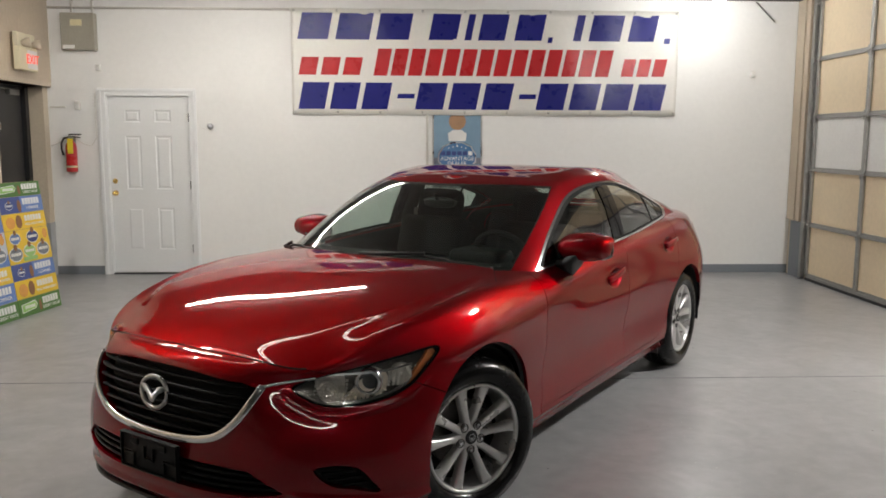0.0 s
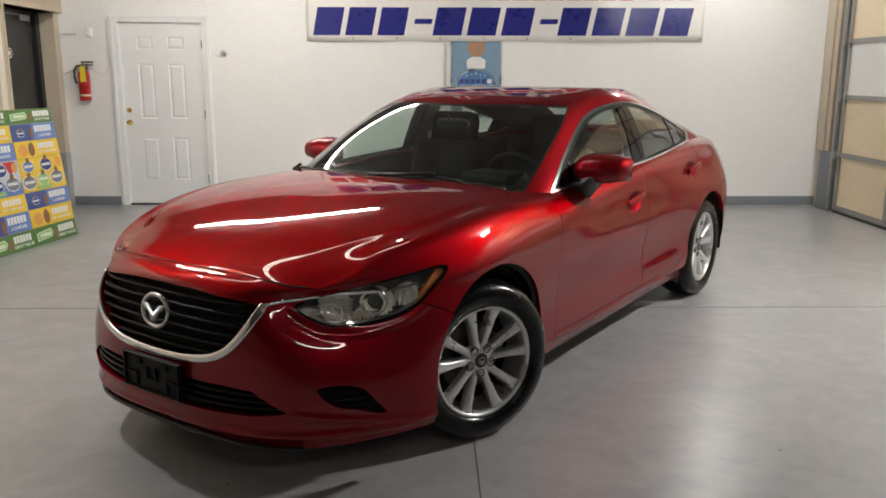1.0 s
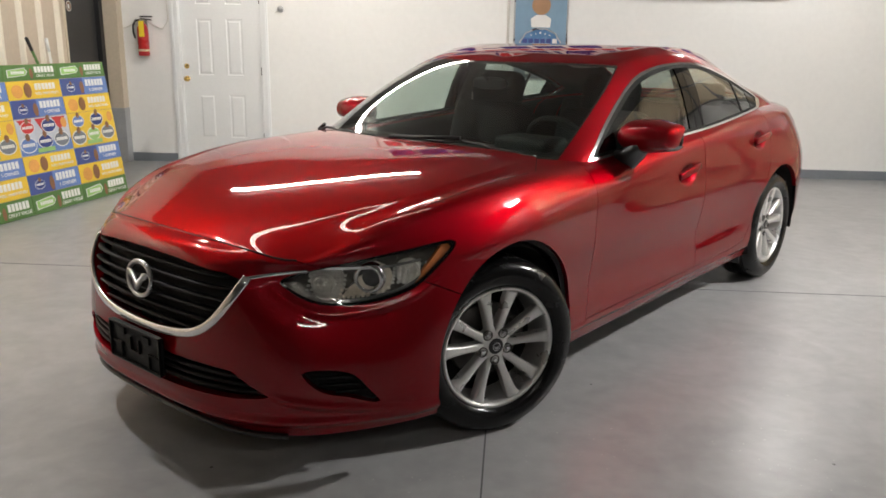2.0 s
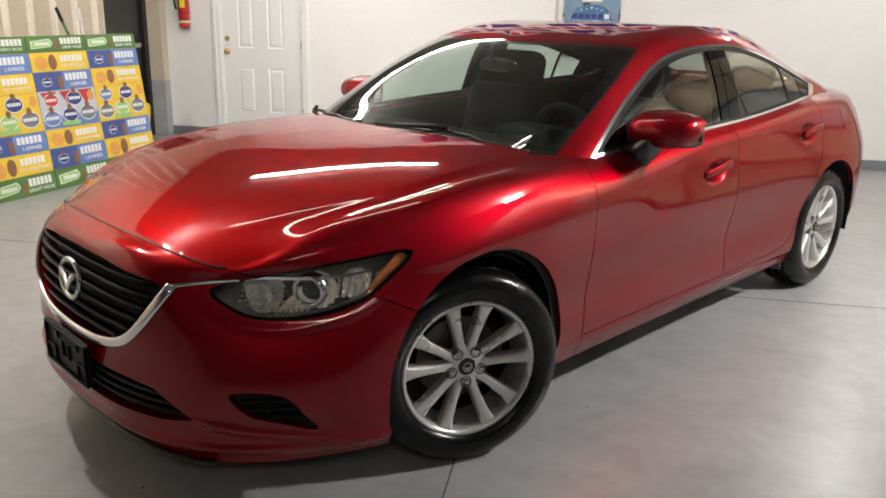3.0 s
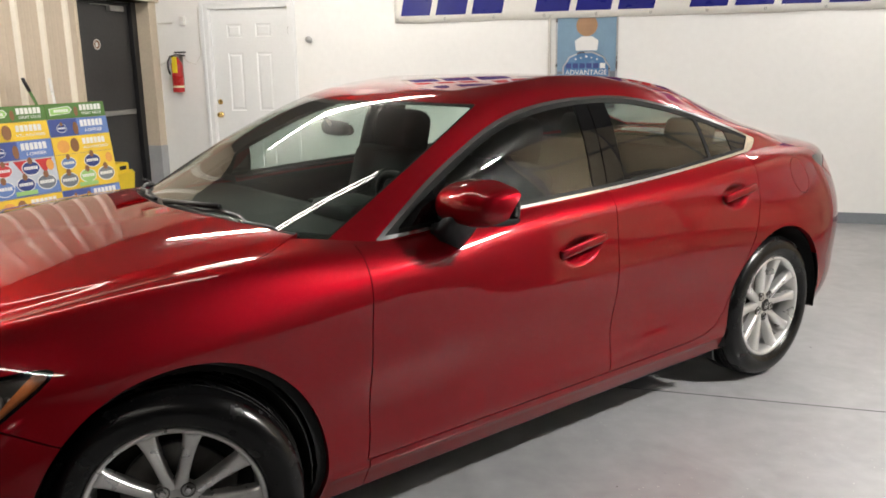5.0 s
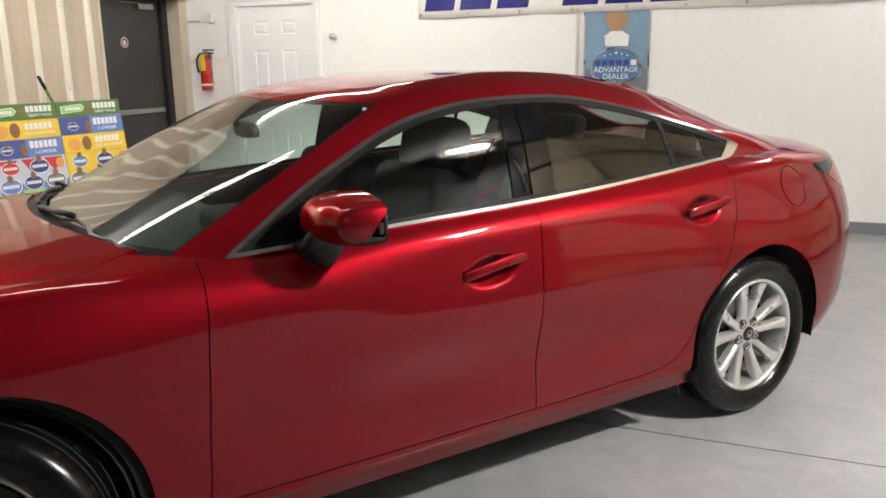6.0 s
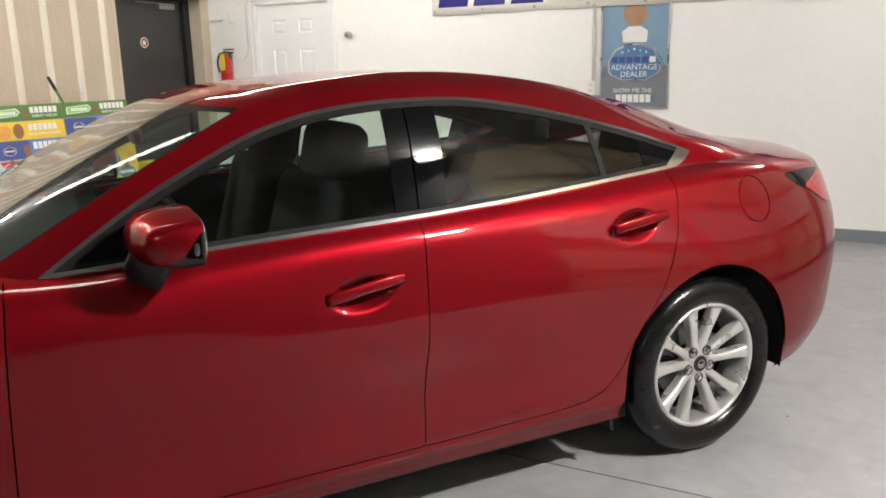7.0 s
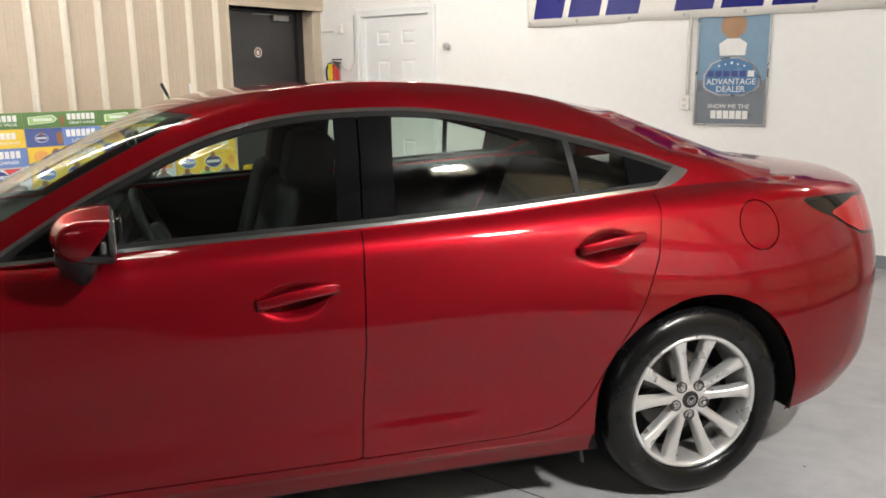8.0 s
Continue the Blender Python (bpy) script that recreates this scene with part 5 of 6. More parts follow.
REAR_BUMPER = [(-3.0, 0.1), (-3.17, 0.58), (-3.34, 0.64), (-3.6, 0.675), (-4.2, 0.69), (-4.2, 0.1)]


def side_region(poly):
    return lambda V: inside(poly, V[:, 0], V[:, 2])


def take(faces, fn):
    """Takes the region out of faces and leaves a shut line round it."""
    got, rest = cut(body, faces, lambda V: fn(V) - GAP)
    _, rest = cut(body, rest, lambda V: fn(V) + GAP)
    return got, rest


fdoor_f, faces = take(faces, side_region(FRONT_DOOR))
rdoor_f, faces = take(faces, side_region(REAR_DOOR))
fender_f, faces = take(faces, side_region(FENDER))
rbump_f, faces = cut(body, faces, side_region(REAR_BUMPER))
fuel_f, faces = take(faces, lambda V: 0.0795 - np.hypot(V[:, 0] + 3.068, V[:, 2] - 0.932))
bumper_f, faces = cut(body, faces, lambda V: V[:, 0] - 0.1)
sill_f, quarter_f = cut(body, faces, lambda V: np.where((V[:, 0] > -2.6) & (V[:, 2] < 0.33), 1.0, -1.0))

emit("front_bumper", body, bumper_f, PAINT, car, "both", 0.03)
for s in ("left", "right"):
    emit("front_wing", body, fender_f, PAINT, car, s, 0.025)
    emit("front_door", body, fdoor_f, PAINT, car, s)
    emit("rear_door", body, rdoor_f, PAINT, car, s)
    emit("rear_quarter", body, quarter_f, PAINT, car, s, 0.025)
    emit("side_sill", body, sill_f, PAINT, car, s)
    emit("fuel_flap", body, fuel_f, PAINT, car, s) if s == "left" else None
emit("rear_bumper", body, rbump_f, PAINT, car, "both", 0)
# dark inner skin, behind the shut lines and as the door cards
inner = sheet(G[::3, ::3], uu[::3], vv[::3])
inner_f = inner[1]
for cx in (0.0, -2.83):
    _, inner_f = cut(inner, inner_f, lambda V: np.where(V[:, 1] > 0.5, 0.405 - np.hypot(V[:, 0] - cx, V[:, 2] - 0.338), -1))
_, inner_f = cut(inner, inner_f, lambda V: V[:, 0] - 0.25)
emit("inner_skin", inner, inner_f, TRIM_DARK, car, "both", 0, 0.016)

# bonnet with two soft ridges, cowl and rear deck
wing_line = lambda V: V[:, 0] + 0.296 - 1.525 * (V[:, 1] - 0.795)
hood_f, corner_f = cut(hood, hood[1], lambda V: wing_line(V) - 0.003)
_, corner_f = cut(hood, corner_f, lambda V: wing_line(V) + 0.003)
corner_f, _ = cut(hood, corner_f, lambda V: V[:, 1] - 0.688 - 0.437 * (-0.45 - V[:, 0]))
hood_f, cowl_f = cut(hood, hood_f, lambda V: V[:, 0] + 0.305 + 0.16 * (V[:, 1] / 0.70) ** 2 + 0.07 * (V[:, 1] / 0.70) ** 6)
cowl_f, _ = cut(hood, cowl_f, lambda V: V[:, 0] + 0.365 + 0.16 * (V[:, 1] / 0.70) ** 2 + 0.07 * (V[:, 1] / 0.70) ** 6)
emit("bonnet", hood, hood_f, PAINT, car, "both", 0.015)
emit("cowl", hood, cowl_f, GRILLE_BLACK, car, "both", 0, 0.012, "black plastic cowl grille")
for s in ("left", "right"):
    emit("wing_top", hood, corner_f, PAINT, car, s, 0)
# Thin dark strips stand in for the shaded shut gap round the bonnet.
nose_pts = [(p[0], p[1], p[2] - 0.0004) for p in front[::2] if p[0] > 0.70]
nose_pts = [(x, -y, z) for x, y, z in nose_pts[:0:-1]] + nose_pts
part("bonnet_gap", sweep(nose_pts, 0.0036, 6), RUBBER, car)
for sg in (1, -1):
    part("bonnet_gap", sweep([(p[0], sg * p[1], p[2] - 0.0012) for p in front[::3] if -0.30 < p[0] < 0.30], 0.0018, 6), RUBBER, car)
emit("boot_lid", deck, deck[1], PAINT, car, "both", 0.0)

# ---- the car: cabin ----
BASE = [(-0.35, 0, 0.99), (-0.375, 0.33, 0.985), (-0.445, 0.585, 0.968), (-0.53, 0.695, 0.96), (-0.64, 0.778, 0.946), (-1, 0.806, 0.963), (-1.35, 0.819, 0.98), (-1.75, 0.825, 0.996), (-2.2, 0.803, 1.018), (-2.6, 0.772, 1.046), (-2.92, 0.735, 1.062), (-3.2, 0.675, 1.066), (-3.33, 0.52, 1.09), (-3.37, 0.28, 1.1), (-3.38, 0, 1.105)]
GLASS_MID = [(-0.72, 0, 1.162), (-0.738, 0.31, 1.165), (-0.79, 0.55, 1.166), (-0.86, 0.658, 1.147), (-0.965, 0.722, 1.122), (-1.16, 0.752, 1.15), (-1.42, 0.757, 1.168), (-1.76, 0.762, 1.182), (-2.12, 0.742, 1.19), (-2.48, 0.712, 1.185), (-2.79, 0.678, 1.157), (-3.05, 0.622, 1.134), (-3.17, 0.49, 1.135), (-3.2, 0.27, 1.15), (-3.21, 0, 1.156)]
GLASS_TOP = [(-1.075, 0, 1.333), (-1.093, 0.29, 1.334), (-1.137, 0.49, 1.328), (-1.187, 0.59, 1.313), (-1.29, 0.643, 1.29), (-1.45, 0.662, 1.31), (-1.62, 0.67, 1.332), (-1.78, 0.665, 1.344), (-2.05, 0.655, 1.337), (-2.36, 0.637, 1.295), (-2.65, 0.61, 1.238), (-2.88, 0.562, 1.194), (-2.97, 0.46, 1.205), (-2.99, 0.26, 1.226), (-3.0, 0, 1.234)]
ROOF_EDGE = [(-1.215, 0, 1.377), (-1.235, 0.28, 1.377), (-1.28, 0.465, 1.374), (-1.337, 0.54, 1.373), (-1.43, 0.578, 1.386), (-1.56, 0.59, 1.402), (-1.69, 0.575, 1.417), (-1.81, 0.578, 1.419), (-2.02, 0.57, 1.41), (-2.28, 0.552, 1.379), (-2.5, 0.53, 1.334), (-2.68, 0.49, 1.288), (-2.75, 0.42, 1.292), (-2.77, 0.25, 1.306), (-2.78, 0, 1.312)]
ROOF_MID = [(-1.05, 1.325), (-1.20, 1.373), (-1.4, 1.404), (-1.6, 1.418), (-1.75, 1.425), (-2.2, 1.410), (-2.5, 1.366), (-2.78, 1.310), (-2.9, 1.279)]
G2, u2, v2 = loft([BASE, GLASS_MID, GLASS_TOP, ROOF_EDGE], 300, 60)
cabin = sheet(G2, u2, v2)
roof = sheet(top_patch(G2[:, -1].copy(), ROOF_MID, 2.1))
marry(cabin, G2.shape, u2, roof, (300, 60), u2, 0.085, 0.12)
SIDE_OPENING = np.concatenate((
    curve([(-0.69, 0.950), (-0.80, 1.022), (-0.95, 1.113), (-1.1, 1.190), (-1.26, 1.261), (-1.42, 1.309), (-1.58, 1.334), (-1.75, 1.342), (-1.96, 1.336), (-2.13, 1.311), (-2.32, 1.272), (-2.52, 1.222), (-2.70, 1.170), (-2.865, 1.112)], 80),
    curve([(-2.86, 1.106), (-2.80, 1.073), (-2.70, 1.058), (-2.2, 1.026), (-1.75, 1.003), (-1.2, 0.979), (-0.72, 0.950)], 60),
))


def opening(V):
    return np.where((V[:, 6] > 3.2) & (V[:, 6] < 11.8), inside(SIDE_OPENING, V[:, 0], V[:, 2]), -1.0)


def header(V):
    """The joint between windscreen and roof, along the sheet's rise: it sweeps back towards the pillars."""
    return 2.10 + 0.26 * np.clip(V[:, 6] / 3.27, 0, 1) ** 2


cf = cabin[1]
screen_f, cf = cut(cabin, cf, lambda V: np.minimum(3.27 - V[:, 6], (header(V) - V[:, 7]) * 0.5))
back_f, cf = cut(cabin, cf, lambda V: np.minimum(np.minimum(V[:, 6] - 12.4, (V[:, 7] - 0.22) * 0.5), (2.72 - V[:, 7]) * 0.5))
win_f, pillar_f = cut(cabin, cf, opening)
corner_chrome_f, win_f = cut(cabin, win_f, lambda V: -2.712 - 1.6 * (V[:, 2] - 1.065) - V[:, 0])
bright_f, win_f = cut(cabin, win_f, lambda V: 0.0105 - opening(V))
seal_f, win_f = cut(cabin, win_f, lambda V: 0.024 - opening(V))
belt_f, bright_f = cut(cabin, bright_f, lambda V: 0.9945 + 0.047 * (-1.0 - V[:, 0]) - V[:, 2] + np.where(V[:, 0] < -2.70, 0.012, 0.0))
# front glass, black pillar, rear glass, bar, quarter glass, bright corner
mirror_corner_f, win_f = cut(cabin, win_f, lambda V: V[:, 0] + 0.93 + 0.12 * (V[:, 2] - 0.98))
post_f, win_f = cut(cabin, win_f, lambda V: 0.086 - np.abs(V[:, 0] + 1.728 + 0.06 * (V[:, 2] - 1.0)))
post_front_f, post_rear_f = cut(cabin, post_f, lambda V: V[:, 0] - B_X + 0.016 + 0.05 * (V[:, 2] - 1.0) - 0.003)
_, post_rear_f = cut(cabin, post_rear_f, lambda V: V[:, 0] - B_X + 0.016 + 0.05 * (V[:, 2] - 1.0) + 0.003)
fglass_f, rest_f = cut(cabin, win_f, lambda V: V[:, 0] - B_X)
bar_f, rest_f = cut(cabin, rest_f, lambda V: 0.011 - np.abs(V[:, 0] + 2.43 - 0.10 * (V[:, 2] - 1.03)))
rglass_f, rest_f = cut(cabin, rest_f, lambda V: V[:, 0] + 2.43)
qglass_f, qpost_f = cut(cabin, rest_f, lambda V: V[:, 0] + 2.62)
emit("windscreen", cabin, screen_f, WINDSCREEN, car, "both", 0, 0, "green-tinted windscreen")
emit("rear_window", cabin, back_f, WINDSCREEN, car, "both", 0, 0, "tinted rear window")
for s in ("left", "right"):
    emit("roof_pillar", cabin, pillar_f, PAINT, car, s, 0.008)
    emit("belt_trim", cabin, belt_f, CHROME, car, s, 0.008, -0.003, "bright metal strip along the window base")
    emit("window_trim", cabin, bright_f, SATIN_TRIM, car, s, 0.008, -0.003, "satin grey metal window surround")
    emit("corner_trim", cabin, corner_chrome_f, CHROME, car, s, 0.008, -0.002, "bright metal window corner")
    emit("window_seal", cabin, seal_f, RUBBER, car, s, 0.006, 0.002)
    emit("window_corner", cabin, mirror_corner_f, GLOSS_BLACK, car, s, 0.004, 0.003)
    for post in (post_front_f, post_rear_f):
        emit("door_pillar", cabin, post, GLOSS_BLACK, car, s, 0.012, 0.0, "gloss black door pillar")
    emit("window_bar", cabin, bar_f, RUBBER, car, s, 0.004, 0.001)
    emit("rear_post", cabin, qpost_f, GLOSS_BLACK, car, s, 0.004, 0.002)
    for nm, ff in (("front_door_glass", fglass_f), ("rear_door_glass", rglass_f), ("quarter_glass", qglass_f)):
        emit(nm, cabin, ff, SIDE_GLASS, car, s, 0, 0.004, "tinted side glass")

emit("roof", roof, roof[1], PAINT, car, "both", 0.0)
emit("headlining", roof, roof[1], TRIM_GREY, car, "both", 0.0, 0.03, "pale grey cloth headlining")
emit("roof_lining", cabin, pillar_f, TRIM_DARK, car, "both", 0.0, 0.009, "dark pillar trim")

# ---- the car: front details ----
TRI = None


def on_front(y, z, back=0.0):
    """The place on the nose at this y and z, and its normal."""
    global TRI
    if TRI is None:
        g = WALLGRID[:140]
        a, b, c, d = g[:-1, :-1].reshape(-1, 3), g[1:, :-1].reshape(-1, 3), g[1:, 1:].reshape(-1, 3), g[:-1, 1:].reshape(-1, 3)
        A, B, C = np.concatenate((a, a)), np.concatenate((b, c)), np.concatenate((c, d))
        TRI = (A, B, C, np.cross(B - A, C - A))
    A, B, C, N = TRI
    s = 1 if y >= 0 else -1
    p = np.array([abs(y), z])

    def area(P, Q):
        return (Q[:, 1] - P[:, 1]) * (p[1] - P[:, 2]) - (Q[:, 2] - P[:, 2]) * (p[0] - P[:, 1])

    w0, w1, w2 = area(B, C), area(C, A), area(A, B)
    tot = w0 + w1 + w2
    ok = np.abs(tot) > 1e-12
    tot = np.where(ok, tot, 1)
    w0, w1, w2 = w0 / tot, w1 / tot, w2 / tot
    worst = np.where(ok, np.minimum(np.minimum(w0, w1), w2), -9)
    i = int(np.argmax(worst))
    P = w0[i] * A[i] + w1[i] * B[i] + w2[i] * C[i]
    n = N[i] / np.linalg.norm(N[i])
    n = n if n[0] > 0 else -n
    P = P - n * back
    return Vector((P[0], s * P[1], P[2])), Vector((n[0], s * n[1], n[2]))


grille = part("grille", box_bm(0.70, 0.71, -0.40, 0.40, 0.48, 0.74), UNDER, car, "black grille with horizontal bars in a chrome surround")


def bright_strip(name, yz, half, back, material, parent):
    pts = [on_front(y, z, back) for y, z in yz]
    return part(name, sweep([p for p, _ in pts], 0, 8, half, [n for _, n in pts]), material, parent, "", True)


lower = [(0.462, 0.703), (0.445, 0.652), (0.40, 0.580), (0.33, 0.523), (0.23, 0.493), (0.11, 0.481), (0.0, 0.478)]
lower = lower + [(-y, z) for y, z in lower[-2::-1]]
bright_strip("grille_surround", curve(lower, 70), (0.015, 0.008), -0.004, CHROME, grille)
for s in (1, -1):
    bright_strip("grille_wing", [(s * a, b) for a, b in curve([(0.448, 0.699), (0.51, 0.712), (0.555, 0.719), (0.592, 0.724)], 16)], (0.0055, 0.004), -0.002, CHROME, grille)
for k in range(6):
    z = 0.516 + 0.0385 * k
    half = max(y for y in np.linspace(0, 0.47, 48) if inside(GRILLE, np.array([y]), np.array([z]))[0] > 0) - 0.004
    pts = []
    for y in np.linspace(-half, half, 31):
        p, n = on_front(y, z, 0.022)
        pts.append((p, n))
    part("grille_bar", sweep([p for p, _ in pts], 0, 8, (0.006, 0.014), [n for _, n in pts]), GRILLE_BLACK, grille, "", True)
emit("grille_back", body, grille_f, UNDER, grille, "both", 0, 0.055)
emit("intake_back", body, intake_f, UNDER, car, "both", 0, 0.05)
for z in (0.335, 0.36, 0.385):
    half = max(y for y in np.linspace(0, 0.6, 61) if inside(INTAKE, np.array([y]), np.array([z]))[0] > 0) - 0.004
    pts = [on_front(y, z, 0.025) for y in np.linspace(-half, half, 31)]
    part("intake_bar", sweep([p for p, _ in pts], 0, 8, (0.006, 0.014), [n for _, n in pts]), GRILLE_BLACK, car, "", True)
emit("fog_lamp_recess", body, fog_f, UNDER, car, "left", 0, 0.035)
emit("fog_lamp_recess", body, fog_f, UNDER, car, "right", 0, 0.035)
for s in (1, -1):
    for z, y0, y1 in ((0.392, 0.675, 0.752), (0.365, 0.69, 0.768), (0.340, 0.725, 0.778)):
        pts = [on_front(s * y, z, 0.018) for y in np.linspace(y0, y1, 7)]
        part("fog_bar", sweep([p for p, _ in pts], 0, 8, (0.005, 0.010), [n for _, n in pts]), GRILLE_BLACK, car, "", True)
# lower lip
lip = [(x + 0.010, y, z) for x, y, z in curve(BOTTOM[:6], 60) if y < 0.60]
lip = [(x, -y, z) for x, y, z in lip[:0:-1]] + lip
part("front_lip", sweep(lip, 0, 8, (0.012, 0.008), [(0, 0, 1)] * len(lip)), BLACK_PLASTIC, car, "black plastic lower lip", True)

# emblem: a plain oval ring with a plain chevron
bm = bmesh.new()
N1, N2 = 40, 8
ring = []
for i in range(N1):
    a = 2 * math.pi * i / N1
    c = Vector((0, 0.074 * math.cos(a), 0.060 * math.sin(a)))
    o = Vector((0, math.cos(a), math.sin(a)))
    ring.append([bm.verts.new(c + o * (0.0085 * math.cos(2 * math.pi * k / N2)) + Vector((0.008 * math.sin(2 * math.pi * k / N2), 0, 0))) for k in range(N2)])
for i in range(N1):
    for k in range(N2):
        bm.faces.new((ring[i][k], ring[(i + 1) % N1][k], ring[(i + 1) % N1][(k + 1) % N2], ring[i][(k + 1) % N2]))
bmesh.ops.recalc_face_normals(bm, faces=bm.faces)
chev = moved(prism([(-0.066, 0.026), (-0.035, 0.024), (0.0, -0.012), (0.035, 0.024), (0.066, 0.026), (0.05, 0.004), (0.03, -0.004), (0.008, -0.038), (-0.008, -0.038), (-0.03, -0.004), (-0.05, 0.004)], 0.009), pose(0.004, 0, 0, 0, 0, -90))
ep, en = on_front(0.0, 0.633, -0.006)
part("badge", moved(join(bm, chev), Matrix.Translation(ep) @ pose(0, 0, 0, 0, -6, 0)), SILVER, grille, "grey metal oval badge", True)

# number plate holder
holder = part("plate_holder", moved(join(box_bm(0, 0.012, -0.165, 0.165, -0.07, 0.07, 0.004), box_bm(0.0125, 0.022, -0.165, 0.165, 0.062, 0.07, 0.003), box_bm(0.0125, 0.022, -0.165, 0.165, -0.07, -0.062, 0.003), box_bm(0.0125, 0.022, -0.165, -0.157, -0.0615, 0.0615, 0.003), box_bm(0.0125, 0.022, 0.157, 0.165, -0.0615, 0.0615, 0.003)), pose(0.952, 0.0, 0.392)), GRILLE_BLACK, car, "empty black plastic plate holder")
for y0, y1, z0, z1 in ((-0.15, -0.085, -0.012, -0.004), (-0.093, -0.085, -0.06, -0.0125), (-0.03, 0.03, -0.022, -0.014), (-0.03, -0.022, -0.0135, 0.03), (0.022, 0.03, -0.0135, 0.03), (0.085, 0.15, -0.012, -0.004), (0.085, 0.093, -0.06, -0.0125), (-0.10, -0.06, 0.03, 0.055), (0.06, 0.10, 0.03, 0.055)):
    part("rib", moved(box_bm(0.0125, 0.020, y0, y1, z0, z1, 0.002), pose(0.952, 0.0, 0.392)), GRILLE_BLACK, holder)

# headlamps
LAMP_BUCKET = principled("lamp_bucket", (0.20, 0.19, 0.175), rough=0.25, metal=0.3, spread=0.12, scale=30, bump=0.8, bump_scale=38)
# The beige that these reflectors would mirror is put into their base colour.
WARM_REFLECTION = principled("lamp_warm_reflection", (0.94, 0.86, 0.74), rough=0.2, metal=0.15, spread=0.08, scale=40, bump=0.9, bump_scale=50)
CHAMBERS = (
    ("signal_chamber", rounded([(-0.06, 0.710), (-0.01, 0.714), (0.042, 0.710), (0.046, 0.680), (0.032, 0.643), (-0.018, 0.640), (-0.05, 0.665)], 5), 0.05, REFLECTOR, "bright metal signal chamber"),
    ("warm_chamber", [(0.122, 0.712), (0.036, 0.640), (0.148, 0.642), (0.155, 0.70)], 0.03, WARM_REFLECTION, "lamp chamber tinted with warm reflected light"),
    ("ring_bowl", rounded([(0.145, 0.738), (0.19, 0.735), (0.214, 0.715), (0.217, 0.685), (0.20, 0.655), (0.15, 0.648)], 5), 0.034, WARM_REFLECTION, "reflector bowl tinted with warm reflected light"),
    ("main_bowl", rounded([(0.234, 0.708), (0.25, 0.742), (0.28, 0.754), (0.312, 0.74), (0.318, 0.712), (0.295, 0.682), (0.258, 0.668), (0.238, 0.684)], 5), 0.04, REFLECTOR, "bright metal reflector"),
)
FACETS = ((0.585, 0.685, 0.640, 0.708, 0.030, REFLECTOR, "faceted bright reflector"), (0.668, 0.792, 0.634, 0.672, 0.022, WARM_REFLECTION, "faceted reflector tinted with warm reflected light"), (0.778, 0.842, 0.672, 0.742, 0.024, REFLECTOR, "faceted bright reflector"))


def facets(y0, y1, z0, z1, back, sg, chance):
    """Small mirror facets inside the lamp, each tipped a little its own way, mostly upwards as in a bowl's lower half."""
    bm = bmesh.new()
    step = 0.0105
    for i in range(int((y1 - y0) / step)):
        for k in range(int((z1 - z0) / step)):
            y, z = y0 + (i + 0.5) * step, z0 + (k + 0.5) * step
            p, n = on_front(y, z, back + 0.012 * k / max(1, (z1 - z0) / step))
            at = np.array([[p.x, p.y, p.z]])
            if inside(LAMP, diag(at), at[:, 2])[0] < 0.016:
                continue
            way = Vector((n.x + chance.uniform(-0.30, 0.30), n.y + chance.uniform(-0.35, 0.35), n.z + chance.uniform(0.4, 1.8))).normalized()
            side = Vector((-way.y, way.x, 0)).normalized() * (step * 0.5)
            up = way.cross(side).normalized() * (step * 0.56)
            corners = [p + a * side + b * up for a, b in ((-1, -1), (1, -1), (1, 1), (-1, 1))]
            bm.faces.new([bm.verts.new((c.x, sg * c.y, c.z)) for c in (corners if sg > 0 else corners[::-1])])
    return bm


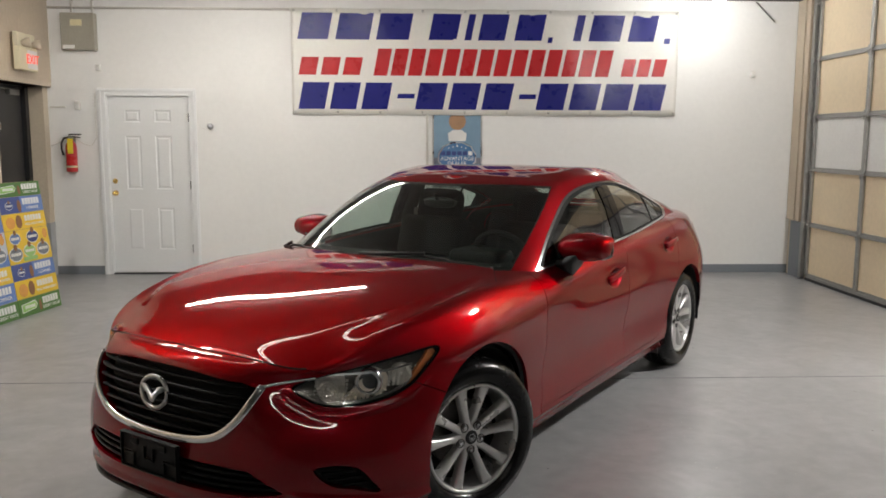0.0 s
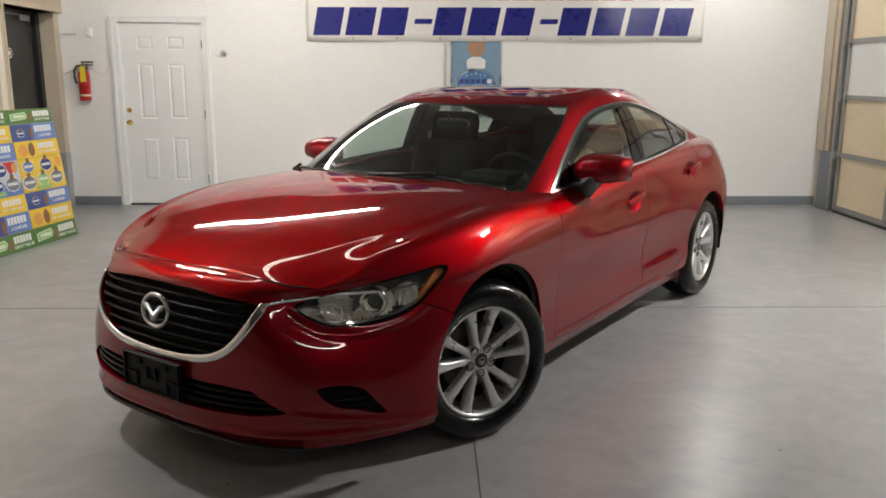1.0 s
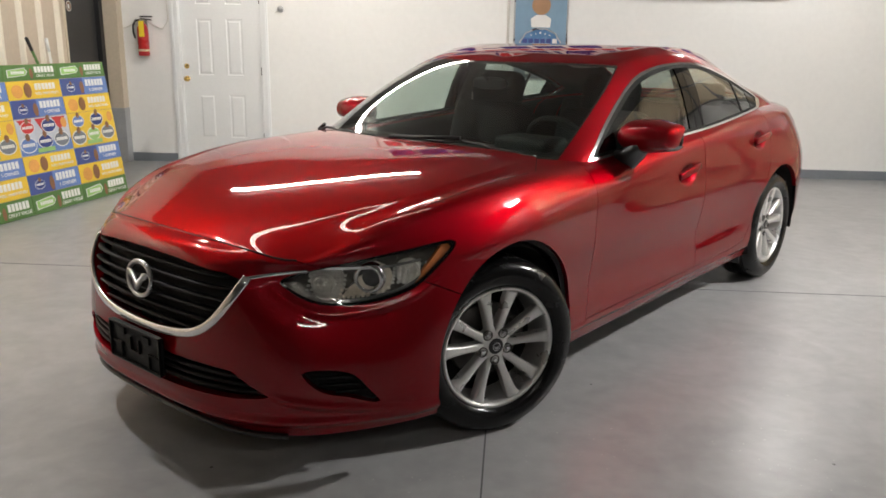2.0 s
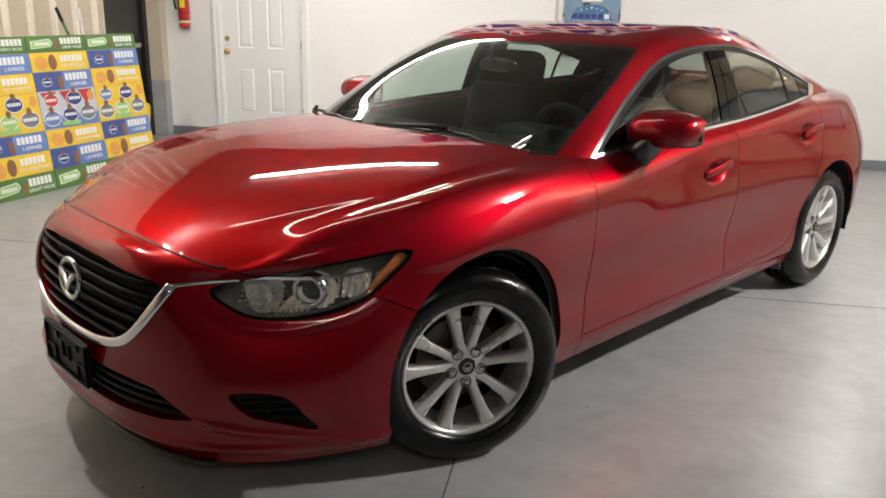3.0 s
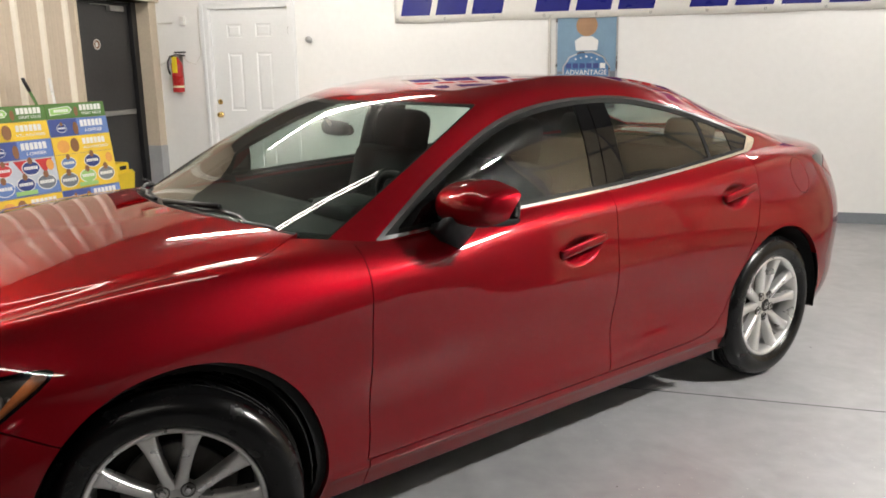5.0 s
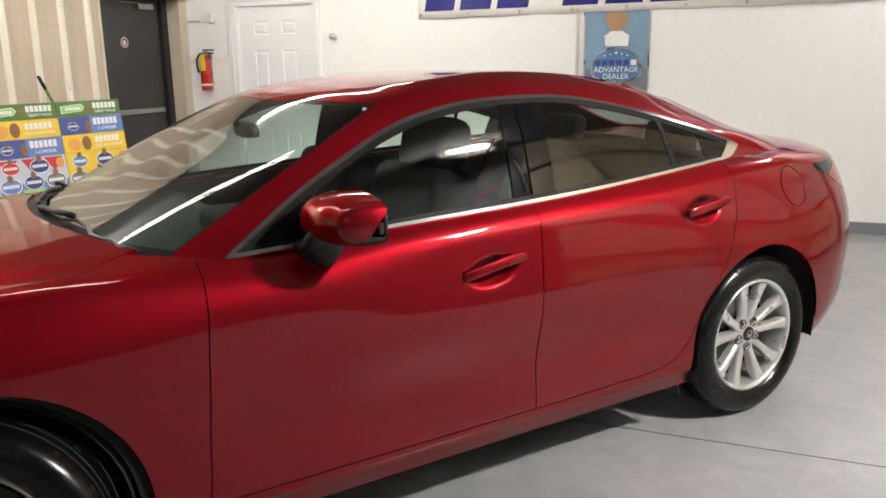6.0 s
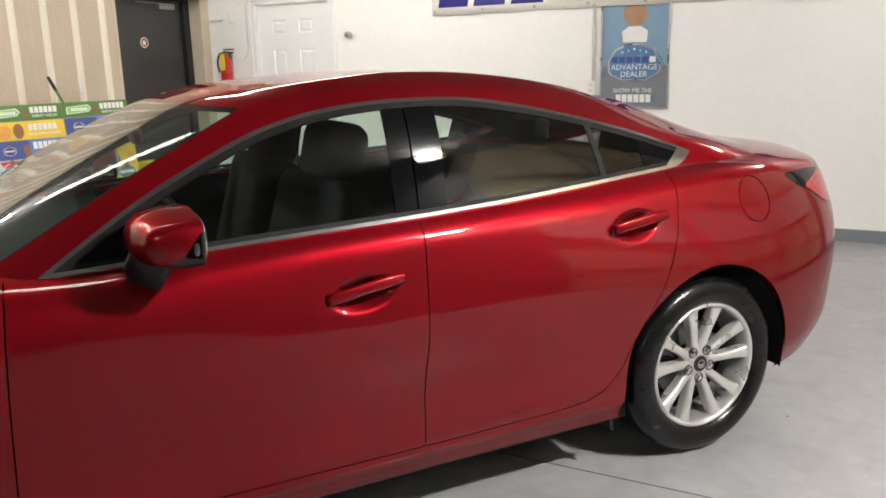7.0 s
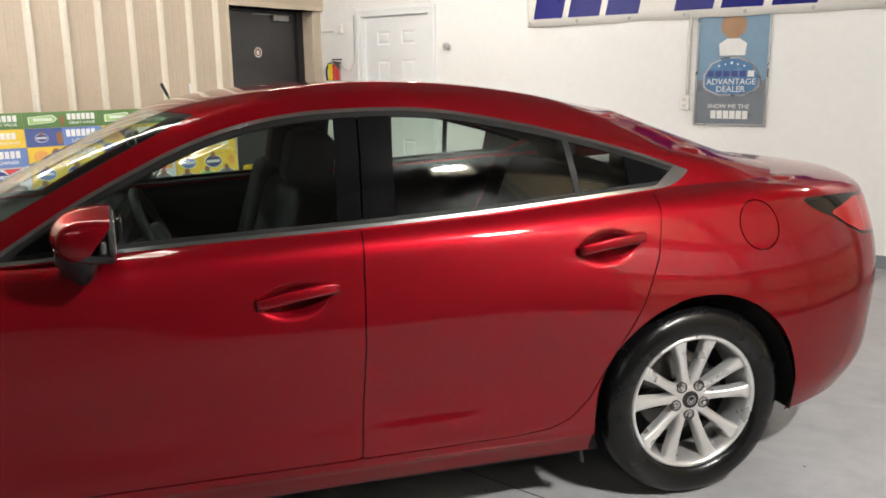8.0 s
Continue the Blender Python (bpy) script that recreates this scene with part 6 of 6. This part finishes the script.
PROJECTOR = principled("projector_glass", (0.05, 0.055, 0.06), rough=0.03, coat=1.0)
for s, sg in (("left", 1), ("right", -1)):
    lamp = empty("headlamp")
    lamp.parent = car
    bez, clear = cut(body, lamp_f, lambda V: 0.009 - inside(LAMP, diag(V), V[:, 2]))
    emit("bucket", body, lamp_f, LAMP_BUCKET, lamp, s, 0, 0.065)
    emit("bezel", body, bez, GLOSS_BLACK, lamp, s, 0.02, 0.006)
    amb, rest = cut(body, clear, lambda V: diag(V) + 0.8 * (0.72 - V[:, 2]) - 0.328)
    emit("side_reflector", body, amb, AMBER, lamp, s, 0.02, 0.016, "amber side reflector")
    for nm, poly, back, mat, text in CHAMBERS:
        got, _ = cut(body, rest, lambda V: inside(poly, diag(V), V[:, 2]))
        emit(nm, body, got, mat, lamp, s, 0.02, back, text)
    tri_edge, _ = cut(body, rest, lambda V: 0.003 - np.abs(inside(CHAMBERS[1][1], diag(V), V[:, 2])))
    tri_edge, _ = cut(body, tri_edge, lambda V: 0.105 - diag(V))
    emit("chamber_edge", body, tri_edge, CHROME, lamp, s, 0.01, 0.026, "bright chamber edge")
    bar, _ = cut(body, rest, lambda V: np.minimum(0.0042 - np.abs(V[:, 2] - 0.7235 - 0.035 * diag(V) - 0.10 * np.clip(diag(V) - 0.2, 0, 1)), np.minimum(diag(V) + 0.07, 0.312 - diag(V))))
    emit("bright_bar", body, bar, CHROME, lamp, s, 0.01, 0.012, "bright metal bar")
    edge_f, _ = cut(body, rest, lambda V: 0.0045 - np.abs(inside(LAMP, diag(V), V[:, 2]) - 0.016))
    low_edge, _ = cut(body, edge_f, lambda V: np.minimum(0.69 + 0.12 * diag(V) - V[:, 2], diag(V) - 0.035))
    emit("bright_edge", body, low_edge, CHROME, lamp, s, 0.01, 0.014, "bright lower edge")
    y0, z0 = 0.735, 0.694
    p, n = on_front(y0, z0, 0.036)
    M = Matrix.Translation((p.x, sg * p.y, p.z)) @ Vector((n.x, sg * n.y * 0.5, 0)).to_track_quat("Z", "Y").to_matrix().to_4x4()
    part("projector_ring", moved(lathe([(0.034, -0.02), (0.036, 0.02), (0.040, 0.026), (0.050, 0.02), (0.054, 0.0), (0.054, -0.03)], 32), M), CHROME, lamp, "chrome projector ring", True)
    part("projector_lens", moved(lathe([(0.0345 * math.cos(a), 0.020 * math.sin(a) - 0.002) for a in np.linspace(0, math.pi / 2, 9)], 28), M), PROJECTOR, lamp, "dark glass projector", True)
    for yy, zz, w in ((0.625, 0.677, 0.034), (0.81, 0.710, 0.036)):
        p, n = on_front(yy, zz, 0.040)
        M = Matrix.Translation((p.x, sg * p.y, p.z)) @ Vector((n.x, sg * n.y * 0.6, 0)).to_track_quat("Z", "Y").to_matrix().to_4x4()
        part("bulb_bowl", moved(lathe([(0.006, -0.030), (w * 0.45, -0.024), (w * 0.8, -0.008), (w, 0.012), (w + 0.003, 0.013), (w + 0.003, -0.01)], 24), M), REFLECTOR, lamp, "bright bulb reflector", True)
        part("bulb", moved(lathe([(0, 0.008), (0.006, 0.004), (0.007, -0.02)], 12), M), LABEL_WHITE, lamp, "", True)
    for y0, y1, z0, z1, back, mat, text in FACETS:
        part("facet_reflector", facets(y0, y1, z0, z1, back, sg, random.Random(4)), mat, lamp, text)
    emit("lens", body, lamp_f, LAMP_LENS, lamp, s, 0, -0.001, "clear plastic lens")
for s in ("left", "right"):
    dark_f, red_f = cut(body, tail_f, lambda V: np.maximum(V[:, 2] - 0.940 - 0.20 * (rear_diag(V) - 1.86), 0.012 - inside(TAIL, rear_diag(V), V[:, 2])))
    tail = emit("tail_lamp", body, red_f, RED_LENS, car, s, 0.012, 0, "dark red tail lamp")
    emit("upper_lens", body, dark_f, GLOSS_BLACK, tail, s, 0.012, 0.002, "smoked upper lens")

# ---- the car: wheels ----


def wheel(x, y, turn):
    w = empty("wheel", pose(x, y, 0.338, 0, 0, turn))
    w.parent = car
    R = 0.338
    prof = [(0.226, -0.17), (0.240, -0.195), (0.27, -0.206), (0.305, -0.20), (0.325, -0.182), (R - 0.003, -0.16), (R, -0.125), (R, -0.035), (R - 0.003, 0.0), (0.326, 0.022), (0.31, 0.036), (0.285, 0.044), (0.268, 0.043), (0.253, 0.038), (0.243, 0.030), (0.237, 0.022), (0.230, 0.010)]
    part("tyre", lathe([(r, h) for r, h in prof], 96, "y"), TYRE, w, "black rubber tyre", True)
    bm = None
    for k, h in enumerate((-0.135, -0.105, -0.055, -0.025)):
        g = lathe([(R + 0.0006, h - 0.004), (R + 0.0012, h), (R + 0.0006, h + 0.004)], 96, "y")
        bm = g if bm is None else join(bm, g)
    part("tread_groove", bm, UNDER, w)
    part("rim", lathe([(0.237, 0.016), (0.237, 0.024), (0.231, 0.027), (0.223, 0.021), (0.219, 0.004), (0.213, -0.03), (0.208, -0.10), (0.212, -0.16), (0.225, -0.17)], 72, "y"), ALLOY, w, "silver alloy rim", True)
    part("rim_well", lathe([(0.0, -0.16), (0.206, -0.16), (0.207, -0.10)], 40, "y"), UNDER, w)
    disc = part("brake_disc", lathe([(0.05, -0.085), (0.145, -0.085), (0.148, -0.088), (0.148, -0.108), (0.145, -0.11)], 48, "y"), BRAKE, w, "dark iron brake disc", True)
    part("caliper", moved(box_bm(-0.05, 0.05, -0.13, -0.06, -0.035, 0.035, 0.012), pose(-0.125, 0, 0.02, 0, 80, 0)), ALLOY_DARK, disc)
    for k in range(10):
        bm = bmesh.new()
        # a raised spoke: narrow at the hub, wider where it meets the rim, with a flat face and sloping flanks
        secs = ((0.036, 0.021, -0.010, 0.030), (0.060, 0.0175, -0.007, 0.032), (0.085, 0.0145, -0.003, 0.034), (0.115, 0.0142, 0.002, 0.036), (0.15, 0.0158, 0.007, 0.038), (0.185, 0.0185, 0.012, 0.036), (0.210, 0.0225, 0.015, 0.030), (0.227, 0.0300, 0.016, 0.024))
        rings = []
        for r, half, yy, th in secs:
            rings.append([bm.verts.new((k * half + d, yy - drop * th, r)) for k, d, drop in ((-1, -0.003, 1), (-1, -0.001, 0.38), (-1, 0.001, 0.12), (-0.62, 0, 0.02), (0, 0, 0), (0.62, 0, 0.02), (1, -0.001, 0.12), (1, 0.001, 0.38), (1, 0.003, 1))])
        for a, b in zip(rings, rings[1:]):
            for i in range(8):
                bm.faces.new((a[i], a[i + 1], b[i + 1], b[i]))
        bm.faces.new(rings[-1])
        bmesh.ops.recalc_face_normals(bm, faces=bm.faces)
        bm.transform(pose(0, 0, 0, 0, 36 * k + 18 + (2.6 if k % 2 else -2.6), 0))
        part("spoke", bm, ALLOY, w, "", True)
    part("hub", lathe([(0.030, -0.004), (0.036, -0.004), (0.060, -0.012), (0.070, -0.020), (0.072, -0.04)], 40, "y"), ALLOY, w, "", True)
    part("centre_cap", lathe([(0, 0.003), (0.022, 0.0025), (0.0265, 0.0005), (0.0285, 0.002), (0.0305, 0.0)], 32, "y"), BLACK_PLASTIC, w, "dark round centre cap", True)
    part("cap_mark", moved(join(lathe([(0.0135, 0.0045), (0.0165, 0.0045)], 24, "y"), moved(prism([(-0.012, 0.004), (0, -0.004), (0.012, 0.004), (0.004, -0.010), (-0.004, -0.010)], 0.0008), pose(0, 0.0038, 0))), pose(0, 0, 0)), SILVER, w)
    for k in range(5):
        a = math.radians(72 * k - 90)
        M = pose(0.056 * math.cos(a), -0.010, 0.056 * math.sin(a))
        part("nut_hole", moved(lathe([(0.021, 0.000), (0.0195, 0.007), (0.0165, 0.007), (0.0155, 0.001), (0, 0.001)], 20, "y"), M), BRAKE, w)
        part("wheel_nut", moved(lathe([(0, 0.013), (0.008, 0.012), (0.0105, 0.008), (0.0105, -0.001)], 6, "y"), M), SATIN_TRIM, w)
    return w


def inset(cx, a):
    """How far the liner keeps inside the tapering nose and tail."""
    x = cx + 0.39 * math.cos(a)
    return 0.55 * max(0, x - 0.18)


STEER = -22
wheel(0.0, 0.85, STEER)
wheel(0.0, -0.85, 180 + STEER)
wheel(-2.83, 0.85, 0)
wheel(-2.83, -0.85, 180)
for cx, last in ((0.0, 197), (-2.83, 191)):
    for s in (1, -1):
        bm = bmesh.new()
        rows = []
        for k in range(25):
            a = math.radians(-17 + (last + 17) * k / 24)
            rows.append([bm.verts.new((cx + r * math.cos(a), s * y, 0.338 + r * math.sin(a))) for r, y in ((0.386, 0.885 - inset(cx, a)), (0.402, 0.86 - inset(cx, a)), (0.402, 0.50), (0.0, 0.50))])
        for a, b in zip(rows, rows[1:]):
            for i in range(3):
                try:
                    bm.faces.new((a[i], a[i + 1], b[i + 1], b[i]))
                except ValueError:
                    pass
        part("arch_liner", bm, UNDER, car, "black wheel arch liner", True)
part("underbody", join(box_bm(-3.55, 0.78, -0.50, 0.50, 0.19, 0.30), box_bm(-2.40, -0.42, -0.83, 0.83, 0.195, 0.30), box_bm(-3.60, -3.25, -0.45, 0.45, 0.28, 0.36), box_bm(-3.44, -3.235, -0.765, 0.765, 0.285, 0.46), box_bm(0.405, 0.55, -0.70, 0.70, 0.20, 0.42), box_bm(0.42, 0.80, -0.55, 0.55, 0.19, 0.25)), UNDER, car, "black underbody")
for s in (1, -1):
    flap = moved(box_bm(-0.006, 0.006, -0.09, 0.09, 0, 0.07, 0.003), pose(-2.43, s * 0.76, 0.165, 0, 12, 0))
    part("splash_flap", flap, BLACK_PLASTIC, car)

# ---- the car: side details ----


def superegg(rx, ry, rz, p=2.6, nu=40, nv=22):
    bm = bmesh.new()

    def f(c, e):
        return math.copysign(abs(c) ** e, c)

    e = 2 / p
    rows = []
    for i in range(1, nv):
        t = -math.pi / 2 + math.pi * i / nv
        rows.append([bm.verts.new((rx * f(math.cos(t), e) * f(math.cos(2 * math.pi * k / nu), e), ry * f(math.sin(t), e), rz * f(math.cos(t), e) * f(math.sin(2 * math.pi * k / nu), e))) for k in range(nu)])
    for a, b in zip(rows, rows[1:]):
        for k in range(nu):
            bm.faces.new((a[k], a[(k + 1) % nu], b[(k + 1) % nu], b[k]))
    bm.faces.new(rows[0])
    bm.faces.new(rows[-1][::-1])
    bmesh.ops.recalc_face_normals(bm, faces=bm.faces)
    return bm


def mirror_shell(s, part_of):
    """The wedge-shaped mirror housing, lofted outwards along the car's width. part_of: cap (above the low split) or base."""
    stations = ((0.792, -0.925, 1.005, 1.076, 1.045), (0.812, -0.906, 0.988, 1.100, 1.042), (0.860, -0.893, 0.978, 1.116, 1.040), (0.910, -0.894, 0.976, 1.120, 1.040), (0.960, -0.902, 0.978, 1.116, 1.042), (1.008, -0.920, 0.986, 1.106, 1.044), (1.038, -0.948, 0.996, 1.095, 1.046), (1.050, -0.985, 1.010, 1.083, 1.048))
    ys = np.linspace(0.792, 1.050, 26)
    table = np.array(stations)
    rows = []
    for y in ys:
        nose, lo, hi, mid = cubic(table[:, 0], table[:, 1:], np.array([y]))[0]
        back = -1.030 - 0.10 * (y - 0.80)
        top = [(nose + (back - nose) * t ** 1.9, mid + (hi - mid) * (1 - (1 - t) ** 2.3)) for t in np.linspace(0, 1, 15)]
        low = [(nose + (back - nose) * t ** 1.9, mid - (mid - lo) * (1 - (1 - t) ** 2.6)) for t in np.linspace(0, 1, 15)]
        split = 7
        rows.append((low[split:0:-1] + top) if part_of == "cap" else low[split:])
    bm = bmesh.new()
    V = [[bm.verts.new((x, s * y, z)) for x, z in r] for r, y in zip(rows, ys)]
    for p, q in zip(V, V[1:]):
        for k in range(len(p) - 1):
            bm.faces.new((p[k], p[k + 1], q[k + 1], q[k]))
    bm.faces.new(V[0])
    bm.faces.new(V[-1][::-1])
    bmesh.ops.recalc_face_normals(bm, faces=bm.faces)
    return bm


INDICATOR = principled("indicator_lens", (0.05, 0.05, 0.048), rough=0.15, coat=0.6, spread=0.06)
for s in (1, -1):
    mir = empty("door_mirror")
    mir.parent = car
    part("cap", mirror_shell(s, "cap"), PAINT, mir, "red painted mirror cap", True)
    part("lower_shell", mirror_shell(s, "base"), BLACK_PLASTIC, mir, "", True)
    part("indicator", moved(superegg(0.007, 0.006, 0.016, 3), pose(-1.036, s * 1.046, 1.034, 0, 0, -s * 12)), INDICATOR, mir, "clear indicator lens", True)
    part("rear_frame", moved(superegg(0.010, 0.124, 0.062, 4), pose(-1.040, s * 0.922, 1.048, 0, 0, s * 6)), BLACK_PLASTIC, mir, "", True)
    part("mirror_glass", moved(superegg(0.004, 0.110, 0.052, 4), pose(-1.050, s * 0.922, 1.049, 0, 0, s * 6)), principled("mirror_silver", (0.85, 0.85, 0.86), rough=0.02, metal=1), mir, "mirror glass", True)
    foot = sweep([(-0.925, s * 0.80, 0.925), (-0.935, s * 0.85, 0.945), (-0.95, s * 0.885, 0.985), (-0.955, s * 0.905, 1.02)], 0, 12, (0.055, 0.026), [(0, s, 0.35)] * 4)
    part("mirror_foot", foot, BLACK_PLASTIC, mir, "", True)
    for (hx, hz), xa, za, xb, zb in ((HANDLES[0], -1.398, 0.812, -1.630, 0.848), (HANDLES[1], -2.385, 0.900, -2.604, 0.930)):
        pts = []
        for t in np.linspace(0, 1, 15):
            bow = 0.014 * math.sin(math.pi * t) ** 0.6
            pts.append((xa + (xb - xa) * t, s * (0.872 + 0.016 + bow), za + (zb - za) * t + 0.006 * math.sin(math.pi * t)))
        hd = part("door_handle", sweep(pts, 0, 12, (0.0165, 0.0105), [(0, s, 0.15)] * 15), PAINT, car, "red body-coloured pull handle", True)
        part("lock_cover", moved(superegg(0.016, 0.010, 0.013), pose(xb + 0.012, s * 0.892, zb)), PAINT, hd, "", True)

# ---- the car: windscreen details ----


def along_screen(a, b, lift):
    """A point of the windscreen: a across (-1 to 1), b up it."""
    i = int(np.argmin(np.abs(u2 - abs(a) * 3.3)))
    k = int(np.argmin(np.abs(v2 - b)))
    p, n = cabin[0][i * len(v2) + k, :3], cabin[0][i * len(v2) + k, 3:6]
    q = p + n * lift
    return Vector((q[0], math.copysign(q[1], a), q[2]))


for a0, a1 in ((-0.95, -0.12), (-0.02, 0.80)):
    wiper = part("wiper", sweep([along_screen(a0 + (a1 - a0) * t, 0.02 + 0.06 * math.sin(math.pi * min(t * 1.1, 1)) ** 2, 0.022) for t in np.linspace(0, 1, 14)], 0.007, 8), BLACK_PLASTIC, car, "black wiper", True)
    part("wiper_arm", sweep([along_screen(a0, 0.02, 0.03), along_screen(a0 * 0.6 + a1 * 0.4, 0.07, 0.04)], 0.009, 8), BLACK_PLASTIC, wiper, "", True)
frit, _ = cut(cabin, screen_f, lambda V: np.maximum(np.maximum(V[:, 6] - 3.20, V[:, 7] - header(V) + 0.13), 0.10 - V[:, 7]))
emit("windscreen_border", cabin, frit, RUBBER, car, "both", 0, 0.004, "black windscreen border")

# ---- the car: interior ----


def cushion(name, x0, x1, y0, y1, z0, z1, material, parent, tilt=0.0, r=0.05, label=""):
    bm = box_bm(-(x1 - x0) / 2, (x1 - x0) / 2, -(y1 - y0) / 2, (y1 - y0) / 2, -(z1 - z0) / 2, (z1 - z0) / 2, r, 4)
    bm.transform(pose((x0 + x1) / 2, (y0 + y1) / 2, (z0 + z1) / 2, 0, tilt, 0))
    return part(name, bm, material, parent, label, True)


for y in (0.37, -0.37):
    seat = empty("front_seat")
    seat.parent = car
    tagged(seat, "black fabric front seat")
    cushion("seat_cushion", -1.44, -0.90, y - 0.26, y + 0.26, 0.42, 0.60, FABRIC, seat, -8)
    cushion("backrest", -1.60, -1.41, y - 0.25, y + 0.25, 0.50, 1.10, FABRIC, seat, -16, 0.06)
    cushion("headrest", -1.69, -1.54, y - 0.155, y + 0.155, 1.055, 1.268, FABRIC, seat, -12, 0.055)
    for dy in (-0.06, 0.06):
        part("headrest_post", sweep([(-1.60, y + dy, 1.04), (-1.62, y + dy, 1.14)], 0.007, 8), SATIN_TRIM, seat)
bench = empty("rear_bench")
bench.parent = car
tagged(bench, "black fabric rear bench with head restraints")
cushion("seat_cushion", -2.62, -2.12, -0.64, 0.64, 0.40, 0.58, FABRIC, bench, -8)
cushion("backrest", -2.80, -2.62, -0.64, 0.64, 0.50, 1.06, FABRIC, bench, -20, 0.06)
for y in (-0.36, 0.36):
    cushion("headrest", -2.90, -2.80, y - 0.13, y + 0.13, 1.05, 1.19, FABRIC, bench, -14, 0.04)
part("parcel_shelf", box_bm(-3.35, -2.80, -0.62, 0.62, 1.0, 1.03, 0.01), TRIM_DARK, car)
dash = empty("dashboard")
dash.parent = car
bm = bmesh.new()
prof = [(-0.35, 0.93), (-0.60, 0.945), (-0.85, 0.955), (-0.93, 0.94), (-0.96, 0.89), (-0.95, 0.80), (-0.90, 0.70), (-0.88, 0.55), (-0.35, 0.55)]
L = [bm.verts.new((x, -0.74, z)) for x, z in prof]
Rr = [bm.verts.new((x, 0.74, z)) for x, z in prof]
for i in range(len(prof)):
    j = (i + 1) % len(prof)
    bm.faces.new((L[i], L[j], Rr[j], Rr[i]))
bm.faces.new(L[::-1])
bm.faces.new(Rr)
bmesh.ops.recalc_face_normals(bm, faces=bm.faces)
part("dash_panel", bm, TRIM_DARK, dash, "dark soft dashboard")
cushion("binnacle", -0.98, -0.78, 0.22, 0.52, 0.93, 1.01, TRIM_DARK, dash, 0, 0.03)
part("screen", box_bm(-0.965, -0.94, -0.09, 0.09, 0.86, 0.95, 0.006), GLOSS_BLACK, dash)
part("centre_console", box_bm(-2.0, -0.90, -0.11, 0.11, 0.35, 0.62, 0.03), TRIM_DARK, car)
part("cabin_floor", box_bm(-2.75, -0.40, -0.80, 0.80, 0.30, 0.36), TRIM_DARK, car)
wheel_m = pose(-1.13, 0.37, 0.915, 0, -66, 0)
bm = bmesh.new()
N1, N2 = 40, 10
rings = [[bm.verts.new(((0.182 + 0.015 * math.cos(2 * math.pi * k / N2)) * math.cos(2 * math.pi * i / N1), (0.182 + 0.015 * math.cos(2 * math.pi * k / N2)) * math.sin(2 * math.pi * i / N1), 0.015 * math.sin(2 * math.pi * k / N2))) for k in range(N2)] for i in range(N1)]
for i in range(N1):
    for k in range(N2):
        bm.faces.new((rings[i][k], rings[(i + 1) % N1][k], rings[(i + 1) % N1][(k + 1) % N2], rings[i][(k + 1) % N2]))
bmesh.ops.recalc_face_normals(bm, faces=bm.faces)
steer = part("steering_wheel", moved(bm, wheel_m), TRIM_DARK, car, "black steering wheel", True)
part("airbag_hub", moved(join(superegg(0.065, 0.065, 0.03, 3), box_bm(-0.02, 0.02, -0.175, 0.175, -0.012, 0.012, 0.006)), wheel_m), TRIM_DARK, steer, "", True)
part("steering_column", sweep([(-1.10, 0.37, 0.90), (-0.90, 0.37, 0.82)], 0.04, 12), TRIM_DARK, steer, "", True)
rv = part("rear_view_mirror", moved(superegg(0.018, 0.10, 0.030, 3), pose(-1.035, 0, 1.232, 0, 8, 0)), BLACK_PLASTIC, car, "black rear-view mirror", True)
part("mirror_stem", sweep([(-1.015, 0, 1.245), (-0.985, 0, 1.283)], 0.009, 8), BLACK_PLASTIC, rv)
part("mirror_glass", moved(superegg(0.003, 0.105, 0.028, 3), pose(-1.054, 0, 1.230, 0, 8, 0)), principled("interior_mirror", (0.8, 0.8, 0.8), rough=0.03, metal=1), rv, "", True)
for s in (1, -1):
    part("belt_pillar", sweep([(-1.76, s * 0.755, 0.95), (-1.77, s * 0.735, 1.10), (-1.79, s * 0.64, 1.32)], 0, 8, (0.06, 0.02), [(0, s, 0.4)] * 3), TRIM_DARK, car, "", True)
    part("seat_belt", sweep([(-1.79, s * 0.69, 1.12), (-1.78, s * 0.705, 0.9), (-1.76, s * 0.72, 0.6)], 0, 6, (0.022, 0.002), [(0, s, 0.2)] * 3), TRIM_GREY, car, "grey seat belt")
